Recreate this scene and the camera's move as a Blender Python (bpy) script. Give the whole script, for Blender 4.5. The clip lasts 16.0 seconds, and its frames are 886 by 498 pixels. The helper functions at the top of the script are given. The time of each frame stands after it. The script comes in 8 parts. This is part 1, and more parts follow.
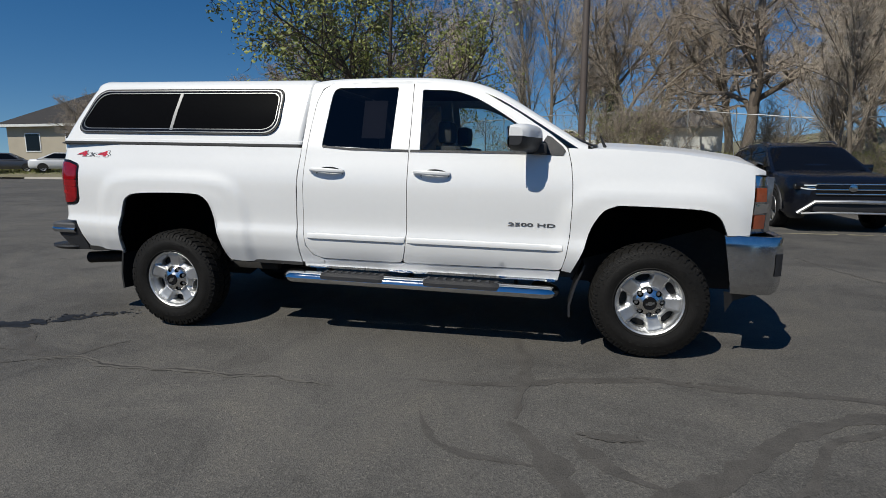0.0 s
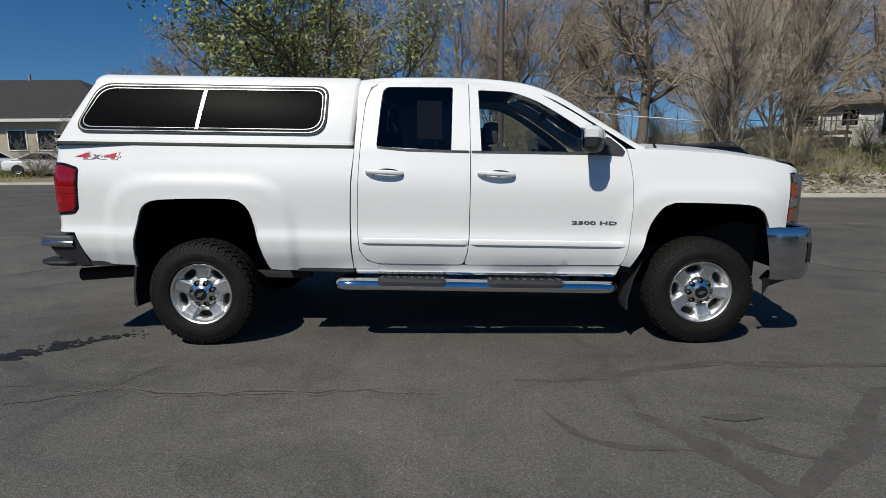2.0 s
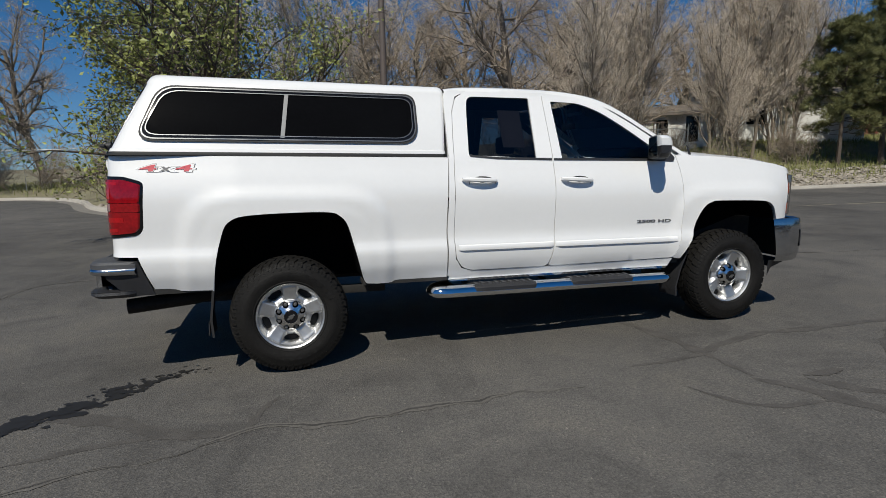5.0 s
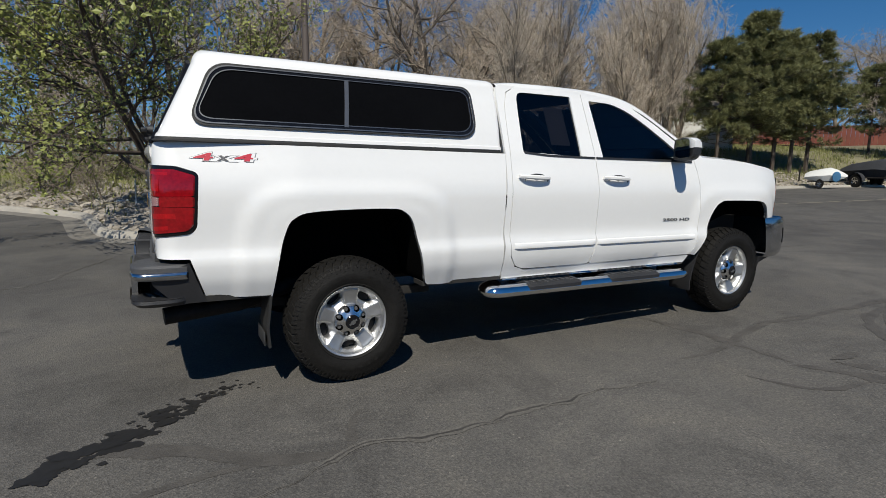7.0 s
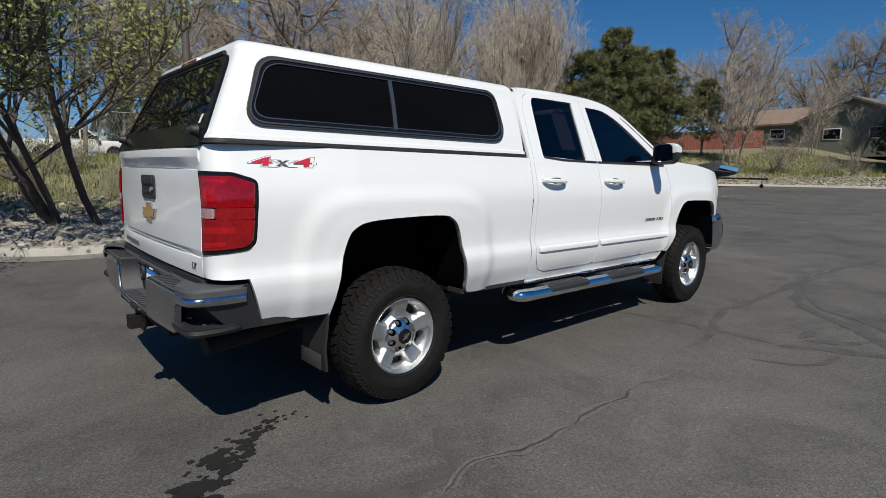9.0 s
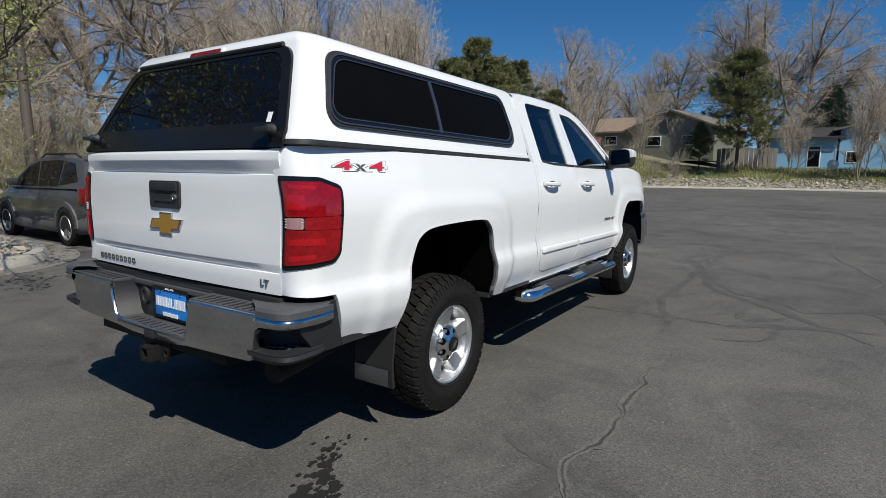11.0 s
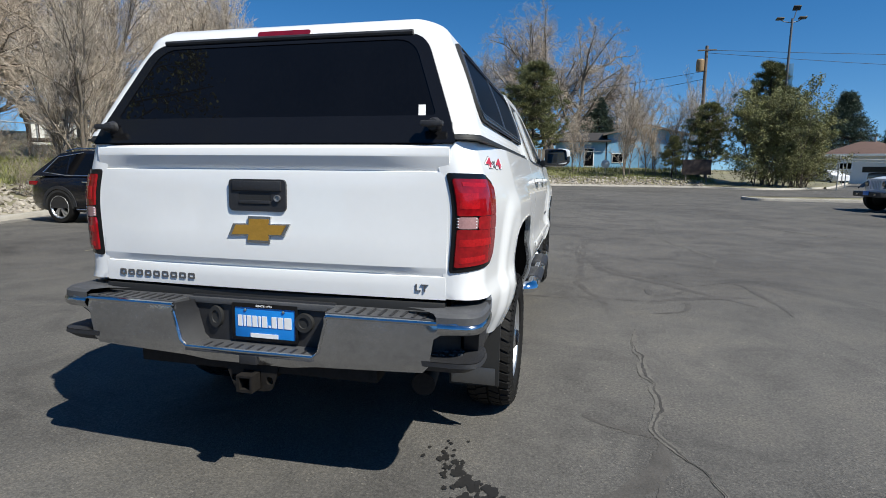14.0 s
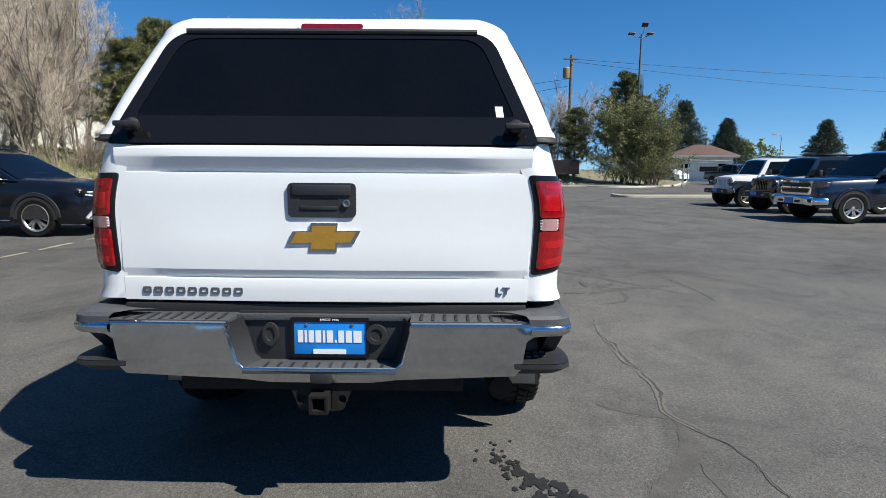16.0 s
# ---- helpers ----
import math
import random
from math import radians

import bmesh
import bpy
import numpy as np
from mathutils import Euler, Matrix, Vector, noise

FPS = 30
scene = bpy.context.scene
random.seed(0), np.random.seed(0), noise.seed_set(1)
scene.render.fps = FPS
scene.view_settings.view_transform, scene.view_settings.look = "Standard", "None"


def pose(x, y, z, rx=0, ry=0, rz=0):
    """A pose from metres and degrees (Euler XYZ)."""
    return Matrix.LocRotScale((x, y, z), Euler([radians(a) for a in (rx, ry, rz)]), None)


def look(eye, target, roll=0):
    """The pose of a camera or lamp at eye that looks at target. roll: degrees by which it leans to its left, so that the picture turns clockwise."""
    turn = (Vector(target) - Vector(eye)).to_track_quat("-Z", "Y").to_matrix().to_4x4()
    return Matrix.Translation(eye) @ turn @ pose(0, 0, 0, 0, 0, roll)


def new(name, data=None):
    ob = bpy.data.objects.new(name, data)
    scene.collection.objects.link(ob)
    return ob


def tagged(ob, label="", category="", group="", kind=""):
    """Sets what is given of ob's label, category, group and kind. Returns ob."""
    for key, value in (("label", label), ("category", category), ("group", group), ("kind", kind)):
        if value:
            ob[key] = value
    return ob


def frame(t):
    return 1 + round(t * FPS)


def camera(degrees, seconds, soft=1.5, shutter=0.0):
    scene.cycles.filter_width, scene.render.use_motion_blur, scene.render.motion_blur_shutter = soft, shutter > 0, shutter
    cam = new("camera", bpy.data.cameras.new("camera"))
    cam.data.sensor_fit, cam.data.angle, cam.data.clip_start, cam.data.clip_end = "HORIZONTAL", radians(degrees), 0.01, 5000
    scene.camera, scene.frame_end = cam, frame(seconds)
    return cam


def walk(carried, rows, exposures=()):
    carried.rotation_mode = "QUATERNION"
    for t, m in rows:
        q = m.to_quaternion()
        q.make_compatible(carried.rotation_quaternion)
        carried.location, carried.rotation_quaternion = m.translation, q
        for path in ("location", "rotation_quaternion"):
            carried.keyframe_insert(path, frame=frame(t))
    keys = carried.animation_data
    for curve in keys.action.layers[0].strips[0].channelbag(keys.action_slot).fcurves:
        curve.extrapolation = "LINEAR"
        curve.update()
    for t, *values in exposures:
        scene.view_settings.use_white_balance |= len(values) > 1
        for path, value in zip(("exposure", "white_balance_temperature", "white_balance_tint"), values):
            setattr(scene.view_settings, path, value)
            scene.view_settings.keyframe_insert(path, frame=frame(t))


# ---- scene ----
cam = camera(78.1, 16.0, soft=0.55)
METRES, EYE, TILT, LEAN, TURN = 8.0, 1.5, 0.0, 0.0, 0.0
PATH = [
    (0, (3.034, -4.738, 1.356), (2.632, -2.806, 1.031), -0.0),
    (0.5, (2.734, -4.807, 1.346), (2.438, -2.855, 1.025), -0.0),
    (1, (2.429, -4.842, 1.347), (2.236, -2.877, 1.027), -0.2),
    (1.5, (2.106, -4.835, 1.36), (2.01, -2.864, 1.033), -0.2),
    (2, (1.8, -4.841, 1.368), (1.793, -2.868, 1.041), -0.3),
    (2.5, (1.496, -4.856, 1.371), (1.573, -2.883, 1.05), -0.2),
    (3, (1.206, -4.819, 1.377), (1.379, -2.853, 1.056), -0.3),
    (3.5, (0.907, -4.756, 1.384), (1.183, -2.801, 1.062), -0.3),
    (4, (0.623, -4.713, 1.383), (0.998, -2.775, 1.06), -0.3),
    (4.2, (0.485, -4.725, 1.395), (0.896, -2.794, 1.075), -0.6),
    (6.3, (-0.693, -4.341, 1.403), (0.117, -2.539, 1.089), 0.2),
    (6.5, (-0.792, -4.266, 1.4), (0.052, -2.48, 1.083), 0.4),
    (7, (-1.02, -4.12, 1.384), (-0.104, -2.371, 1.067), 0.3),
    (7.5, (-1.23, -3.947, 1.407), (-0.223, -2.25, 1.086), 0.3),
    (8, (-1.454, -3.785, 1.399), (-0.347, -2.15, 1.083), 0.3),
    (8.5, (-1.67, -3.616, 1.406), (-0.463, -2.051, 1.097), 0.3),
    (9, (-1.862, -3.418, 1.395), (-0.559, -1.933, 1.087), 0.3),
    (9.2, (-1.926, -3.331, 1.399), (-0.587, -1.877, 1.091), 0.1),
    (11.3, (-2.627, -2.447, 1.395), (-0.936, -1.421, 1.1), 0.4),
    (11.5, (-2.684, -2.361, 1.401), (-0.965, -1.382, 1.105), 0.4),
    (12, (-2.811, -2.128, 1.395), (-1.038, -1.251, 1.1), 0.4),
    (12.5, (-2.921, -1.905, 1.395), (-1.103, -1.123, 1.102), 0.4),
    (13, (-2.985, -1.686, 1.384), (-1.13, -0.999, 1.09), 0.4),
    (13.5, (-3.048, -1.453, 1.389), (-1.154, -0.881, 1.093), 0.4),
    (14, (-3.108, -1.239, 1.38), (-1.183, -0.784, 1.084), 0.5),
    (14.5, (-3.158, -1.027, 1.378), (-1.207, -0.702, 1.085), 0.4),
    (15, (-3.164, -0.815, 1.382), (-1.196, -0.61, 1.09), 0.4),
    (15.5, (-3.163, -0.614, 1.388), (-1.187, -0.515, 1.095), 0.4),
    (16, (-3.174, -0.44, 1.383), (-1.195, -0.428, 1.091), 0.4),
]
walk(cam, [(t, look(eye, target, roll)) for t, eye, target, roll in PATH], [(0, 0.19, 6560, 7), (4, 0.18, 6620, 7), (7, 0.32, 6680, 7), (9, 0.37, 6580, 7), (12.5, 0.64, 6480, 7), (14.5, 0.95, 6450, 6), (16, 1.08, 6450, 6)])

# ---- light ----
SUN_TO = Vector((-0.42, -0.74, 1.0)).normalized()
world = bpy.data.worlds.new("world")
scene.world = world
world.use_nodes = True
wn = world.node_tree
sky = wn.nodes.new("ShaderNodeTexSky")
sky.sky_type = "NISHITA"
sky.sun_disc = False
sky.sun_elevation = math.asin(SUN_TO.z)
sky.sun_rotation = math.atan2(SUN_TO.x, SUN_TO.y)
sky.altitude = 1000.0
sky.air_density, sky.dust_density, sky.ozone_density = 1.0, 0.05, 2.2
deep = wn.nodes.new("ShaderNodeHueSaturation")
deep.inputs["Saturation"].default_value = 1.36
deep.inputs["Hue"].default_value = 0.503
# a clear mountain sky: blue almost down to the horizon
way = wn.nodes.new("ShaderNodeTexCoord")
lift = wn.nodes.new("ShaderNodeVectorMath")
lift.operation = "ADD"
lift.inputs[1].default_value = (0, 0, 0.085)
wn.links.new(way.outputs["Generated"], lift.inputs[0])
wn.links.new(lift.outputs[0], sky.inputs["Vector"])
wn.links.new(sky.outputs[0], deep.inputs["Color"])
wn.links.new(deep.outputs[0], wn.nodes["Background"].inputs[0])
wn.nodes["Background"].inputs[1].default_value = 0.066
sun_data = bpy.data.lights.new("sun", "SUN")
sun_data.energy, sun_data.angle, sun_data.color = 3.6, radians(0.53), (1.0, 0.955, 0.88)
sun = new("sun", sun_data)
sun.matrix_world = look(SUN_TO * 60, (0, 0, 0))


# ---- materials ----
def nodes_of(name):
    m = bpy.data.materials.new(name)
    m.use_nodes = True
    return m, m.node_tree.nodes, m.node_tree.links, m.node_tree.nodes["Principled BSDF"]


def material(name, base, rough=0.5, metal=0.0, coat=0.0, var=0.12, scale=3.0, fine=60.0, bump=0.0,
             bump_scale=150.0, per_object=0.0, per_island=0.0, spec=0.5, rough_var=0.0, tint=None):
    """A painted, cast or natural surface whose colour wanders at two scales."""
    m, n, l, p = nodes_of(name)
    co = n.new("ShaderNodeTexCoord")
    a, b = n.new("ShaderNodeTexNoise"), n.new("ShaderNodeTexNoise")
    a.inputs["Scale"].default_value, b.inputs["Scale"].default_value = scale, fine
    a.inputs["Detail"].default_value, b.inputs["Detail"].default_value = 5.0, 3.0
    l.new(co.outputs["Object"], a.inputs["Vector"])
    l.new(co.outputs["Object"], b.inputs["Vector"])
    add = n.new("ShaderNodeMath")
    add.operation = "ADD"
    l.new(a.outputs["Fac"], add.inputs[0])
    l.new(b.outputs["Fac"], add.inputs[1])
    value = add.outputs[0]
    for amount, node, out in ((per_object, "ShaderNodeObjectInfo", "Random"), (per_island, "ShaderNodeNewGeometry", "Random Per Island")):
        if amount:
            g = n.new(node)
            mm = n.new("ShaderNodeMath")
            mm.operation = "MULTIPLY_ADD"
            l.new(g.outputs[out], mm.inputs[0])
            mm.inputs[1].default_value = amount
            l.new(value, mm.inputs[2])
            value = mm.outputs[0]
    rng = n.new("ShaderNodeMapRange")
    rng.inputs["From Min"].default_value, rng.inputs["From Max"].default_value = 0.6, 1.4 + per_object + per_island
    l.new(value, rng.inputs["Value"])
    mix = n.new("ShaderNodeMix")
    mix.data_type = "RGBA"
    lo = [max(0.0, c * (1 - var)) for c in base]
    hi = [min(1.0, c * (1 + var)) for c in (tint or base)]
    mix.inputs[6].default_value, mix.inputs[7].default_value = (*lo, 1), (*hi, 1)
    l.new(rng.outputs[0], mix.inputs[0])
    l.new(mix.outputs[2], p.inputs["Base Color"])
    p.inputs["Roughness"].default_value, p.inputs["Metallic"].default_value = rough, metal
    p.inputs["Specular IOR Level"].default_value = spec
    if rough_var:
        rr = n.new("ShaderNodeMapRange")
        rr.inputs["To Min"].default_value, rr.inputs["To Max"].default_value = rough - rough_var, rough + rough_var
        rr.inputs["From Min"].default_value, rr.inputs["From Max"].default_value = 0.7, 1.3
        l.new(add.outputs[0], rr.inputs["Value"])
        l.new(rr.outputs[0], p.inputs["Roughness"])
    if coat:
        p.inputs["Coat Weight"].default_value, p.inputs["Coat Roughness"].default_value = coat, 0.04
    if bump:
        c = n.new("ShaderNodeTexNoise")
        c.inputs["Scale"].default_value, c.inputs["Detail"].default_value = bump_scale, 4.0
        l.new(co.outputs["Object"], c.inputs["Vector"])
        bp = n.new("ShaderNodeBump")
        bp.inputs["Strength"].default_value, bp.inputs["Distance"].default_value = min(1.0, bump * 4), 0.02
        l.new(c.outputs["Fac"], bp.inputs["Height"])
        l.new(bp.outputs[0], p.inputs["Normal"])
    return m


def glass(name, tint, ior=1.5, gloss=(0.95, 0.97, 1.0)):
    """A thin pane: what lies behind shows through its tint, with a mirror gloss by Fresnel."""
    m, n, l, p = nodes_of(name)
    t, g, f, x = (n.new("ShaderNode" + k) for k in ("BsdfTransparent", "BsdfGlossy", "Fresnel", "MixShader"))
    t.inputs[0].default_value, g.inputs[0].default_value = (*tint, 1), (*gloss, 1)
    g.inputs["Roughness"].default_value, f.inputs[0].default_value = 0.01, ior
    l.new(f.outputs[0], x.inputs[0])
    l.new(t.outputs[0], x.inputs[1])
    l.new(g.outputs[0], x.inputs[2])
    l.new(x.outputs[0], n["Material Output"].inputs["Surface"])
    return m


def asphalt_material():
    m, n, l, p = nodes_of("asphalt")
    co = n.new("ShaderNodeTexCoord")

    def noise_node(scale, detail, rough=0.55, warp=0.0):
        t = n.new("ShaderNodeTexNoise")
        t.inputs["Scale"].default_value, t.inputs["Detail"].default_value = scale, detail
        t.inputs["Roughness"].default_value, t.inputs["Distortion"].default_value = rough, warp
        l.new(co.outputs["Object"], t.inputs["Vector"])
        return t

    def ramp(src, stops):
        r = n.new("ShaderNodeValToRGB")
        r.color_ramp.elements[0].position, r.color_ramp.elements[1].position = stops[0][0], stops[-1][0]
        r.color_ramp.elements[0].color = (*stops[0][1], 1)
        r.color_ramp.elements[1].color = (*stops[-1][1], 1)
        for pos, col in stops[1:-1]:
            e = r.color_ramp.elements.new(pos)
            e.color = (*col, 1)
        l.new(src, r.inputs[0])
        return r

    def mixed(kind, a, b, fac):
        x = n.new("ShaderNodeMix")
        x.data_type, x.blend_type = "RGBA", kind
        x.inputs[0].default_value = fac
        l.new(a, x.inputs[6])
        l.new(b, x.inputs[7])
        return x.outputs[2]

    big = ramp(noise_node(0.22, 6, 0.6, 0.6).outputs["Fac"], [(0.3, (0.081, 0.077, 0.072)), (0.5, (0.108, 0.103, 0.096)), (0.72, (0.132, 0.125, 0.115))])
    mid = ramp(noise_node(1.1, 8, 0.7, 0.9).outputs["Fac"], [(0.3, (0.66, 0.66, 0.67)), (0.5, (1.0, 1.0, 1.0)), (0.74, (1.26, 1.23, 1.17))])
    fine = ramp(noise_node(62.0, 5, 0.75).outputs["Fac"], [(0.3, (0.58, 0.58, 0.59)), (0.5, (1.0, 1.0, 1.0)), (0.70, (1.50, 1.47, 1.41))])
    vor = n.new("ShaderNodeTexVoronoi")
    vor.inputs["Scale"].default_value = 125.0
    l.new(co.outputs["Object"], vor.inputs["Vector"])
    grit = ramp(vor.outputs["Color"], [(0.0, (0.6, 0.6, 0.6)), (0.6, (1.0, 1.0, 1.0)), (0.93, (1.3, 1.28, 1.24)), (1.0, (2.6, 2.5, 2.35))])
    c = mixed("MULTIPLY", big.outputs[0], mid.outputs[0], 1.0)
    c = mixed("MULTIPLY", c, fine.outputs[0], 0.8)
    c = mixed("MULTIPLY", c, grit.outputs[0], 0.8)
    l.new(c, p.inputs["Base Color"])
    p.inputs["Roughness"].default_value = 0.82
    p.inputs["Specular IOR Level"].default_value = 0.2
    bp = n.new("ShaderNodeBump")
    bp.inputs["Strength"].default_value, bp.inputs["Distance"].default_value = 0.55, 0.006
    l.new(vor.outputs["Distance"], bp.inputs["Height"])
    l.new(bp.outputs[0], p.inputs["Normal"])
    return m


M_ASPHALT = asphalt_material()
M_TAR = material("tar_crack", (0.046, 0.042, 0.038), 0.85, var=0.5, scale=6, fine=90, bump=0.1, bump_scale=200)
M_CRACKDUST = material("crack_dust", (0.112, 0.104, 0.092), 0.9, var=0.45, scale=14, fine=90)
M_SEALBAND = material("old_tar_band", (0.073, 0.067, 0.060), 0.85, var=0.4, scale=7, fine=90, bump=0.08, bump_scale=120)
M_WET = material("wet_stain", (0.018, 0.017, 0.016), 0.6, var=0.3, spec=0.4)
M_LINE = material("worn_line_paint", (0.30, 0.27, 0.18), 0.8, var=0.5, scale=5, fine=70)
M_CONCRETE = material("kerb_concrete", (0.40, 0.37, 0.32), 0.85, var=0.22, scale=1.5, fine=45, bump=0.15, bump_scale=120)
M_GUTTER = material("gutter_concrete", (0.20, 0.185, 0.16), 0.88, var=0.3, scale=2.0, fine=50, bump=0.15, bump_scale=120)
M_EARTH = material("dry_earth", (0.20, 0.165, 0.12), 0.95, var=0.4, scale=0.6, fine=14, bump=0.4, bump_scale=25, tint=(0.19, 0.18, 0.10))
M_GRASS = material("spring_grass", (0.125, 0.18, 0.040), 0.9, var=0.45, scale=0.8, fine=20, per_island=0.4, tint=(0.23, 0.22, 0.085))
M_STONE = material("river_stone", (0.19, 0.165, 0.135), 0.85, var=0.4, scale=4, fine=40, bump=0.1, bump_scale=60, per_object=0.7, per_island=0.7, tint=(0.46, 0.41, 0.34))
M_BARK = material("grey_bark", (0.20, 0.165, 0.125), 0.9, var=0.3, scale=6, fine=40, bump=0.4, bump_scale=40)
M_TWIG = material("bare_twig", (0.39, 0.32, 0.25), 0.85, var=0.25, scale=0.5, fine=4, per_island=0.25)
M_TWIG_PALE = material("pale_twig", (0.52, 0.44, 0.35), 0.85, var=0.25, scale=0.5, fine=4, per_island=0.25)
M_DARKBARK = material("dark_bark", (0.085, 0.066, 0.052), 0.9, var=0.3, scale=6, fine=40, bump=0.4, bump_scale=40)
M_LEAF = material("young_leaf", (0.13, 0.15, 0.034), 0.55, var=0.4, scale=1.0, fine=9, per_island=0.5, tint=(0.26, 0.28, 0.07))
M_NEEDLE = material("pine_needle", (0.080, 0.090, 0.032), 0.6, var=0.45, scale=0.7, fine=7, per_island=0.6, tint=(0.18, 0.18, 0.070))
M_SPRUCE = material("spruce_needle", (0.030, 0.050, 0.034), 0.6, var=0.45, scale=0.7, fine=7, per_island=0.6, tint=(0.075, 0.105, 0.07))
M_BUSH = material("juniper_leaf", (0.115, 0.118, 0.040), 0.6, var=0.45, scale=0.7, fine=7, per_island=0.6, tint=(0.20, 0.20, 0.068))
M_PAINT = material("white_car_paint", (0.80, 0.80, 0.79), 0.42, coat=0.9, var=0.015, scale=2, fine=30, rough_var=0.05)
M_SHELL = material("white_gelcoat", (0.80, 0.80, 0.79), 0.35, coat=0.6, var=0.02, scale=2, fine=30)
M_CHROME = material("chrome", (0.78, 0.79, 0.80), 0.07, metal=1.0, var=0.04, scale=5, fine=50, rough_var=0.03)
M_MIRROR = material("mirror_silver", (0.45, 0.46, 0.47), 0.02, metal=1.0, var=0.02)
M_DULLCHROME = material("dusty_chrome", (0.55, 0.56, 0.575), 0.16, metal=1.0, var=0.12, scale=5, fine=40, rough_var=0.06, bump=0.012, bump_scale=5)
M_ALLOY = material("cast_alloy", (0.62, 0.62, 0.615), 0.48, metal=1.0, var=0.08, scale=8, fine=60, rough_var=0.06)
M_BLACK = material("black_plastic", (0.022, 0.022, 0.024), 0.5, var=0.25, scale=6, fine=90, bump=0.05, bump_scale=300)
M_GREYPLASTIC = material("weathered_grey_plastic", (0.065, 0.066, 0.07), 0.55, var=0.2, scale=6, fine=90, bump=0.06, bump_scale=260)
M_GLOSSBLACK = material("gloss_black", (0.008, 0.008, 0.009), 0.14, var=0.1, spec=0.35)
M_SEAL = material("rubber_seal", (0.018, 0.018, 0.018), 0.65, var=0.2)
M_TYRE = material("tyre_rubber", (0.0125, 0.0118, 0.011), 0.62, var=0.35, scale=5, fine=50, bump=0.05, bump_scale=120, spec=0.16)
# near-black that puts the deep shade of hollows into the colour
M_SHADEBLACK = material("hollow_shade_black", (0.004, 0.004, 0.004), 0.95, var=0.3, spec=0.05)
M_NUT = material("dark_nut", (0.26, 0.26, 0.263), 0.32, metal=0.7, var=0.2)
M_DARKALLOY = material("dark_alloy", (0.22, 0.22, 0.22), 0.35, metal=0.9, var=0.08)
M_HUB = material("polished_hub", (0.74, 0.74, 0.735), 0.20, metal=1.0, var=0.05, rough_var=0.04)
M_UNDER = material("underbody_steel", (0.02, 0.019, 0.018), 0.8, var=0.4, scale=6, fine=40)
M_RUST = material("sooty_steel", (0.022, 0.019, 0.017), 0.7, metal=0.6, var=0.4, scale=12, fine=60)
M_TINTED = material("tinted_window", (0.004, 0.0042, 0.005), 0.012, var=0.2, spec=0.24)
M_CANOPYGLASS = material("canopy_window", (0.004, 0.0042, 0.005), 0.30, var=0.2, spec=0.007)
M_REARGLASS = glass("dark_privacy_glass", (0.10, 0.10, 0.115), 1.45)
M_SIDEGLASS = glass("side_window_glass", (0.80, 0.84, 0.82), 1.45)
M_SCREEN = glass("windscreen_glass", (0.62, 0.66, 0.65), 1.45)
M_RED = material("red_lens", (0.235, 0.003, 0.006), 0.10, coat=0.35, var=0.38, scale=14, fine=60)
M_DARKRED = material("dark_red_lens", (0.16, 0.004, 0.008), 0.12, coat=1.0, var=0.25, scale=14, fine=60)
M_BRIGHTRED = material("bright_red_reflector", (0.36, 0.005, 0.008), 0.15, coat=0.3, var=0.3, scale=30, fine=120)
M_CLEARLENS = material("clear_lens", (0.36, 0.20, 0.20), 0.12, coat=1.0, var=0.25, scale=40, fine=120)
M_HEADLAMP = material("headlamp_lens", (0.16, 0.155, 0.15), 0.12, metal=0.5, coat=1.0, var=0.3, scale=16, fine=60)
M_AMBER = material("amber_lens", (0.34, 0.075, 0.03), 0.15, coat=1.0, var=0.2, scale=30, fine=90)
M_GOLD = material("gold_emblem", (0.46, 0.25, 0.035), 0.4, metal=0.35, var=0.15, scale=20, fine=120, coat=0.5)
M_DECALRED = material("red_decal", (0.50, 0.02, 0.045), 0.4, var=0.08)
M_DECALGREY = material("grey_decal", (0.085, 0.085, 0.09), 0.4, var=0.08)
M_DECALWHITE = material("white_decal", (0.78, 0.78, 0.78), 0.4, var=0.05)
M_BLUE = material("blue_plate", (0.012, 0.22, 0.66), 0.35, var=0.05, coat=0.3)
M_PAPER = material("paper", (0.72, 0.72, 0.70), 0.8, var=0.05)
M_SEAT = material("grey_seat_cloth", (0.075, 0.072, 0.07), 0.9, var=0.2, scale=8, fine=150, bump=0.1, bump_scale=400)
M_BLUECLOTH = material("blue_cover", (0.045, 0.16, 0.30), 0.7, var=0.15)
M_STEEL = material("galvanised_steel", (0.36, 0.36, 0.35), 0.55, metal=0.7, var=0.15, scale=6, fine=50)
M_POLE = material("painted_pole", (0.105, 0.082, 0.068), 0.55, var=0.15, scale=2, fine=30)
M_WOODPOLE = material("utility_pole_wood", (0.135, 0.11, 0.09), 0.9, var=0.3, scale=3, fine=40)


# ---- mesh helpers ----
from mathutils.geometry import delaunay_2d_cdt


def mesh_object(name, mesh, mat, parent=None, label="", smooth=None):
    mesh.materials.append(mat)
    if smooth is not None:
        mesh.shade_smooth()
        mesh.set_sharp_from_angle(angle=radians(smooth))
    ob = new(name, mesh)
    if parent is not None:
        ob.parent = parent
    if label:
        ob["label"] = label
    return ob


def part(name, bm, mat, parent, label="", smooth=35):
    """Links a bmesh as one mesh object under a thing or a part."""
    bmesh.ops.recalc_face_normals(bm, faces=bm.faces)
    mesh = bpy.data.meshes.new(name)
    bm.to_mesh(mesh)
    bm.free()
    return mesh_object(name, mesh, mat, parent, label, smooth)


def raw(name, verts, faces, mat, parent=None, label="", smooth=None):
    mesh = bpy.data.meshes.new(name)
    mesh.from_pydata(verts, [], faces)
    mesh.update()
    return mesh_object(name, mesh, mat, parent, label, smooth)


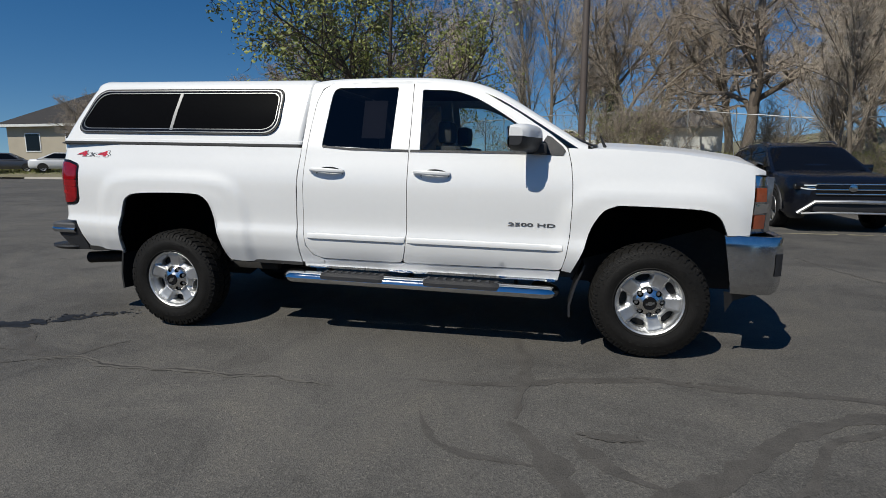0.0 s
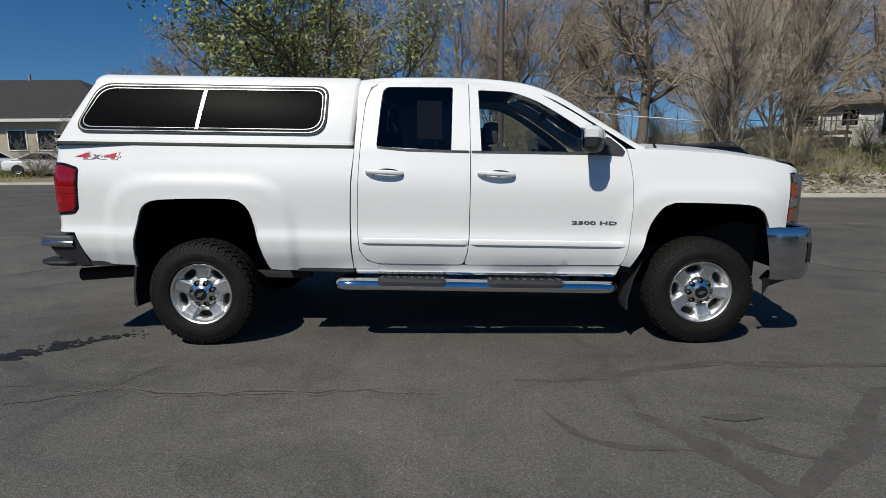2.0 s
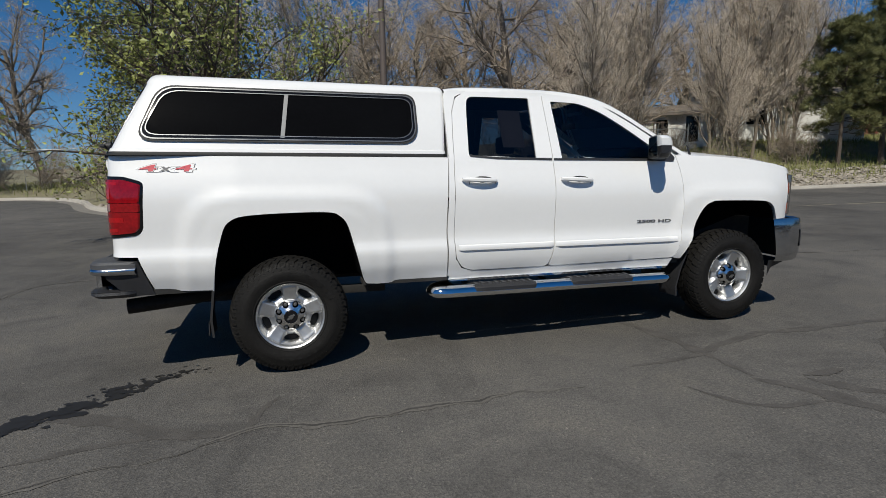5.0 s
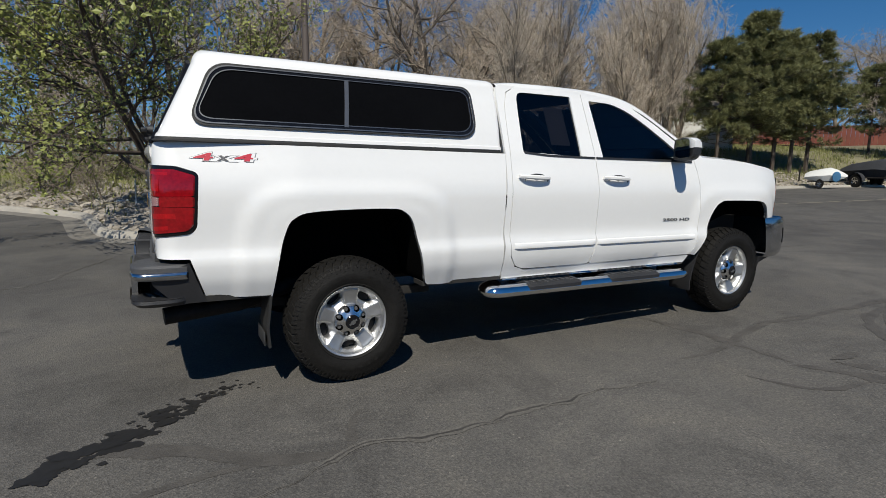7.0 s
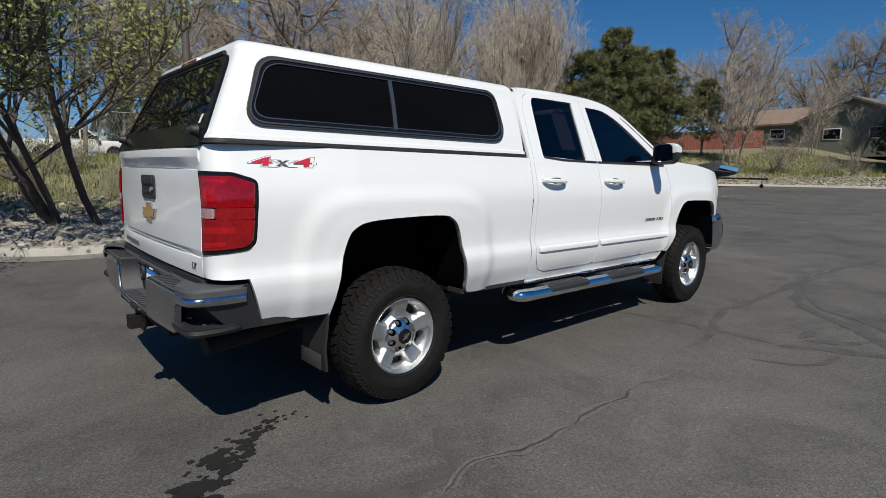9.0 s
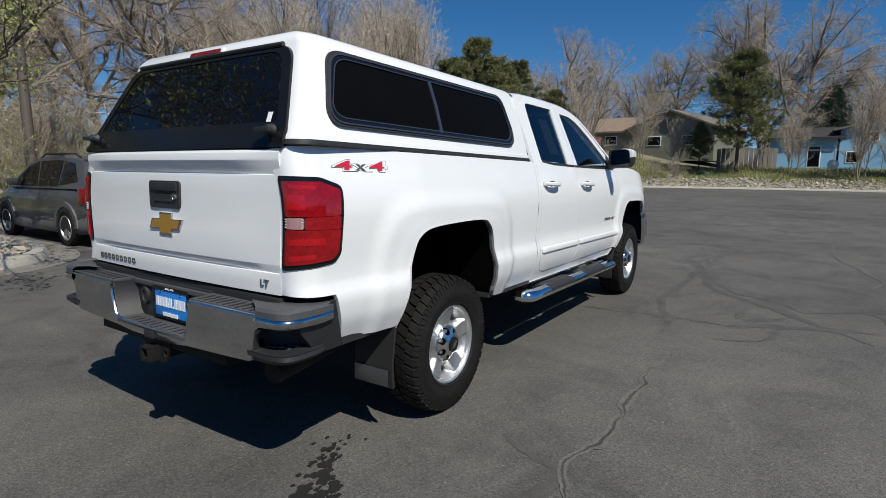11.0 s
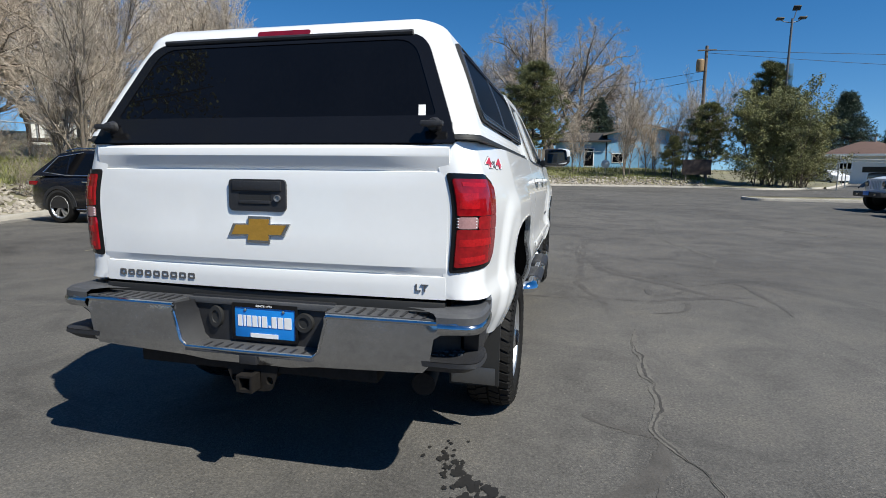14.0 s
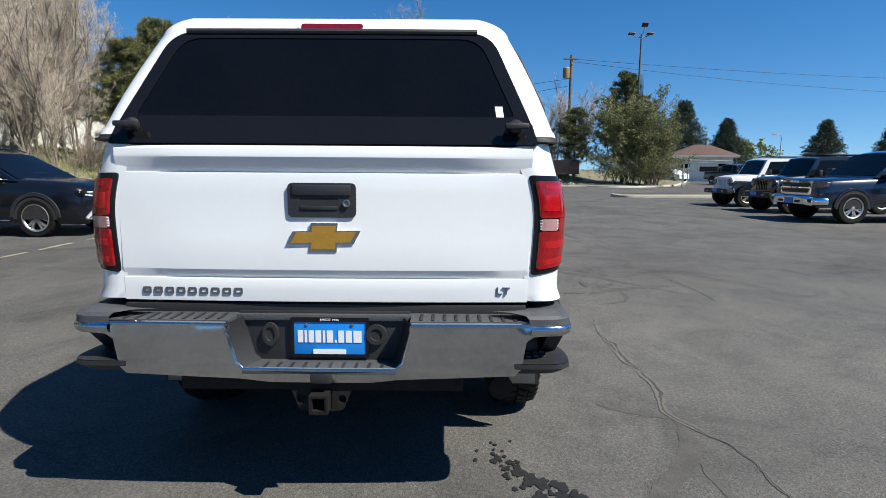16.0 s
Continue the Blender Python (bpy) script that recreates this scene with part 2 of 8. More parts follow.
def thing(name, label, category, at=(0, 0, 0), rz=0.0, group="", kind=""):
    e = new(name)
    e.matrix_world = pose(*at, 0, 0, rz)
    return tagged(e, label, category, group, kind)


def box(bm, x0, x1, y0, y1, z0, z1, bevel=0.0, m=None):
    v = [bm.verts.new((x, y, z)) for x in (x0, x1) for y in (y0, y1) for z in (z0, z1)]
    f = [bm.faces.new([v[i] for i in q]) for q in ((0, 1, 3, 2), (4, 6, 7, 5), (0, 4, 5, 1), (2, 3, 7, 6), (0, 2, 6, 4), (1, 5, 7, 3))]
    if bevel:
        e = {ed for q in f for ed in q.edges}
        r = bmesh.ops.bevel(bm, geom=list(e), offset=bevel, segments=2, affect="EDGES", profile=0.6)
        v = [q for q in {w for q in r["faces"] for w in q.verts}]
    if m is not None:
        bmesh.ops.transform(bm, matrix=m, verts=list(set(v)))
    return bm


def boxes(*rows, bevel=0.0):
    bm = bmesh.new()
    for r in rows:
        box(bm, *r, bevel=bevel)
    return bm


def tube(bm, pts, r, seg=10, cap=True):
    """A round bar along points; r is one radius or one a point."""
    pts = [Vector(p) for p in pts]
    rs = r if isinstance(r, (list, tuple)) else [r] * len(pts)
    rings = []
    up = Vector((0, 0, 1))
    for i, p in enumerate(pts):
        d = (pts[min(i + 1, len(pts) - 1)] - pts[max(i - 1, 0)]).normalized()
        a = d.cross(up)
        a = a.normalized() if a.length > 1e-3 else Vector((1, 0, 0))
        b = a.cross(d).normalized()
        rings.append([bm.verts.new(p + (a * math.cos(k * math.tau / seg) + b * math.sin(k * math.tau / seg)) * rs[i]) for k in range(seg)])
    for q, w in zip(rings, rings[1:]):
        for k in range(seg):
            bm.faces.new((q[k], q[(k + 1) % seg], w[(k + 1) % seg], w[k]))
    if cap:
        bm.faces.new(rings[0][::-1])
        bm.faces.new(rings[-1])
    return bm


def loft(bm, sections, closed=False, caps=False):
    rings = [[bm.verts.new(p) for p in s] for s in sections]
    for q, w in zip(rings, rings[1:]):
        n = len(q)
        for k in range(n if closed else n - 1):
            bm.faces.new((q[k], q[(k + 1) % n], w[(k + 1) % n], w[k]))
    if caps:
        bm.faces.new(rings[0][::-1])
        bm.faces.new(rings[-1])
    return bm


def lathe(bm, profile, seg=48, axis="y"):
    """Turns rows of (radius, along) round an axis through the origin."""
    rings = []
    for r, a in profile:
        ring = []
        for k in range(seg):
            c, s = math.cos(k * math.tau / seg) * r, math.sin(k * math.tau / seg) * r
            ring.append(bm.verts.new((c, a, s) if axis == "y" else (c, s, a) if axis == "z" else (a, c, s)))
        rings.append(ring)
    for q, w in zip(rings, rings[1:]):
        for k in range(seg):
            bm.faces.new((q[k], q[(k + 1) % seg], w[(k + 1) % seg], w[k]))
    return bm


def lerp_curve(rows, x):
    """A piecewise smooth curve through rows of (x, value)."""
    if x <= rows[0][0]:
        return rows[0][1]
    for (a, p), (b, q) in zip(rows, rows[1:]):
        if x <= b:
            t = (x - a) / (b - a)
            return p + (q - p) * t
    return rows[-1][1]


def smoothstep(a, b, x):
    t = min(1.0, max(0.0, (x - a) / (b - a)))
    return t * t * (3 - 2 * t)


def rounded(pts, r, n=4):
    """A closed outline with its corners rounded; r is one radius or one a corner."""
    out = []
    m = len(pts)
    rs = r if isinstance(r, (list, tuple)) else [r] * m
    for i in range(m):
        p, a, b = Vector(pts[i]), Vector(pts[i - 1]), Vector(pts[(i + 1) % m])
        rr = min(rs[i], (p - a).length * 0.49, (p - b).length * 0.49)
        if rr < 1e-4:
            out.append(tuple(p))
            continue
        s, e = p + (a - p).normalized() * rr, p + (b - p).normalized() * rr
        for k in range(n + 1):
            t = k / n
            out.append(tuple(s * (1 - t) ** 2 + p * 2 * t * (1 - t) + e * t * t))
    return out


def inside(p, poly):
    x, y, c = p[0], p[1], False
    for (x0, y0), (x1, y1) in zip(poly, poly[1:] + poly[:1]):
        if (y0 > y) != (y1 > y) and x < (x1 - x0) * (y - y0) / (y1 - y0) + x0:
            c = not c
    return c


def densify(poly, step):
    out = []
    for a, b in zip(poly, poly[1:] + poly[:1]):
        a, b = Vector(a), Vector(b)
        k = max(1, int((b - a).length / step))
        out += [tuple(a.lerp(b, i / k)) for i in range(k)]
    return out


def sheet(outline, place, step=0.06, thick=0.02, holes=(), inward=None, bm=None):
    """A curved panel over a flat outline. place(u, v) gives its point; inward(u, v) the way its edges turn back."""
    loops = [densify(list(o), step) for o in (outline, *holes)]
    verts, edges = [], []
    for lp in loops:
        s = len(verts)
        verts += [Vector(p) for p in lp]
        edges += [(s + i, s + (i + 1) % len(lp)) for i in range(len(lp))]
    us, vs = [p[0] for p in outline], [p[1] for p in outline]
    u = min(us) + step / 2
    while u < max(us):
        v = min(vs) + step / 2
        while v < max(vs):
            if inside((u, v), loops[0]) and not any(inside((u, v), h) for h in loops[1:]):
                q = Vector((u, v))
                if min((q - w).length_squared for w in verts[:sum(len(l) for l in loops)]) > (step * 0.45) ** 2:
                    verts.append(q)
            v += step
        u += step
    got = delaunay_2d_cdt(verts, edges, [], 0, 1e-6)
    bm = bm or bmesh.new()
    made = [bm.verts.new(place(p.x, p.y)) for p in got[0]]
    for f in got[2]:
        c = sum((got[0][i] for i in f), Vector((0, 0))) / len(f)
        if inside(c, loops[0]) and not any(inside(c, h) for h in loops[1:]):
            bm.faces.new([made[i] for i in f])
    loose = [v for v in made if not v.link_faces]
    bmesh.ops.delete(bm, geom=loose, context="VERTS")
    if thick:
        rim = [e for e in bm.edges if len(e.link_faces) == 1]
        ext = bmesh.ops.extrude_edge_only(bm, edges=rim)
        way = inward or Vector((0, thick, 0))
        bmesh.ops.translate(bm, vec=way, verts=[g for g in ext["geom"] if isinstance(g, bmesh.types.BMVert)])
    return bm


def text_mesh(word, height, depth, bold=0.0):
    """Raised letters in the xz plane, reading along +x, from the built-in font."""
    cu = bpy.data.curves.new("letters", "FONT")
    cu.body, cu.size, cu.extrude, cu.resolution_u = word, height * 1.4, depth, 3
    cu.offset = bold
    ob = bpy.data.objects.new("letters", cu)
    scene.collection.objects.link(ob)
    mesh = bpy.data.meshes.new_from_object(ob.evaluated_get(bpy.context.evaluated_depsgraph_get()))
    bpy.data.objects.remove(ob)
    bm = bmesh.new()
    bm.from_mesh(mesh)
    bmesh.ops.rotate(bm, verts=bm.verts, matrix=Matrix.Rotation(radians(90), 3, "X"))
    return bm


def fit_text(word, x0, x1, z0, z1, depth, bold=0.0):
    bm = text_mesh(word, 1.0, 0.5, bold)
    xs, zs = [v.co.x for v in bm.verts], [v.co.z for v in bm.verts]
    ax, az = min(xs), min(zs)
    sx, sz = (x1 - x0) / (max(xs) - ax), (z1 - z0) / (max(zs) - az)
    for v in bm.verts:
        v.co = Vector((x0 + (v.co.x - ax) * sx, v.co.y * depth * 2, z0 + (v.co.z - az) * sz))
    return bm

# ---- ground, kerbs and verge ----
bm = bmesh.new()
R = 2500
bm.faces.new([bm.verts.new(p) for p in ((-R, -R, 0), (R, -R, 0), (R, R, 0), (-R, R, 0))])
tagged(part("ground", bm, M_ASPHALT, None), "weathered grey asphalt car park with cracks", "ground", kind="structure")

KERB = [(-90, 27.0), (-33, 26.6), (-15, 26.3), (-10.5, 25), (-8, 21.5), (-6.2, 16.8), (-3.8, 13.0), (-2.7, 11.3), (-2.28, 9.2), (-1.98, 7.5), (-1.5, 6.85), (-0.8, 6.36), (0, 6.28), (0.65, 6.62), (1.05, 7.3), (1.25, 8.5), (1.32, 11), (1.9, 11.9), (4, 11.8), (6.4, 11.9), (8.6, 12.5), (11, 13.3), (13.7, 13.8), (17.4, 13.6), (22, 13.7), (28, 13.8), (33, 13.7), (36, 13.0), (38.5, 11), (40, 7.8), (41, 3.5), (41.7, -2), (41.9, -8), (41.2, -11.2), (39.8, -12.6), (39.2, -14.0), (40.5, -16.5), (44, -19.5), (50, -23.0), (110, -52)]


def smooth_line(pts, n=4):
    out = []
    for i in range(len(pts) - 1):
        p0, p1, p2, p3 = (Vector(pts[max(0, min(len(pts) - 1, i + k))]) for k in (-1, 0, 1, 2))
        for k in range(n):
            t = k / n
            out.append(tuple(0.5 * ((2 * p1) + (p2 - p0) * t + (2 * p0 - 5 * p1 + 4 * p2 - p3) * t * t + (3 * p1 - p0 - 3 * p2 + p3) * t ** 3)))
    out.append(tuple(pts[-1]))
    return out


LINE = smooth_line(KERB)
LINE_A = np.array(LINE)


def kerb_distance(x, y):
    a, b = LINE_A[:-1], LINE_A[1:]
    d = b - a
    t = np.clip(((x - a[:, 0]) * d[:, 0] + (y - a[:, 1]) * d[:, 1]) / (d ** 2).sum(1), 0, 1)
    return float(np.sqrt((x - a[:, 0] - t * d[:, 0]) ** 2 + (y - a[:, 1] - t * d[:, 1]) ** 2).min())


VERGE = LINE + [(130, -52), (130, 130), (-110, 130), (-110, 27)]


def verge_z(x, y, d=None):
    """Height of the planted bank behind the kerb."""
    d = kerb_distance(x, y) if d is None else d
    k = 1.0
    if x < 2:
        k = 0.35 + 0.65 * smoothstep(9.0, 18.0, y) if x > -9 else 0.45
    if y < -8.5:
        k = 0.25 + 0.75 * smoothstep(-14.0, -8.5, y)
    n = noise.noise((x * 0.3, y * 0.3, 0)) * 0.12 + noise.noise((x * 1.1, y * 1.1, 3)) * 0.05
    far = smoothstep(20, 30, x) * smoothstep(6, 12, y) * (0.7 * smoothstep(2.0, 9.0, d) + 0.09 * max(0.0, min(d, 30.0) - 8.0))
    return 0.11 + far + k * (0.60 * smoothstep(0.1, 3.2, d) + 0.75 * smoothstep(3.0, 9.5, d)) + n * smoothstep(0.2, 2.0, d)


pts = [Vector(p) for p in VERGE]
edges = [(i, (i + 1) % len(pts)) for i in range(len(pts))]
for step, reach in ((0.8, 9.0), (4.0, 200.0)):
    x = -109.0 if step > 1 else -14.0
    while x < (129 if step > 1 else 48):
        y = -51.0 if step > 1 else -22.0
        while y < (129 if step > 1 else 34):
            q = (x + random.uniform(-0.2, 0.2) * step, y + random.uniform(-0.2, 0.2) * step)
            if inside(q, VERGE):
                d = kerb_distance(*q)
                if (0.3 < d < reach and step < 1) or (step > 1 and d > 9.5) or (step > 1 and not -14 < x < 48 and d > 1):
                    pts.append(Vector(q))
            y += step
        x += step
got = delaunay_2d_cdt(pts, edges, [], 0, 1e-6)
verts = []
for p in got[0]:
    d = kerb_distance(p.x, p.y)
    verts.append((p.x, p.y, verge_z(p.x, p.y, d)))
faces = []
for f in got[2]:
    c = sum((got[0][i] for i in f), Vector((0, 0))) / 3
    if inside(c, VERGE):
        faces.append(list(f))
verge = raw("verge", verts, faces, M_EARTH, smooth=60)
tagged(verge, "dry earth bank with sparse grass behind the kerb", "bank", kind="structure")


def offset_line(line, d):
    out = []
    for i, p in enumerate(line):
        a, b = Vector(line[max(0, i - 1)]), Vector(line[min(len(line) - 1, i + 1)])
        t = (b - a).normalized()
        out.append((p[0] - t.y * d, p[1] + t.x * d))
    return out


def kerb_strip(name, line, label):
    """A concrete kerb with its gutter pan along a line; the bank lies on the line's left."""
    near, lip, top, back = (offset_line(line, d) for d in (-0.44, -0.02, 0.03, 0.16))
    pan = loft(bmesh.new(), [[(x, y, z) for x, y in r] for r, z in ((near, 0.004), (offset_line(line, -0.04), 0.014))])
    tagged(part("gutter", pan, M_GUTTER, None, smooth=30), "stained concrete gutter along the kerb", "gutter", kind="structure")
    rows = [[(x, y, z) for x, y in r] for r, z in ((offset_line(line, -0.045), 0.0), (lip, 0.10), (offset_line(line, 0.005), 0.128), (top, 0.135), (back, 0.135), (back, 0.05))]
    bm = loft(bmesh.new(), rows)
    return tagged(part(name, bm, M_CONCRETE, None, smooth=30), label, "kerb", kind="structure")


kerb_strip("kerb", LINE[4:-3], "pale worn concrete kerb with a gutter edge")
# the free-standing island in the lot
ISLAND = rounded([(24.3, -9.0), (26.2, -9.0), (26.6, -24), (24.2, -24)], [0.9, 0.9, 0.6, 0.6], 6)
bm = bmesh.new()
loft(bm, [[(x, y, z) for x, y in (ISLAND if s == 0 else [(25.3 + (x - 25.3) * s, -16.5 + (y + 16.5) * (1 - (1 - s) * 0.16)) for x, y in ISLAND])] for s, z in ((0, 0.0), (0, 0.10), (0.985, 0.13), (0.86, 0.135))], True)
tagged(part("kerb_island", bm, M_CONCRETE, None, smooth=30), "low concrete kerb round a traffic island", "kerb", kind="structure")
bm = bmesh.new()
bm.faces.new([bm.verts.new((25.3 + (x - 25.3) * 0.9, -16.5 + (y + 16.5) * 0.985, 0.12)) for x, y in ISLAND])
tagged(part("island_bed", bm, M_EARTH, None), "bare earth inside the traffic island", "bank", kind="structure")
# bare dirt yard beyond the lot
bm = bmesh.new()
bm.faces.new([bm.verts.new(p) for p in ((46, -24.5, 0.006), (100, -54, 0.006), (100, -120, 0.006), (36, -120, 0.006), (36, -26, 0.006))])
tagged(part("dirt_yard", bm, M_EARTH, None), "bare dirt yard behind a wire fence", "ground", kind="structure")


# ---- cracks, stains and worn lines on the asphalt ----
import itertools

LAID = itertools.count()


def resample(line, step):
    """Points at even steps along a line."""
    out, left = [tuple(line[0])], step
    for a, b in zip(line, line[1:]):
        a, b = Vector(a), Vector(b)
        length = (b - a).length
        at = left
        while at < length:
            out.append(tuple(a.lerp(b, at / length)))
            at += step
        left = at - length
    return out


def ribbon(name, pts, width, mat, label, z=0.003, jitter=0.03, seed=1, wvar=0.5, group="cracks", broken=0.0):
    """A ragged thin strip lying on the asphalt, each one a hair above the last."""
    z = z + 0.00004 * next(LAID)
    far = max(1.0, abs(pts[0][0]) / 6)
    line = resample(smooth_line(pts, 10), 0.022 * far)
    fine = []
    for i, (x, y) in enumerate(line):
        q = Vector((x, y, 0)) * 2.2 + Vector((0, 0, seed))
        r = Vector((x, y, 0)) * 9.0 + Vector((0, 0, seed))
        fine.append((x + noise.noise(q) * jitter * 2 + noise.noise(r) * jitter * 0.8, y + noise.noise(q + Vector((7, 3, 1))) * jitter * 2 + noise.noise(r + Vector((2, 9, 4))) * jitter * 0.8))
    rnd = random.Random(seed)
    fine = [(x + rnd.uniform(-1, 1) * jitter * 0.22, y + rnd.uniform(-1, 1) * jitter * 0.22) for x, y in fine]
    n = len(fine)
    verts, faces, wide = [], [], []
    for i, p in enumerate(fine):
        a, b = Vector(fine[max(0, i - 1)]), Vector(fine[min(n - 1, i + 1)])
        t = (b - a).normalized() if (b - a).length > 1e-6 else Vector((1, 0))
        w = width * (1 + wvar * 1.4 * noise.noise((p[0] * 5, p[1] * 5, seed + 20)))
        w = max(0.12 * width, w) * min(1.0, 0.15 + 3.0 * min(i, n - 1 - i) / n)
        if broken and noise.noise((p[0] * 1.7, p[1] * 1.7, seed + 40)) > 0.5 - broken:
            w = 0.0
        wide.append(w)
        k = 1 + 0.5 * noise.noise((p[0] * 12, p[1] * 12, seed + 60))
        verts += [(p[0] - t.y * w * 0.5 * k, p[1] + t.x * w * 0.5 * k, z), (p[0] + t.y * w / 2, p[1] - t.x * w / 2, z)]
    faces = [(2 * i, 2 * i + 1, 2 * i + 3, 2 * i + 2) for i in range(n - 1) if wide[i] > 0 and wide[i + 1] > 0]
    ob = raw(name, verts, faces, mat)
    return tagged(ob, label, name.replace("_", " "), group, "structure")


MAIN = [(9.5, -1.9), (6.8, -1.4), (5.1, -1.4), (3.9, -1.32)]
LONG = [(3.14, -2.08), (2.6, -2.03), (2.2, -1.92), (1.75, -1.80), (1.34, -1.75), (1.04, -1.78), (0.65, -1.77), (0.43, -1.80), (0.18, -1.80), (-0.01, -1.76), (-0.20, -1.74), (-0.36, -1.79), (-0.57, -1.88), (-0.78, -1.91), (-0.96, -1.93), (-1.5, -2.1), (-2.6, -2.3)]
SEALED = [(MAIN, 0.10), ([(-0.26, -1.75), (-0.58, -1.66), (-0.79, -1.51), (-1.01, -1.39), (-1.5, -1.2)], 0.09), ([(-0.58, -1.66), (-0.83, -1.67), (-0.97, -1.68), (-1.4, -1.75)], 0.05),
          ([(-0.10, -1.33), (-0.20, -1.52), (-0.25, -1.76)], 0.05), ([(3.9, -1.32), (3.3, -1.40), (2.85, -1.55), (2.2, -1.62)], 0.07), ([(2.82, -2.04), (3.01, -2.37), (3.11, -2.53), (3.17, -2.70), (3.3, -3.2)], 0.12),
          ([(2.9, -3.1), (3.3, -2.75), (3.61, -2.51), (3.79, -2.39), (3.96, -2.22), (4.2, -1.94), (4.49, -1.73), (4.78, -1.61), (5.6, -1.5)], 0.11), ([(3.14, -2.16), (3.31, -2.40), (3.52, -2.53)], 0.09),
          ([(3.12, -1.5), (3.33, -1.39), (3.58, -1.3), (3.92, -1.38), (4.41, -1.4), (4.89, -1.39), (6.5, -1.5)], 0.06), ([(2.78, -0.6), (2.87, -1.27), (2.87, -1.63), (2.84, -2.01)], 0.09), ([(2.33, -2.03), (2.44, -2.22), (2.62, -2.40), (3.0, -2.45)], 0.05),
          ([(5.18, -1.54), (4.45, -1.93), (4.09, -2.41), (3.76, -2.62)], 0.05), ([(3.76, -2.62), (4.1, -3.17), (3.49, -3.31), (2.55, -3.34)], 0.05)]
for k, (c, w) in enumerate(SEALED):
    ribbon("tar_band", c, w, M_SEALBAND, "faint old tar band along a crack", 0.002, 0.020, k + 4, 0.6)
OPEN = [LONG[3:14], LONG[13:], [(-3.9, 1.2), (-3.13, 2.12), (-2.93, 2.95), (-2.3, 3.24), (-2.01, 3.98), (-1.44, 5.22)], MAIN[:3], [(6.3, 3.6), (6.6, 2.0), (7.4, 1.4), (9.0, 1.2)], [(8, -3.5), (12, -4.2), (15, -3.6), (20, -4.8)], [(9, -7), (11.5, -5.5), (12, -4.2)], [(4.6, -3.0), (6.2, -3.4), (8.5, -3.0), (12, -3.3)], [(12, 0.4), (16, -0.6), (22, 0.2)]]
for k, c in enumerate(OPEN):
    ribbon("crack_edge", c, 0.060 if c[0] in LONG else 0.040, M_CRACKDUST, "dusty crumbled edge along a crack", 0.003, 0.022, k + 2, 0.9)
for k, c in enumerate(OPEN):
    ribbon("crack", c, 0.015 if c[0] in LONG else 0.010, M_TAR, "thin open crack in the asphalt", 0.0035, 0.022, k + 2, 1.0, broken=0.34)
for k, c in enumerate(([(3.8, 6.36), (5.2, 6.3), (7.3, 6.35), (10.5, 6.3)], [(12.5, 7.5), (20, 7.0), (28, 6.6)])):
    ribbon("parking_line", c, 0.09, M_LINE, "faded yellow parking line on the asphalt", 0.003, 0.01, 60 + k, 0.5, "parking lines", 0.2)


def blotch(name, cx, cy, rx, ry, mat, label, seed, n=40, z=0.0035):
    rnd = random.Random(seed)
    z = z + 0.00005 * next(LAID)
    o = []
    for k in range(n):
        a = math.tau * k / n
        r = 1 + 0.45 * noise.noise((math.cos(a) * 1.6, math.sin(a) * 1.6, seed)) + rnd.uniform(-0.14, 0.14)
        o.append((cx + rx * r * math.cos(a), cy + ry * r * math.sin(a), z))
    bm = bmesh.new()
    bm.faces.new([bm.verts.new(p) for p in o])
    return tagged(part(name, bm, mat, None), label, "stain", "stains on the asphalt", "structure")


rnd = random.Random(5)
SPLASH = smooth_line([(-1.55, -1.35), (-1.28, -1.16), (-1.12, -0.98), (-0.98, -0.90), (-0.86, -0.80), (-0.74, -0.74), (-0.62, -0.66)], 8)
vs, fs = [], []
for k in range(150):
    i = int(rnd.random() ** 1.2 * (len(SPLASH) - 1))
    f = 1 - i / len(SPLASH)
    x, y = SPLASH[i]
    x, y = x + rnd.gauss(0, 0.05), y + rnd.gauss(0, 0.05)
    r = 0.008 + 0.050 * f * rnd.random() ** 2.2
    o, n = len(vs), 28
    z = 0.0035 + 0.00002 * k
    vs.append((x, y, z))
    for q in range(n):
        a = math.tau * q / n
        rr = r * (1 + 0.55 * noise.noise((math.cos(a) * 1.5, math.sin(a) * 1.5, k)) + 0.35 * noise.noise((math.cos(a) * 5, math.sin(a) * 5, k)))
        vs.append((x + 1.25 * rr * math.cos(a), y + rr * math.sin(a), z))
    fs += [(o, o + 1 + q, o + 1 + (q + 1) % n) for q in range(n)]
tagged(raw("wet_splash", vs, fs, M_WET), "dark wet splash drying on asphalt", "stain", "stains on the asphalt", "structure")
blotch("oil_patch", 3.34, -2.12, 0.15, 0.04, M_SEALBAND, "dark oily patch in the asphalt", 50)


# ---- stones, grass and dry stalks on the bank ----
def stone_shape(seed):
    bm = bmesh.new()
    bmesh.ops.create_icosphere(bm, subdivisions=1, radius=1.0)
    rnd = random.Random(seed)
    a, b, c = rnd.uniform(0.75, 1.1), rnd.uniform(0.5, 0.8), rnd.uniform(0.28, 0.5)
    for v in bm.verts:
        k = 1 + 0.42 * noise.noise(v.co * 1.9 + Vector((seed, 0, 0)))
        v.co = Vector((v.co.x * a * k, v.co.y * b * k, v.co.z * c * k))
    vs = [tuple(v.co) for v in bm.verts]
    bm.verts.ensure_lookup_table()
    fs = [tuple(v.index for v in f.verts) for f in bm.faces]
    bm.free()
    return vs, fs


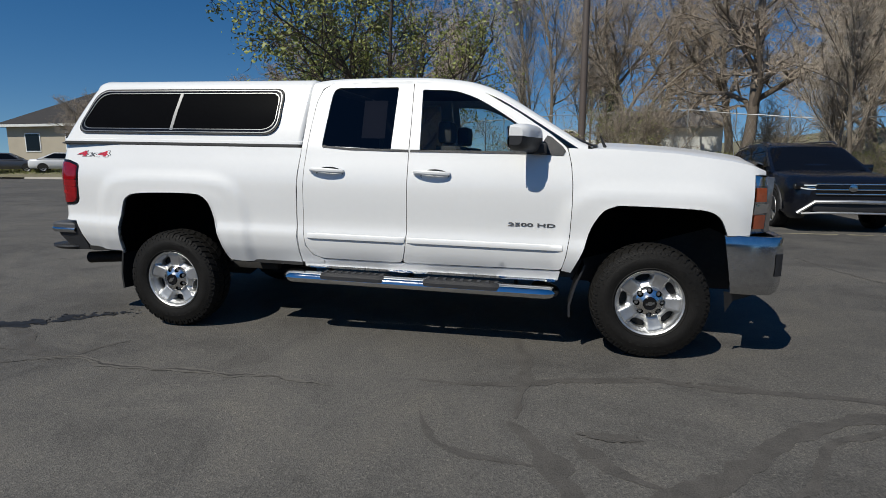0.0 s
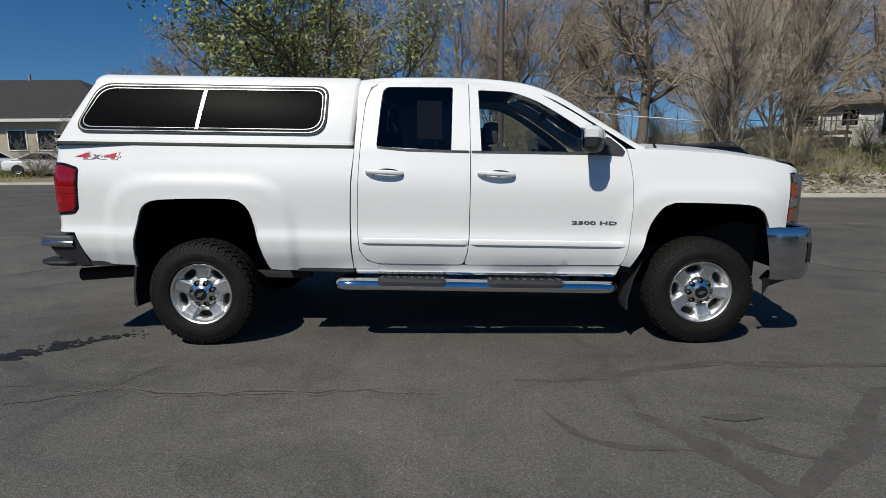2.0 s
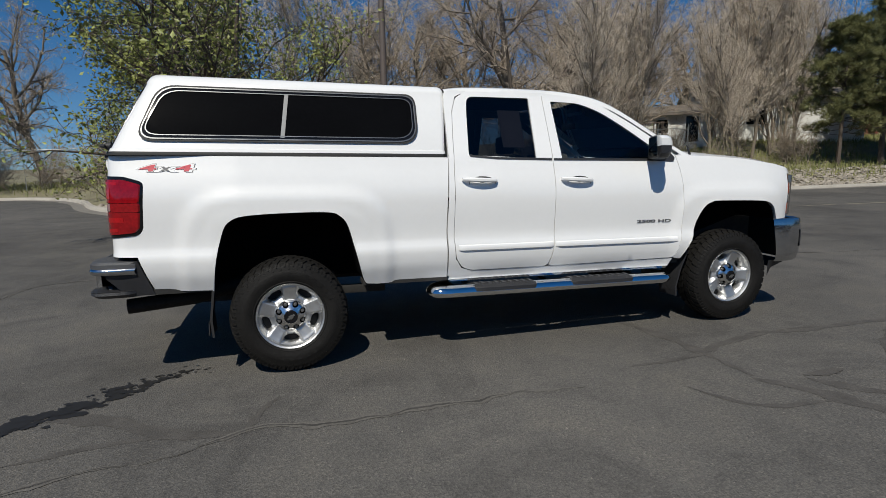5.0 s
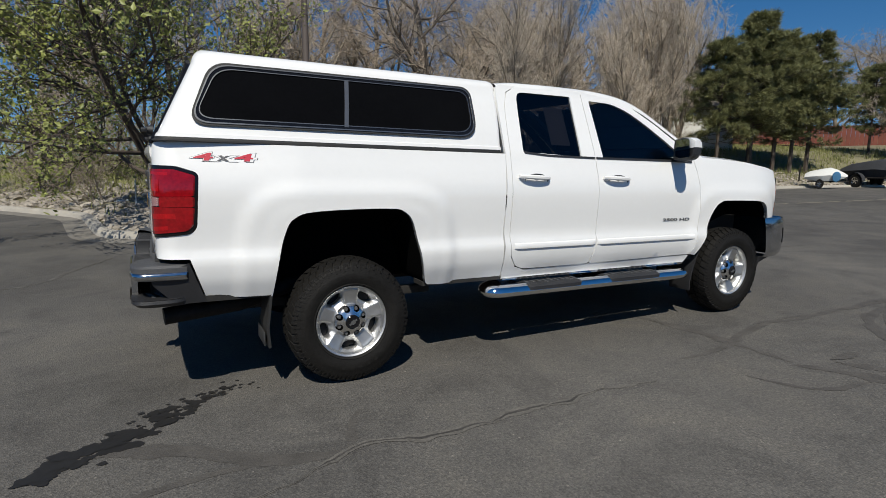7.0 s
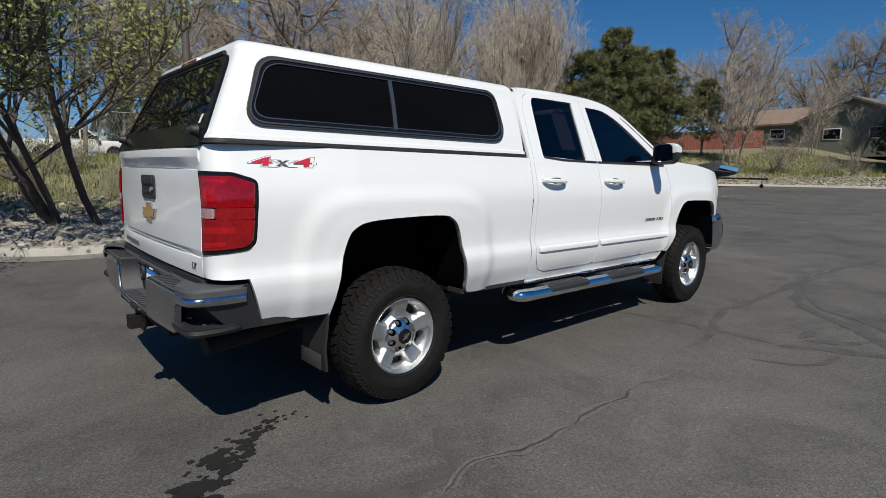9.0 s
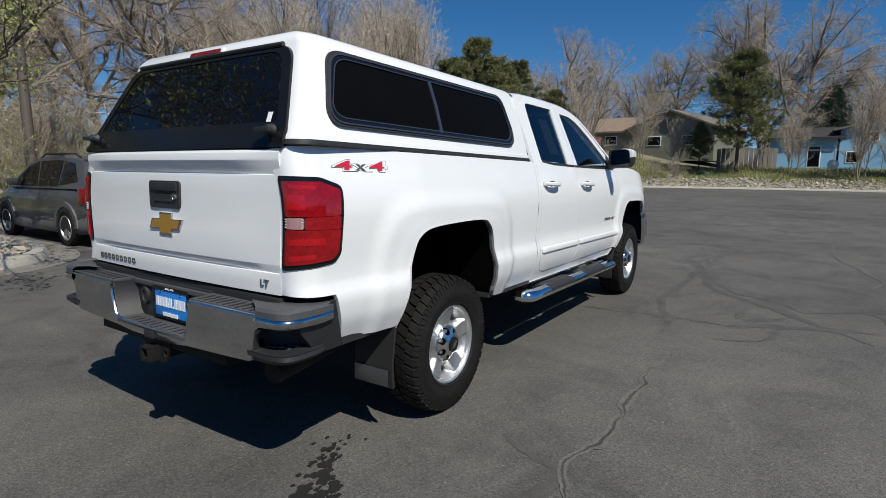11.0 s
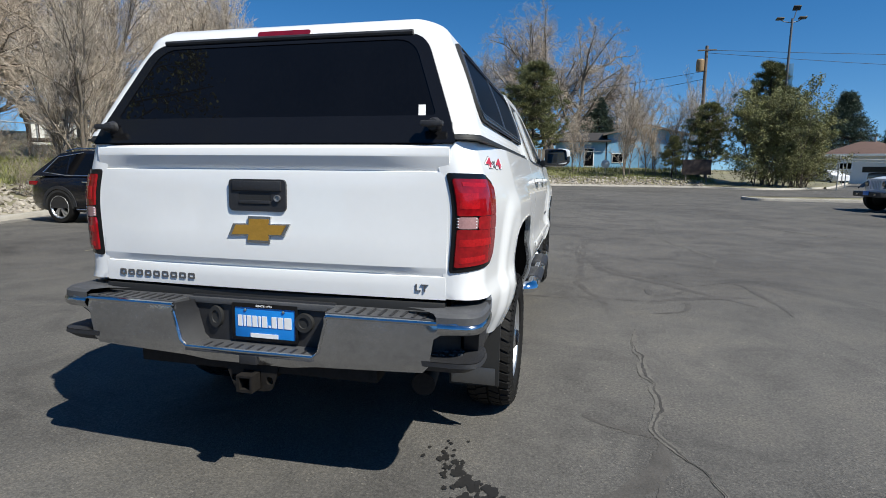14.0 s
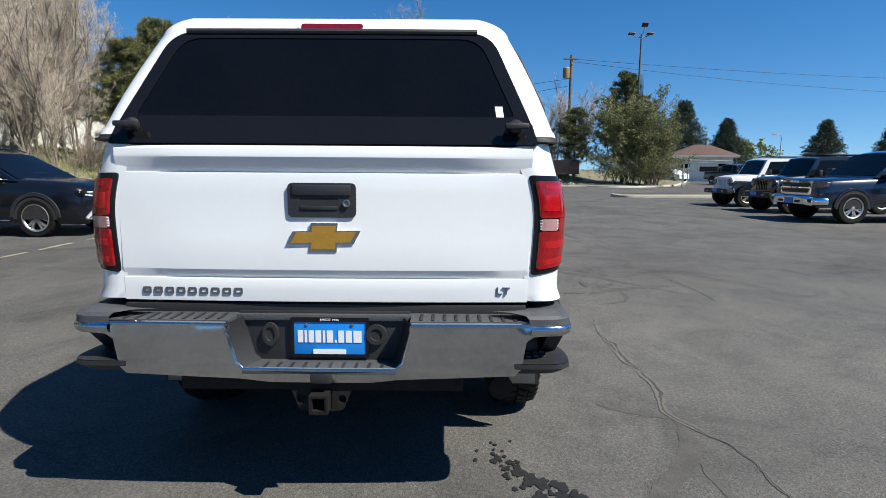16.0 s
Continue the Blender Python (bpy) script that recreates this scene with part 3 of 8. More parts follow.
SHAPES = [stone_shape(k) for k in range(8)]
STONE_MESH = []
for vs, fs in SHAPES:
    me = bpy.data.meshes.new("stone")
    me.from_pydata(vs, [], fs)
    me.shade_smooth()
    me.set_sharp_from_angle(angle=radians(38))
    me.materials.append(M_STONE)
    STONE_MESH.append(me)
rnd = random.Random(11)
many_v, many_f, singles = [], [], 0
bed = tagged(new("rock_bed"), "bed of pale river stones behind the kerb", "rocks", kind="structure")
for i in range(21000):
    k = rnd.randrange(20, len(LINE) - 26)
    a, b = Vector(LINE[k]), Vector(LINE[k + 1])
    if rnd.random() > (b - a).length / 1.6:
        continue
    t = (b - a).normalized()
    d = 0.22 + 2.9 * rnd.random() ** 1.25
    q = a.lerp(b, rnd.random()) + Vector((-t.y, t.x)) * d
    if not inside(q, VERGE) or kerb_distance(*q) < 0.2:
        continue
    s = 0.05 + 0.13 * rnd.random() ** 1.6
    z = verge_z(q.x, q.y) + s * 0.16
    m = Matrix.Translation((q.x, q.y, z)) @ Euler((rnd.uniform(-0.6, 0.6), rnd.uniform(-0.6, 0.6), rnd.uniform(0, 6.3))).to_matrix().to_4x4() @ Matrix.Diagonal((s, s, s, 1))
    if singles < 280 and -2.4 < q.x < 1.3 and q.y < 10.5:
        ob = new("stone", STONE_MESH[i % 8])
        ob.parent = bed
        ob.matrix_basis = m
        singles += 1
    else:
        vs, fs = SHAPES[i % 8]
        o = len(many_v)
        many_v += [tuple(m @ Vector(v)) for v in vs]
        many_f += [tuple(o + j for j in f) for f in fs]
tagged(raw("river_stones", many_v, many_f, M_STONE, None, smooth=38), "pale rounded river stones along the kerb", "rocks", kind="stuff")

rnd = random.Random(12)
vs, fs = [], []
for i in range(120000):
    x, y = rnd.uniform(-12, 46), rnd.uniform(5.5, 27)
    if rnd.random() < 0.2:
        x, y = rnd.uniform(41, 50), rnd.uniform(-12, 14)
    elif rnd.random() < 0.16:
        x, y = rnd.uniform(-45, -10), rnd.uniform(26.8, 33)
    if not inside((x, y), VERGE):
        continue
    d = kerb_distance(x, y)
    if d < 0.25 or rnd.random() > smoothstep(1.0, 3.0, d) + 0.04:
        continue
    if noise.noise((x * 0.25, y * 0.25, 7)) < -0.30:
        continue
    z = verge_z(x, y, d) - 0.02
    h, a, w = rnd.uniform(0.12, 0.34) + 0.3 * max(0.0, noise.noise((x * 0.6, y * 0.6, 2))), rnd.uniform(0, 6.3), rnd.uniform(0.010, 0.024)
    o = len(vs)
    lean = rnd.uniform(0.0, 0.22)
    vs += [(x - w * math.cos(a), y - w * math.sin(a), z), (x + w * math.cos(a), y + w * math.sin(a), z), (x + lean * math.sin(a), y - lean * math.cos(a), z + h)]
    fs.append((o, o + 1, o + 2))
tagged(raw("grass", vs, fs, M_GRASS), "patchy spring grass on the bank", "grass", kind="stuff")


# ---- trees ----
def tubes(rows, sides):
    """Verts and faces of many tapered bars; each row is its points and radii."""
    vs, fs = [], []
    for pts, rs in rows:
        o = len(vs)
        n = len(pts)
        for i, p in enumerate(pts):
            d = pts[min(i + 1, n - 1)] - pts[max(i - 1, 0)]
            a = d.cross(Vector((0.3, 0.2, 1.0))) if abs(d.x) + abs(d.y) < abs(d.z) else d.cross(Vector((0, 0, 1)))
            a = a.normalized() if a.length > 1e-9 else Vector((1, 0, 0))
            b = a.cross(d).normalized()
            for k in range(sides):
                t = k * math.tau / sides
                vs.append(tuple(p + (a * math.cos(t) + b * math.sin(t)) * rs[i]))
        for i in range(n - 1):
            for k in range(sides):
                fs.append((o + i * sides + k, o + i * sides + (k + 1) % sides, o + (i + 1) * sides + (k + 1) % sides, o + (i + 1) * sides + k))
    return vs, fs


def grow(rnd, base, way, length, radius, level, spec, out, tips):
    """One limb and, along it, the limbs that spring from it. spec: rows of (count, length share, angle, rise)."""
    n = 6 if level == 0 else 4 if level < 3 else 3
    pts, rs, d = [base.copy()], [radius], way.normalized()
    for i in range(n):
        wob = 0.10 + 0.07 * level
        d = (d + Vector((rnd.gauss(0, wob), rnd.gauss(0, wob), rnd.gauss(0, wob) + spec["rise"][min(level, len(spec["rise"]) - 1)] * 0.2))).normalized()
        pts.append(pts[-1] + d * (length / n))
        rs.append(radius * (1 - (i + 1) / n * (0.55 if level < 2 else 0.75)))
    out[min(level, 4)].append((pts, rs))
    if level >= spec["levels"]:
        tips.append((pts[-1], d))
        return
    count = spec["counts"][level]
    for c in range(count):
        t = spec["first"][level] + (1 - spec["first"][level]) * (c + rnd.random()) / count
        f = t * n
        i = min(n - 1, int(f))
        p = pts[i].lerp(pts[i + 1], f - i)
        axis = pts[i + 1] - pts[i]
        side = axis.cross(Vector((rnd.gauss(0, 1), rnd.gauss(0, 1), rnd.gauss(0, 1))))
        if side.length < 1e-6:
            continue
        ang = radians(rnd.gauss(spec["angle"][level], 10))
        w = axis.normalized() * math.cos(ang) + side.normalized() * math.sin(ang)
        ln = length * spec["share"][level] * rnd.uniform(0.65, 1.15) * (1.15 - 0.5 * t if level == 0 else 1.0 - 0.35 * t)
        grow(rnd, p, w, ln, max(spec["fine"], rs[i] * spec["thin"]), level + 1, spec, out, tips)


def tree_meshes(name, seed, spec, bark, twig, leaf=None, leaves=0, leaf_size=0.06, stems=1):
    rnd = random.Random(seed)
    out, tips = {k: [] for k in range(5)}, []
    for s in range(stems):
        w = Vector((rnd.gauss(0, spec.get("lean", 0.08)), rnd.gauss(0, spec.get("lean", 0.08)), 1)) + Vector(spec.get("bend", (0, 0, 0)))
        b = Vector((0, 0, -0.15)) if stems == 1 else Vector((rnd.gauss(0, 0.35), rnd.gauss(0, 0.35), -0.15))
        grow(rnd, b, w, spec["height"] * (1 if stems == 1 else rnd.uniform(0.7, 1.05)), spec["radius"] * (1 if stems == 1 else rnd.uniform(0.5, 1)), 0, spec, out, tips)
    made = []
    vs, fs = tubes(out[0] + out[1], 7)
    v2, f2 = tubes(out[2], 4)
    o = len(vs)
    vs, fs = vs + v2, fs + [tuple(o + i for i in f) for f in f2]
    me = bpy.data.meshes.new("trunk")
    me.from_pydata(vs, [], fs)
    me.shade_smooth()
    me.materials.append(bark)
    made.append(("trunk", me))
    vs, fs = tubes(out[3] + out[4], 3)
    me = bpy.data.meshes.new("crown")
    me.from_pydata(vs, [], fs)
    me.materials.append(twig)
    made.append(("crown", me))
    if leaf:
        vs, fs = [], []
        ends = [p for k in (2, 3, 4) for pts, rs in out[k] for p in pts[1:]]
        for i in range(leaves):
            p = rnd.choice(ends) + Vector((rnd.gauss(0, 0.07), rnd.gauss(0, 0.07), rnd.gauss(0, 0.07)))
            s = leaf_size * rnd.uniform(0.6, 1.3)
            m = Euler((rnd.uniform(0, 6.3), rnd.uniform(0, 6.3), rnd.uniform(0, 6.3))).to_matrix()
            o = len(vs)
            vs += [tuple(p + m @ Vector(q) * s) for q in ((0, 0, 0), (0.28, 0.4, 0.06), (0, 1, 0), (-0.28, 0.4, 0.06))]
            fs += [(o, o + 1, o + 2, o + 3)]
        me = bpy.data.meshes.new("leaves")
        me.from_pydata(vs, [], fs)
        me.materials.append(leaf)
        made.append(("leaves", me))
    return made


def plant(name, meshes, x, y, scale, rz, label, group, z=None, category="tree"):
    e = new(name)
    zz = verge_z(x, y) if z is None else z
    e.matrix_world = pose(x, y, zz - 0.05, 0, 0, rz)
    e.scale = (scale, scale, scale)
    tagged(e, label, category, group)
    for nm, me in meshes:
        ob = new(nm, me)
        ob.parent = e
    return e


BROAD = dict(height=7.0, radius=0.19, levels=4, counts=[15, 11, 10, 8], first=[0.22, 0.15, 0.1, 0.1], angle=[48, 46, 44, 40], share=[0.66, 0.52, 0.5, 0.6], rise=[0.3, 0.35, 0.25, 0.1], thin=0.52, fine=0.0044, lean=0.15)
UPRIGHT = dict(height=8.5, radius=0.085, levels=4, counts=[18, 10, 8, 6], first=[0.12, 0.15, 0.1, 0.1], angle=[28, 26, 30, 32], share=[0.50, 0.45, 0.48, 0.5], rise=[0.5, 0.8, 0.7, 0.4], thin=0.48, fine=0.0042, lean=0.12)
SHRUB = dict(height=2.2, radius=0.03, levels=3, counts=[9, 7, 6], first=[0.1, 0.1, 0.1], angle=[35, 40, 42], share=[0.6, 0.55, 0.5], rise=[0.3, 0.2, 0.0], thin=0.55, fine=0.004, lean=0.45)
LEAFY = dict(height=4.2, radius=0.082, levels=4, counts=[11, 8, 7, 4], first=[0.22, 0.2, 0.15, 0.1], angle=[50, 45, 42, 40], share=[0.75, 0.55, 0.5, 0.5], rise=[0.15, 0.35, 0.3, 0.1], thin=0.6, fine=0.005, lean=0.02, bend=(-0.52, -0.20, 0))
T_BROAD = [tree_meshes("broad", s, BROAD, M_BARK, M_TWIG) for s in (1, 2)]
T_DARK = tree_meshes("dark", 3, dict(BROAD, radius=0.21, lean=0.02, bend=(0.26, -0.04, 0)), material("cottonwood_bark", (0.125, 0.10, 0.078), 0.9, var=0.3, scale=6, fine=40, bump=0.4, bump_scale=40), M_TWIG)
T_UP = [tree_meshes("upright", s, UPRIGHT, M_BARK, M_TWIG_PALE, stems=3) for s in (4, 5)]
T_SHRUB = [tree_meshes("shrub", s, SHRUB, M_BARK, M_TWIG, stems=7) for s in (6, 7)]
T_GSHRUB = tree_meshes("green_shrub", 8, SHRUB, M_BARK, M_TWIG, M_LEAF, 900, 0.07, stems=6)
T_LEAFY = tree_meshes("leafy", 21, dict(LEAFY, radius=0.075, lean=0.09, counts=[8, 7, 7, 4]), M_DARKBARK, M_DARKBARK, M_LEAF, 22000, 0.062, stems=4)

plant("leafy_tree", T_LEAFY, -0.20, 9.3, 1.32, 0, "leaning tree with several dark stems and young green leaves", "", None)
for x, y, s, r, v in ((-6.5, 29, 1.15, 0, 0), (7.0, 27.5, 1.1, 230, 1), (15.5, 24, 1.15, 40, 0), (19.0, 27.5, 1.2, 120, 1), (13.0, 31, 1.35, 200, 0), (24, 30, 1.2, 300, 1), (9.5, 36, 1.5, 20, 0), (30, 31, 1.2, 75, 1), (-13, 33, 1.1, 200, 0), (-16.5, 28.5, 0.75, 20, 1), (-21.0, 30.5, 0.42, 120, 0), (-29.8, 29.5, 0.62, 30, 1), (21.5, 35, 1.4, 60, 1), (28.5, 36, 1.4, 140, 0), (17.5, 20.5, 0.95, 250, 1), (37, 30, 1.3, 10, 0),
                      (71, 1.1, 2.15, 60, 0), (71.6, 1.9, 2.05, 150, 1), (70.5, 0.1, 1.95, 250, 0), (69, -9.5, 1.2, 150, 1), (70, 17.0, 1.0, 10, 0), (69, 21, 1.05, 210, 1), (-40, 38, 0.75, 30, 1), (80, -8, 1.3, 90, 0), (52, 23, 1.0, 40, 0), (67, 25, 1.2, 140, 1), (62, 24, 1.5, 240, 0), (66, 14, 1.3, 20, 1), (70, 10.5, 1.3, 110, 0)):
    plant("bare_tree", T_BROAD[v], x, y, s, r, "tall bare broadleaf tree with a dense haze of twigs", "bare trees")
plant("cottonwood", T_DARK, 10.5, 20.2, 1.25, 0, "old bare cottonwood with thick dark limbs", "bare trees")
for x, y, s, r, v in ((11.6, 14.9, 0.95, 0, 0), (14.9, 16.9, 1.0, 100, 1), (20.5, 16.8, 1.0, 200, 0), (1.5, 26.5, 1.2, 60, 1), (4.8, 27.5, 1.25, 140, 0), (-3.2, 27, 1.1, 200, 1), (24.5, 20.5, 1.15, 30, 1), (22.5, 19, 1.1, 130, 0), (32, 24, 1.35, 260, 0), (36.5, 27, 1.45, 0, 1), (28, 25, 1.3, 60, 0), (43.0, 14.1, 1.15, 50, 0), (27.0, 20.2, 1.15, 50, 1), (44.8, -5.4, 0.85, 80, 1), (46, -7.6, 0.75, 150, 0), (47, -9.8, 0.8, 20, 1), (52, -12.5, 1.05, 20, 0), (47.5, -1.5, 0.55, 210, 1), (48.5, 7.4, 0.55, 40, 0), (51.0, 10.8, 0.7, 120, 1)):
    plant("pale_stemmed_tree", T_UP[v], x, y, s, r, "slender bare tree with many pale upright stems", "pale bare trees")
rnd = random.Random(31)
for x, y, s, v in [q for q in [(rnd.uniform(-4, 27), rnd.uniform(18.2, 26), rnd.uniform(0.8, 1.4), k % 2) for k in range(20)] if not 0.2 < q[0] < 4.2] + [(42.7, 11.0, 1.55, 0), (44.5, 8.0, 0.6, 1), (-9, 28.5, 1.2, 0), (-14, 29.5, 1.3, 1), (-17, 29.2, 1.4, 0), (-12, 29.0, 1.5, 0), (-20, 28.6, 1.3, 1), (-23, 29, 1.2, 0), (43.6, 6.5, 0.9, 0)]:
    plant("dry_shrub", T_SHRUB[v], x, y, s, rnd.uniform(0, 360), "leafless tangled shrub on the bank", "dry shrubs", None, "shrub")
for x, y, s in ((-2.3, 13.2, 0.8), (-0.6, 14.0, 0.85), (1.4, 13.4, 0.5), (3.0, 15.0, 0.8), (5.2, 14.8, 0.75), (13.2, 15.6, 0.7), (14.6, 16.2, 0.8), (16.2, 15.4, 0.55), (18.6, 15.6, 0.6), (10.0, 15.0, 0.6), (-3.5, 15.5, 0.9), (-4.6, 17.0, 1.2), (-3.0, 18.5, 1.3), (-1.0, 17.0, 1.2), (1.0, 18.0, 0.55), (-5.8, 20.0, 1.2), (5.4, 19.0, 1.1), (19.8, 16.0, 0.7)):
    plant("budding_shrub", T_GSHRUB, x, y, s, rnd.uniform(0, 360), "low shrub with sparse green buds", "budding shrubs", None, "shrub")


def conifer(seed, height, spread, needle, tufts, droop, tuft_len, bare=0.18, ragged=0.35, trunk_r=0.16):
    """Trunk, limbs and needle tufts of a conifer."""
    rnd = random.Random(seed)
    rows = [([Vector((0, 0, -0.2)), Vector((0.05, 0.02, height * 0.5)), Vector((0, 0, height * 0.97))], [trunk_r, trunk_r * 0.6, 0.02])]
    vs, fs = [], []
    for i in range(tufts // 9):
        t = bare + (1 - bare) * rnd.random() ** 0.85
        z = height * t
        prof = math.sin(math.pi * min(1, (1 - t) / (1 - bare) * 0.62 + 0.06)) if ragged > 0.3 else (1 - t) / (1 - bare) + 0.05
        L = spread * prof * rnd.uniform(1 - ragged, 1.0)
        a = rnd.uniform(0, math.tau)
        w = Vector((math.cos(a), math.sin(a), rnd.uniform(-0.1, 0.35) - droop))
        p0 = Vector((0, 0, z))
        tip = p0 + w.normalized() * L
        mid = p0.lerp(tip, 0.5) + Vector((0, 0, -0.05 * L))
        rows.append(([p0, mid, tip], [0.03, 0.018, 0.006]))
        if ragged > 0.3:
            side = w.cross(Vector((0, 0, 1))).normalized()
            spots = [p0.lerp(tip, f) + side * L * g + Vector((0, 0, rnd.uniform(-0.02, 0.10) * L)) for f, g in ((0.48, rnd.uniform(-0.16, 0.16)), (0.70, rnd.uniform(0.06, 0.20)), (0.74, -rnd.uniform(0.06, 0.20)), (1.0, 0.0))]
            rows += [([p0.lerp(tip, 0.45), c], [0.012, 0.005]) for c in spots[1:3]]
            centres = [c + Vector((rnd.gauss(0, 0.10), rnd.gauss(0, 0.10), rnd.gauss(0, 0.09))) for c in spots for k in range(7)]
        else:
            centres = [p0.lerp(tip, 0.35 + 0.68 * (k + rnd.random()) / 9) + Vector((rnd.gauss(0, 0.16), rnd.gauss(0, 0.16), rnd.gauss(0, 0.13))) for k in range(9)]
        for c in centres:
            way = (w.normalized() + Vector((rnd.gauss(0, 0.5), rnd.gauss(0, 0.5), rnd.gauss(0.35, 0.4)))).normalized()
            for q in range(15):
                d = (way + Vector((rnd.gauss(0, 0.55), rnd.gauss(0, 0.55), rnd.gauss(0, 0.55)))).normalized()
                s = d.cross(Vector((rnd.gauss(0, 1), rnd.gauss(0, 1), rnd.gauss(0, 1))))
                s = s.normalized() * tuft_len * 0.045
                o = len(vs)
                e = c + d * tuft_len * rnd.uniform(0.7, 1.2)
                vs += [tuple(c - s), tuple(c + s), tuple(e)]
                fs.append((o, o + 1, o + 2))
    tv, tf = tubes(rows, 5)
    made = []
    for nm, v, f, m in (("trunk", tv, tf, M_DARKBARK), ("crown", vs, fs, needle)):
        me = bpy.data.meshes.new(nm)
        me.from_pydata(v, [], f)
        me.materials.append(m)
        made.append((nm, me))
    return made


T_PINE = [conifer(s, 9.3, 3.2, M_NEEDLE, 1300, 0.0, 0.36, 0.22, 0.62, 0.16) for s in (41, 42)]
T_SPRUCE = conifer(43, 8.0, 5.0, M_SPRUCE, 4800, 0.25, 0.34, 0.04, 0.22)
HEDGE = dict(SHRUB, height=6.6, radius=0.07, lean=0.30, counts=[12, 8, 6], first=[0.03, 0.1, 0.1], share=[0.5, 0.5, 0.5])
T_HEDGE = tree_meshes("hedge", 44, HEDGE, M_DARKBARK, M_DARKBARK, M_BUSH, 38000, 0.115, stems=9)
for x, y, s, r, v in ((29.0, 17.8, 0.82, 0, 0), (31.4, 17.3, 0.98, 100, 1), (33.6, 17.2, 0.90, 200, 0), (34.6, 16.7, 0.84, 20, 1), (35.8, 16.4, 0.90, 300, 1), (44.0, 16.8, 0.66, 60, 0), (46.9, 2.4, 1.02, 40, 0), (34.5, 19.5, 0.9, 250, 1), (46.0, -16.0, 1.0, 140, 1), (45.4, -11.6, 0.66, 20, 0), (45.0, -9.0, 0.36, 80, 1), (48.5, 5.4, 0.42, 10, 1)):
    plant("pine", T_PINE[v], x, y, s, r, "dark green pine with ragged tufted crown", "pines")
for x, y, s, r in ((69, -3.9, 1.05, 0), (80, -35.5, 1.4, 40), (80.4, -42.3, 1.1, 80), (63.1, -45.3, 0.9, 120), (59.8, -50.5, 0.8, 160)):
    plant("spruce", T_SPRUCE, x, y, s, r, "dense dark spruce standing far off", "spruces", 0.0 if y < -25 else None)
plant("cypress", conifer(45, 8.0, 1.35, M_SPRUCE, 1700, -0.6, 0.30, 0.04, 0.22), 6.9, 41, 1.0, 20, "slim dark green cypress behind the fence", "")
for x, y, s, r in ((42.8, -15.3, 1.05, 0), (42.4, -16.9, 0.98, 100), (43.6, -18.0, 0.72, 60)):
    plant("evergreen_bush", T_HEDGE, x, y, s, r, "tall olive-green evergreen bush on the kerb corner", "evergreen bushes", None, "bush")
plant("round_tree", tree_meshes("round", 51, dict(LEAFY, height=4.0, bend=(0, 0, 0)), M_BARK, M_TWIG, M_LEAF, 5000, 0.2), 79.7, -46.8, 1.5, 0, "round young green tree far off", "", 0.0)

# ---- chain-link fence ----
FENCE = smooth_line([(-16, 29.0), (-8, 28.2), (0, 26.6), (5.1, 23.2), (8.3, 20.3), (11.4, 18.2), (15, 17.6), (19.5, 18.2)], 4)
fence = thing("chain_link_fence", "galvanised chain-link fence with steel posts and top rail", "fence")
FL = [(x, y, verge_z(x, y)) for x, y in FENCE]
top = 2.05
bm = tube(bmesh.new(), [(x, y, z + top) for x, y, z in FL], 0.021, 6)
part("top_rail", bm, M_STEEL, fence)
for i, (x, y, z) in enumerate(FL):
    if i % 2 == 0:
        bm = tube(bmesh.new(), [(x, y, z - 0.1), (x, y, z + top + 0.02), (x - 0.10, y - 0.14, z + top + 0.26)], [0.032, 0.032, 0.012], 8)
        part("post", bm, M_STEEL, fence)
rows = []
for a, b in zip(FL, FL[1:]):
    a, b = Vector(a), Vector(b)
    n = int((b - a).length / 0.14)
    for k in range(n):
        p = a.lerp(b, k / n)
        for s in (-1, 1):
            q = a.lerp(b, k / n + s * 1.0 / max(1e-3, (b - a).length))
            rows.append(([p + Vector((0, 0, 0.05)), Vector((q.x, q.y, q.z + top))], [0.0022, 0.0022]))
vs, fs = tubes(rows, 3)
raw("wire_mesh", vs, fs, M_STEEL, fence)

# ---- light pole, lamp mast, utility pole and wires ----
pole = thing("light_pole", "brown painted steel light pole", "pole", (3.8, 15.2, verge_z(3.8, 15.2)))
part("shaft", tube(bmesh.new(), [(0, 0, -0.2), (0, 0, 11)], [0.135, 0.085], 16), M_POLE, pole)
part("base", lathe(bmesh.new(), [(0.0, 0.45), (0.28, 0.45), (0.30, 0.40), (0.30, -0.2)], 24, "z"), M_CONCRETE, pole)
mast = thing("lamp_mast", "tall grey mast with three floodlights and a narrow blue banner", "street lamp", (45.5, -16.9, verge_z(45.5, -16.9)))
M_MAST = material("grey_painted_mast", (0.11, 0.115, 0.125), 0.5, var=0.15, scale=2, fine=30)
part("shaft", tube(bmesh.new(), [(0, 0, -0.1), (0, 0, 12.6)], [0.13, 0.08], 12), M_MAST, mast)
part("banner", boxes((-0.02, 0.02, -0.42, -0.10, 7.6, 9.3), bevel=0.005), M_BLUECLOTH, mast, "narrow blue cloth banner")
for k, (dx, dy, dz, yaw) in enumerate(((0.15, 0.8, 0.05, 0), (0.15, -0.75, 0.05, 0), (0.0, -0.25, 0.75, 30))):
    bm = tube(bmesh.new(), [(0, 0, 12.3), (dx, dy * 0.6, 12.4 + dz * 0.5), (dx, dy, 12.55 + dz)], 0.035, 8)
    arm = part("arm", bm, M_MAST, mast)
    bm = bmesh.new()
    box(bm, -0.20, 0.20, -0.27, 0.27, -0.04, 0.05, 0.03, Matrix.Translation((dx, dy, 12.6 + dz)) @ Matrix.Rotation(radians(45 if k == 2 else 12), 4, "Y"))
    part("floodlight", bm, M_BLACK, arm)
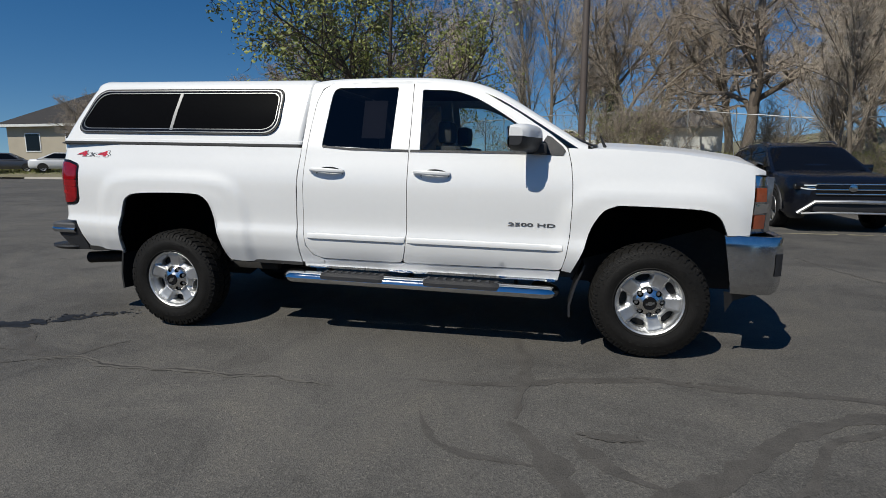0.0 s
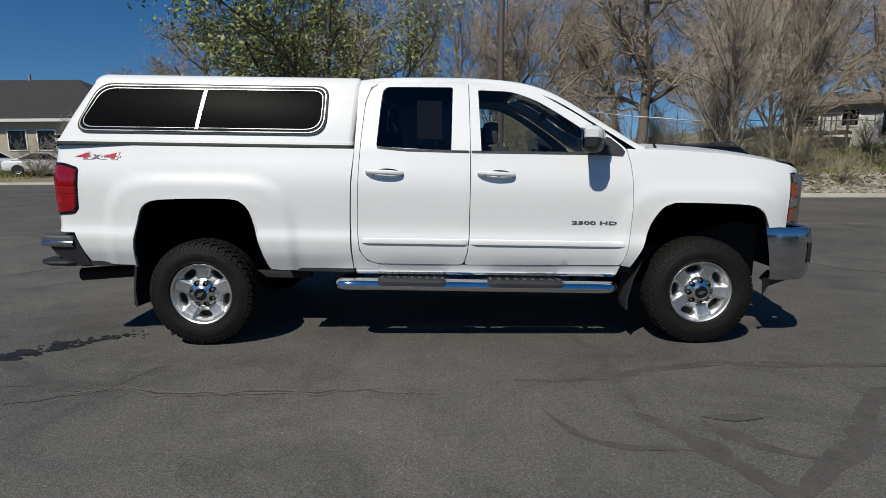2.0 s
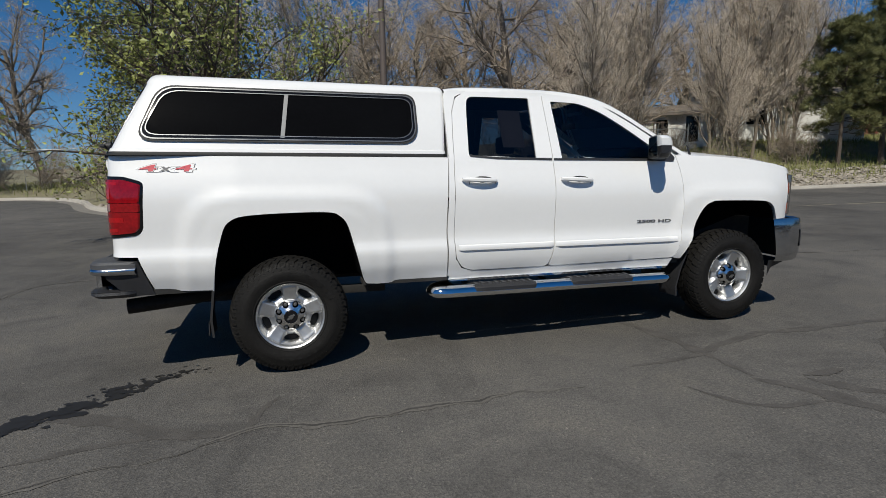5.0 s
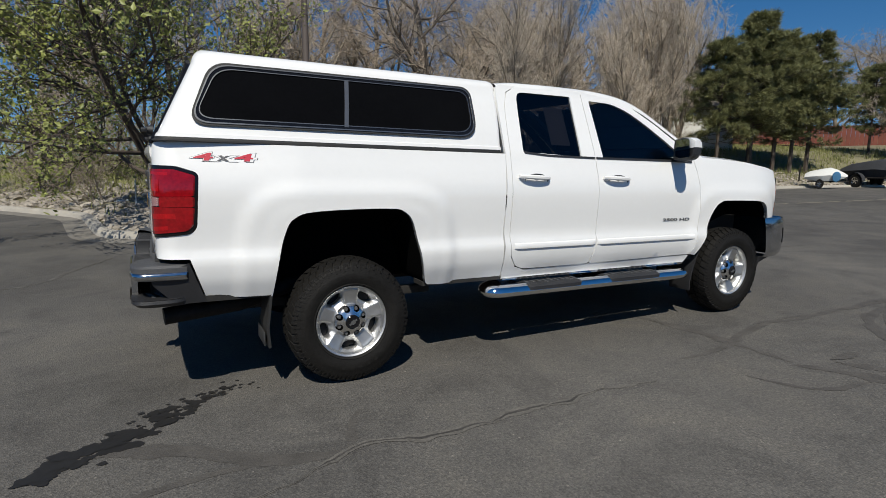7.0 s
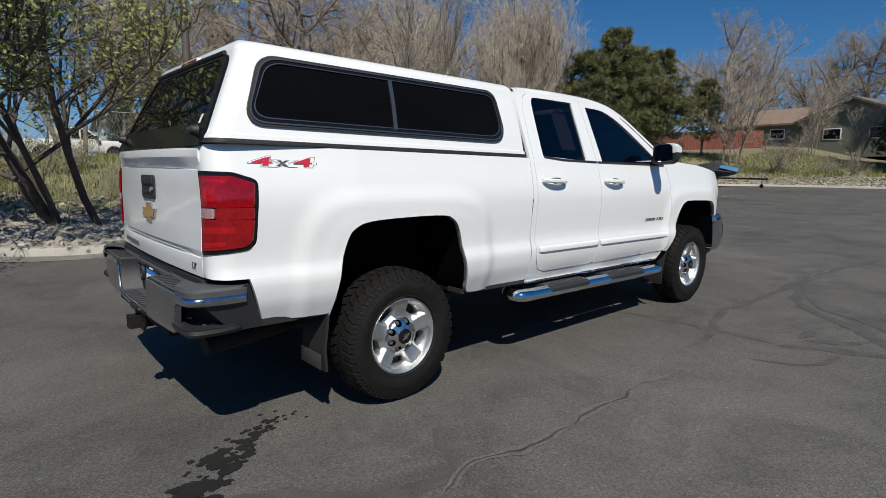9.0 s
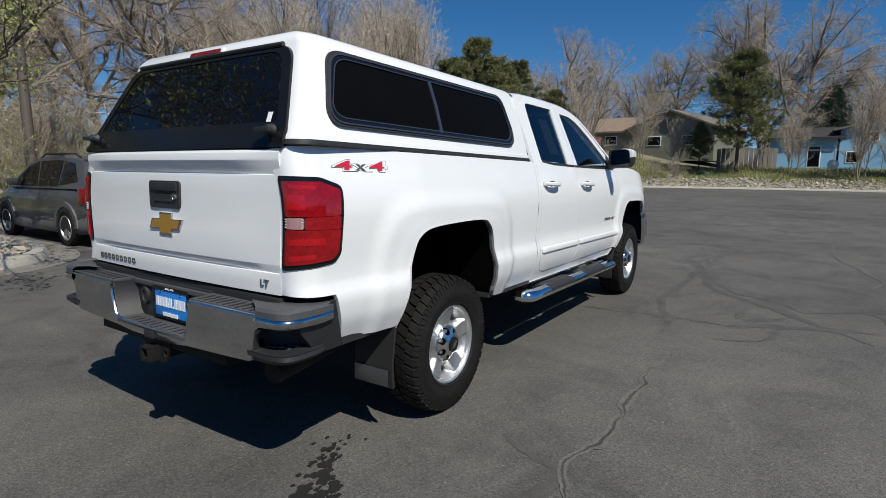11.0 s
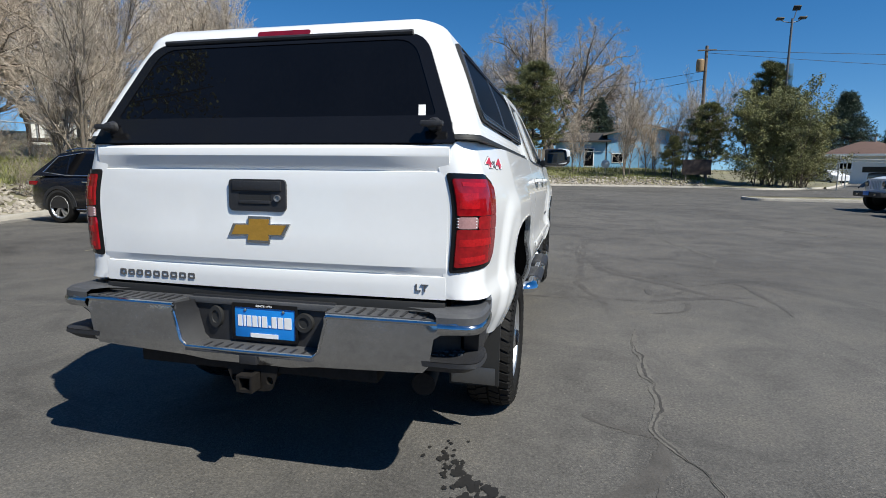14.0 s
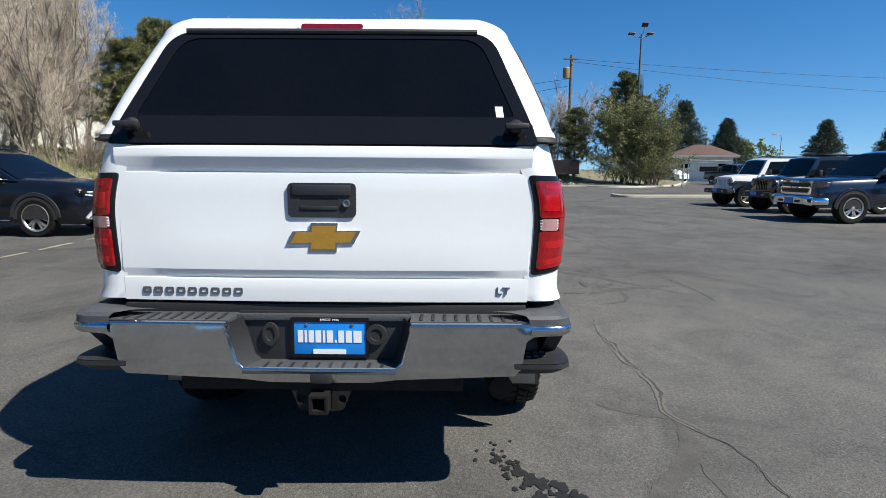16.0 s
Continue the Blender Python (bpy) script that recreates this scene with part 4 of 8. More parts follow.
up = thing("utility_pole", "wooden utility pole with a transformer can", "utility pole", (46.2, -11.2, 0.6))
part("shaft", tube(bmesh.new(), [(0, 0, -0.3), (0.1, 0, 10.6)], [0.17, 0.12], 12), M_WOODPOLE, up)
bm = lathe(bmesh.new(), [(0.0, 8.6), (0.28, 8.62), (0.30, 8.7), (0.30, 9.45), (0.22, 9.55), (0.0, 9.57)], 20, "z")
bmesh.ops.translate(bm, verts=bm.verts, vec=(-0.1, 0.45, 0))
part("transformer", bm, material("tan_transformer", (0.30, 0.20, 0.10), 0.5, var=0.1), up)
part("crossarm", boxes((-0.05, 0.05, -0.7, 0.7, 10.2, 10.3), bevel=0.01), M_WOODPOLE, up)
for k, pts in enumerate(([(46, -11.2, 9.2), (52, 4, 8.4), (60, 22, 9.6)], [(46, -11.2, 8.6), (56, 4, 7.6), (66, 24, 8.4)], [(46, -11.2, 10.6), (55, -45, 9.5), (62, -95, 10.5)], [(46, -11.4, 10.8), (50, -50, 9.8), (48, -100, 11.5)])):
    bm = tube(bmesh.new(), [tuple(v) for v in [Vector(pts[0]).lerp(Vector(pts[1]), q / 6) - Vector((0, 0, 0.25 * math.sin(q / 6 * math.pi))) for q in range(6)] + [Vector(pts[1]).lerp(Vector(pts[2]), q / 6) for q in range(7)]], 0.016, 4)
    tagged(part("power_line", bm, M_BLACK, None), "thin overhead power line", "wire", "power lines")


# ---- houses ----
def house(name, label, x, y, rz, w, d, h, rise, wall, roof, windows=(), base=None, over=0.5, door=None):
    """w along its front, d deep, walls h high, a gable of that rise along the front. windows: (side, along, sill, width, height)."""
    z = verge_z(x, y) if base is None else base
    e = thing(name, label, "house", (x, y, z - 0.1), rz)
    bm = boxes((-w / 2, w / 2, -d / 2, d / 2, -0.4, h))
    v = [bm.verts.new(p) for p in ((-w / 2, -d / 2, h), (-w / 2, d / 2, h), (-w / 2, 0, h + rise), (w / 2, -d / 2, h), (w / 2, d / 2, h), (w / 2, 0, h + rise))]
    bm.faces.new(v[:3])
    bm.faces.new(v[3:][::-1])
    body = part("wall", bm, wall, e)
    for s in (-1, 1):
        bm = bmesh.new()
        k = rise / (d / 2)
        a = [(-w / 2 - over, s * (d / 2 + over), h - k * over), (w / 2 + over, s * (d / 2 + over), h - k * over), (w / 2 + over, 0, h + rise), (-w / 2 - over, 0, h + rise)]
        lo, hi = [bm.verts.new(Vector(p) + Vector((0, 0, 0.02))) for p in a], [bm.verts.new(Vector(p) + Vector((0, 0, 0.20))) for p in a]
        bm.faces.new(hi)
        bm.faces.new(lo[::-1])
        for q in range(4):
            bm.faces.new((lo[q], lo[(q + 1) % 4], hi[(q + 1) % 4], hi[q]))
        part("roof", bm, roof, e)
    for side, a, sill, ww, hh in windows:
        if side == "front":
            row, row2 = (a - ww / 2, a + ww / 2, -d / 2 - 0.05, -d / 2 + 0.02, sill, sill + hh), (a - ww / 2 + 0.08, a + ww / 2 - 0.08, -d / 2 - 0.06, -d / 2 - 0.045, sill + 0.08, sill + hh - 0.08)
        else:
            s = -1 if side == "west" else 1
            xs = sorted((s * w / 2, s * (w / 2 + 0.05)))
            xg = sorted((s * (w / 2 + 0.045), s * (w / 2 + 0.06)))
            row, row2 = (*xs, a - ww / 2, a + ww / 2, sill, sill + hh), (*xg, a - ww / 2 + 0.08, a + ww / 2 - 0.08, sill + 0.08, sill + hh - 0.08)
        fr = part("window", boxes(row, bevel=0.01), M_DECALWHITE, body)
        part("pane", boxes(row2), M_TINTED, fr)
    return e


M_BLUEWALL = material("blue_siding", (0.19, 0.40, 0.60), 0.7, var=0.1, scale=1, fine=20)
M_GREYWALL = material("grey_green_siding", (0.16, 0.165, 0.13), 0.8, var=0.12, scale=1, fine=20)
M_WHITEWALL = material("white_siding", (0.66, 0.66, 0.63), 0.7, var=0.08, scale=1, fine=20)
M_TANWALL = material("tan_wall", (0.42, 0.37, 0.29), 0.8, var=0.12, scale=1, fine=20)
M_SHINGLE = material("grey_shingle", (0.15, 0.13, 0.11), 0.9, var=0.25, scale=2, fine=18)
M_DARKSHINGLE = material("dark_shingle", (0.034, 0.031, 0.030), 0.9, var=0.25, scale=2, fine=18)
M_BROWNSHINGLE = material("brown_shingle", (0.105, 0.062, 0.048), 0.9, var=0.2, scale=2, fine=18)
M_WARMSHINGLE = material("warm_brown_shingle", (0.23, 0.165, 0.12), 0.9, var=0.2, scale=2, fine=18)
M_REDWOOD = material("red_fence_wood", (0.17, 0.05, 0.034), 0.85, var=0.25, scale=2, fine=20, per_object=0.5)
M_GREYWOOD = material("weathered_fence_wood", (0.20, 0.175, 0.15), 0.9, var=0.25, scale=2, fine=20, per_object=0.5)

house("blue_house", "light blue sided house, its low grey gable facing the lot", 59.5, -7.95, 0, 8, 7.1, 3.4, 0.85, M_BLUEWALL, M_SHINGLE, [("west", 1.5, 2.4, 1.2, 0.8), ("west", 2.5, 0.6, 1.1, 1.0)])
house("blue_garage", "low blue garage under a dark shingle roof beside the house", 58.5, -1.75, -90, 5.0, 6, 2.75, 0.85, M_BLUEWALL, M_DARKSHINGLE, [("front", 0.9, 0.2, 1.0, 1.9)])
house("grey_house", "grey-green sided house, its low gable facing the lot", 61.0, 8.6, -12, 9.0, 8.6, 2.8, 1.7, M_GREYWALL, M_SHINGLE, [("west", -2.0, 1.1, 1.5, 1.0), ("west", 1.6, 1.1, 1.5, 1.0)], 2.7)
house("brown_roofed_wing", "low house with a long brown shingle roof", 62.0, 16.8, -100, 8.4, 7, 2.5, 1.5, M_GREYWALL, M_WARMSHINGLE, [("front", 1.5, 1.0, 1.4, 1.0)], 3.0)
house("white_house", "white house with a dark deck behind bare trees", 25.5, 28.0, -40, 6, 4, 2.2, 0.5, M_WHITEWALL, M_SHINGLE, [("front", -1.8, 0.9, 1.2, 1.0), ("front", 0.2, 0.9, 0.9, 1.0), ("front", 2.0, 0.3, 0.9, 1.8)])
house("pale_house", "pale house far behind the bare trees", 34.5, 28, -30, 10, 7, 2.8, 1.5, M_WHITEWALL, M_SHINGLE, [("front", -1.5, 0.9, 1.4, 1.1)])
house("far_white_shed", "white shed behind the fence and brush", 11.5, 47, 0, 9, 6, 2.6, 1.2, M_WHITEWALL, M_SHINGLE)


def boxes_from(verts, faces):
    bm = bmesh.new()
    v = [bm.verts.new(p) for p in verts]
    for f in faces:
        bm.faces.new([v[i] for i in f])
    return bm


def hip_hall(name, label, x, y, rz, w, d, h, rise, wall, roof, windows, base):
    """A long building under a hip roof; its front looks along -y. windows: (along, sill, width, height)."""
    e = thing(name, label, "building", (x, y, base), rz)
    body = part("wall", boxes((-w / 2, w / 2, -d / 2, d / 2, -0.5, h)), wall, e)
    o, top = 0.7, [(-w / 2 + d / 2, 0, h + rise), (w / 2 - d / 2, 0, h + rise)]
    ring = [(-w / 2 - o, -d / 2 - o, h), (w / 2 + o, -d / 2 - o, h), (w / 2 + o, d / 2 + o, h), (-w / 2 - o, d / 2 + o, h)]
    faces = [(0, 1, 5, 4), (1, 2, 5), (2, 3, 4, 5), (3, 0, 4), (3, 2, 1, 0)]
    part("roof", boxes_from(ring + top, faces), roof, e)
    bm = bmesh.new()
    loft(bm, [[(px, py, h + z) for px, py, _ in ring] for z in (-0.22, 0.015)], True)
    part("eave_board", bm, M_WHITEWALL, e)
    part("roof_vent", tube(bmesh.new(), [(w * 0.08, 0, h + rise - 0.1), (w * 0.08, 0, h + rise + 0.5)], 0.12, 10), M_STEEL, e)
    for k, (a, sill, ww, hh) in enumerate(windows):
        fr = part("window", boxes((a - ww / 2, a + ww / 2, -d / 2 - 0.06, -d / 2 + 0.02, sill, sill + hh), bevel=0.01), M_DECALWHITE, body)
        part("pane", boxes((a - ww / 2 + 0.1, a + ww / 2 - 0.1, -d / 2 - 0.07, -d / 2 - 0.055, sill + 0.1, sill + hh - 0.1)), M_TINTED, fr)
    return e


hip_hall("hip_roofed_hall", "long tan building under a big dark hip roof", -37.6, 46.2, 0, 25.0, 12.0, 3.5, 3.9, M_TANWALL, M_DARKSHINGLE, [(9.6, 1.0, 1.6, 1.7), (7.2, 1.0, 1.6, 1.7), (4.8, 1.0, 1.6, 1.7), (0.5, 1.0, 1.4, 1.5), (-5.0, 0.6, 1.4, 2.2), (-9.5, 0.9, 1.8, 1.8)], 1.15)
hip_hall("brown_roofed_house", "low pale house with a brown hip roof", 68.5, -33.2, -115, 7.2, 5.6, 3.2, 1.45, M_WHITEWALL, M_BROWNSHINGLE, [(2.6, 1.5, 1.4, 0.8), (-1.8, 1.5, 1.4, 0.8)], 0.0)
# deck in front of the white house
deck = thing("wooden_deck", "dark wooden deck with railings before the white house", "deck", (22.2, 26.3, verge_z(22.2, 26.3)), -40)
M_DECK = material("dark_deck_wood", (0.07, 0.05, 0.04), 0.8, var=0.2)
part("platform", boxes((-1.8, 1.8, -1.2, 1.2, 1.0, 1.15)), M_DECK, deck)
for k in range(8):
    part("baluster", boxes((-1.8 + k * 0.5, -1.74 + k * 0.5, -1.2, -1.14, 1.15, 2.0)), M_DECK, deck)
for k in range(4):
    part("deck_post", boxes((-1.8 + k * 1.16, -1.68 + k * 1.16, -1.2, -1.08, -0.2, 2.1)), M_DECK, deck)
part("deck_rail", boxes((-1.85, 1.85, -1.22, -1.12, 2.0, 2.08)), M_DECK, deck)


def board_fence(name, label, a, b, height, mat):
    a, b = Vector(a), Vector(b)
    d = b - a
    n = int(d.length / 0.32)
    e = thing(name, label, "fence", (a.x, a.y, 0), math.degrees(math.atan2(d.y, d.x)))
    me = bpy.data.meshes.new("board")
    bm = boxes((0.0, 0.305, -0.015, 0.015, -0.2, height), bevel=0.006)
    bm.to_mesh(me)
    bm.free()
    me.materials.append(mat)
    for k in range(n):
        q = a.lerp(b, k / n)
        ob = new("board", me)
        ob.parent = e
        ob.location = (d.length * k / n, 0, verge_z(q.x, q.y))
    return e


board_fence("red_board_fence", "red-stained board fence behind the pines", (40, 31), (55, 16), 1.65, M_REDWOOD)
board_fence("grey_board_fence", "weathered grey board fence between the houses", (49.5, 4.2), (50.2, -0.2), 1.7, M_GREYWOOD)

yard_fence = thing("yard_fence", "wire yard fence with steel posts and top rail", "fence")
YF = [(41.5, -19.5), (47, -22.3), (54.1, -25.0), (60, -33), (48, -38), (35.1, -27), (30, -28.5), (18, -30)]
for k in range(len(YF)):
    part("post", tube(bmesh.new(), [(*YF[k], 0), (*YF[k], 2.5)], 0.045, 8), M_STEEL, yard_fence)
part("top_rail", tube(bmesh.new(), [(x, y, 2.45) for x, y in YF], 0.03, 6), M_STEEL, yard_fence)
part("mid_rail", tube(bmesh.new(), [(x, y, 2.2) for x, y in YF], 0.012, 6), M_STEEL, yard_fence)
house_fence = thing("house_fence", "thin wire fence before the blue house", "fence")
HF = [(50.3, 2), (50.5, -1), (50.6, -4), (50.6, -7), (50.4, -10), (50, -13)]
part("top_rail", tube(bmesh.new(), [(x, y, verge_z(x, y) + 1.5) for x, y in HF], 0.025, 6), M_STEEL, house_fence)
for x, y in HF:
    part("post", tube(bmesh.new(), [(x, y, verge_z(x, y) - 0.1), (x, y, verge_z(x, y) + 1.9)], 0.035, 8), M_STEEL, house_fence)
dish = thing("satellite_dish", "small white round satellite dish on a post", "satellite dish", (46.6, -3.85, verge_z(46.6, -3.85)))
part("post", tube(bmesh.new(), [(0, 0, -0.1), (0, 0, 0.8)], 0.03, 8), M_STEEL, dish)
bm = lathe(bmesh.new(), [(0.0, -0.05), (0.2, -0.02), (0.36, 0.06), (0.36, 0.075), (0.2, 0.0), (0.0, -0.03)], 20, "x")
bmesh.ops.translate(bm, verts=bm.verts, vec=(-0.08, 0, 0.95))
part("reflector", bm, M_WHITEWALL, dish)


# ---- unseen plain walls added to close the lot behind the camera ----
# ---- white marker stakes among the stones ----
for x, y, tip in ((-1.50, 12.0, (0.02, 0.0, 0.62)), (-1.98, 12.1, (0.32, -0.05, -0.02))):
    bm = tube(bmesh.new(), [(0, 0, -0.05), tip], 0.018, 8)
    tagged(mk := part("marker_stake", bm, M_WHITEWALL, None), "thin white plastic stake stuck among the stones", "stake", "marker stakes")
    mk.location = (x, y, verge_z(x, y) + (0.20 if tip[2] < 0.3 else 0.0))

# ---- back of a notice board, a lamp by the far road ----
sb = thing("notice_board", "back of a notice board on two wooden posts, its shade painted dark", "sign", (43.7, -10.6, verge_z(43.7, -10.6)))
# dark wood colour stands for the shade on the board's back
part("panel", boxes((-0.04, 0.04, -1.05, 1.05, 0.55, 1.72), bevel=0.012), M_DECK, sb)
for y in (-0.75, 0.75):
    part("post", boxes((0.042, 0.14, y - 0.05, y + 0.05, -0.2, 1.74), bevel=0.008), M_GREYWOOD, sb)
fl = thing("far_street_lamp", "slim street lamp beside the far road", "street lamp", (85.0, -53.2, 0.0))
part("shaft", tube(bmesh.new(), [(0, 0, 0), (0, 0, 6.6), (0, 0.3, 7.0), (0, 0.9, 7.1)], [0.09, 0.06, 0.05, 0.045], 8), M_STEEL, fl)
part("lamp_head", boxes((-0.10, 0.10, 0.85, 1.45, 7.03, 7.15), bevel=0.03), M_STEEL, fl)


def closing_wall(name, x0, x1, y0, y1, height):
    ob = part(name, boxes((x0, x1, y0, y1, -0.2, height), bevel=0.03), M_TANWALL, None)
    return tagged(ob, "unseen plain tan wall added to close the lot", "wall", kind="structure")


# invented walls, out of view, that cut the low sky from reflections
closing_wall("wall_south", -60, 18, -36.4, -36, 6.0)
closing_wall("wall_west", -45.4, -45, -36, 16, 5.0)

# ---- the white pickup ----
truck = tagged(new("pickup_truck"), "white extended-cab pickup truck with white bed canopy on asphalt", "pickup truck")
truck.matrix_world = pose(0, 0.04, 0, 0, 1.15, 0)
WB, HUB = 3.663, 0.394

REAR_ARCH = [(-0.475, 0.58), (-0.445, 0.80), (-0.395, 0.99), (-0.345, 1.055), (-0.25, 1.085), (0.0, 1.098), (0.25, 1.098), (0.335, 1.075), (0.395, 1.0), (0.45, 0.80), (0.50, 0.62), (0.53, 0.585)]
FRONT_ARCH = [(4.10, 0.95), (4.085, 0.985), (4.045, 1.06), (3.965, 1.105), (3.80, 1.118), (3.45, 1.122), (3.385, 1.112), (3.315, 1.075), (3.245, 0.96), (3.20, 0.80), (3.13, 0.645)]
SECTION = [(0.50, 0.90), (0.575, 0.930), (0.60, 0.942), (0.69, 0.984), (0.72, 0.994), (0.80, 1.008), (0.838, 1.006), (0.872, 0.988), (0.95, 0.989), (1.08, 0.998), (1.18, 1.001), (1.25, 0.994), (1.33, 0.974), (1.40, 0.952), (1.47, 0.933), (1.95, 0.735)]
BED_BULGE, FLARE = 0.020, 0.004
REAR_ARCH = smooth_line(REAR_ARCH, 4)
FRONT_ARCH = smooth_line(FRONT_ARCH, 4)


def half_width(x, z):
    """Half the body's width at a place along its side."""
    s = sum(lerp_curve(SECTION, z + d) for d in (-0.018, -0.009, 0.0, 0.009, 0.018)) / 5
    w = s
    if z < 1.47:
        for cx, a in ((0.02, 0.70), (WB - 0.02, 0.62)):
            r = (abs((x - cx) / a) ** 5 + abs((z - 0.50) / 0.76) ** 5) ** 0.2
            w += BED_BULGE * (1 - smoothstep(0.90, 1.03, r))
            r = (abs((x - cx) / (a - 0.14)) ** 5 + abs((z - 0.46) / 0.69) ** 5) ** 0.2
            w += FLARE * (1 - smoothstep(0.94, 1.01, r))
    if x > 3.9:
        w -= 0.30 * (x - 3.9) ** 2 + 1.4 * max(0.0, x - 4.24) ** 1.5
    if x < -0.3:
        w -= 0.045 * min(1.0, (-0.3 - x) / 0.65)
    return w


TURN_X, TURN_A, TURN_B = -0.94, 0.12, 0.112
TURN_LEN = 0.20


def side_point(u, z, out=0.0, sign=-1):
    """A point of the body's side; below TURN_X the side turns round the rear corner to the tailgate."""
    if u >= TURN_X:
        return Vector((u, sign * (half_width(u, z) + out), z))
    th = (TURN_X - u) / TURN_LEN * math.pi / 2
    w = half_width(TURN_X, z)
    if th > math.pi / 2:
        return Vector((TURN_X - TURN_A - out, sign * (w - TURN_B - (th - math.pi / 2) * 0.1), z))
    return Vector((TURN_X - (TURN_A + out) * math.sin(th), sign * (w - TURN_B + (TURN_B + out) * math.cos(th)), z))


def on_side(outline, out=0.0, step=0.04, thick=0.025, holes=(), sign=-1, back=0.0):
    return sheet(outline, lambda u, z: side_point(u, z, out, sign), step, thick, holes, Vector((back, -sign * (thick if not back else 0.006), 0)))


BED = [(-1.162, 0.84), (-1.07, 0.838), (-0.90, 0.836), (-0.822, 0.605), (-0.62, 0.60), (-0.475, 0.60)] + REAR_ARCH[2:] + [(0.60, 0.578), (1.115, 0.585), (1.103, 0.75), (1.098, 0.95), (1.107, 1.25), (1.128, 1.462), (-0.95, 1.462), (-1.07, 1.458), (-1.162, 1.445)]
REAR_DOOR = [(1.30, 0.640), (1.225, 0.665), (1.172, 0.74), (1.158, 0.88), (1.165, 1.31), (1.18, 1.60), (1.197, 1.80), (1.235, 1.905), (1.32, 1.948), (1.9375, 1.963), (1.9505, 1.60), (1.9555, 1.30), (1.9555, 0.85), (1.9445, 0.74), (1.918, 0.640)]
FRONT_DOOR = [(1.925, 0.640), (1.95, 0.735), (1.961, 0.85), (1.961, 1.30), (1.956, 1.60), (1.943, 1.963), (2.25, 1.938), (2.36, 1.915), (2.48, 1.870), (2.72, 1.735), (2.95, 1.585), (3.066, 1.492), (3.095, 1.38), (3.110, 1.25), (3.113, 1.10), (3.108, 0.90), (3.090, 0.76), (3.062, 0.655)]
FENDER = [(3.0665, 0.655), (3.0945, 0.76), (3.1125, 0.90), (3.1175, 1.10), (3.1145, 1.25), (3.0995, 1.38), (3.0705, 1.492), (3.20, 1.488), (3.40, 1.487), (3.77, 1.466), (4.10, 1.424), (4.235, 1.397), (4.322, 1.366), (4.322, 1.339), (4.243, 1.339), (4.243, 1.20), (4.243, 0.955)] + FRONT_ARCH
REAR_WINDOW = rounded([(1.284, 1.480), (1.306, 1.80), (1.320, 1.914), (1.826, 1.918), (1.820, 1.460)], [0.02, 0.1, 0.055, 0.015, 0.01])
FRONT_WINDOW = rounded([(2.035, 1.452), (2.010, 1.900), (2.25, 1.893), (2.42, 1.838), (2.62, 1.722), (2.80, 1.600), (2.985, 1.462)], [0.01, 0.015, 0.06, 0.1, 0.1, 0.1, 0.03])

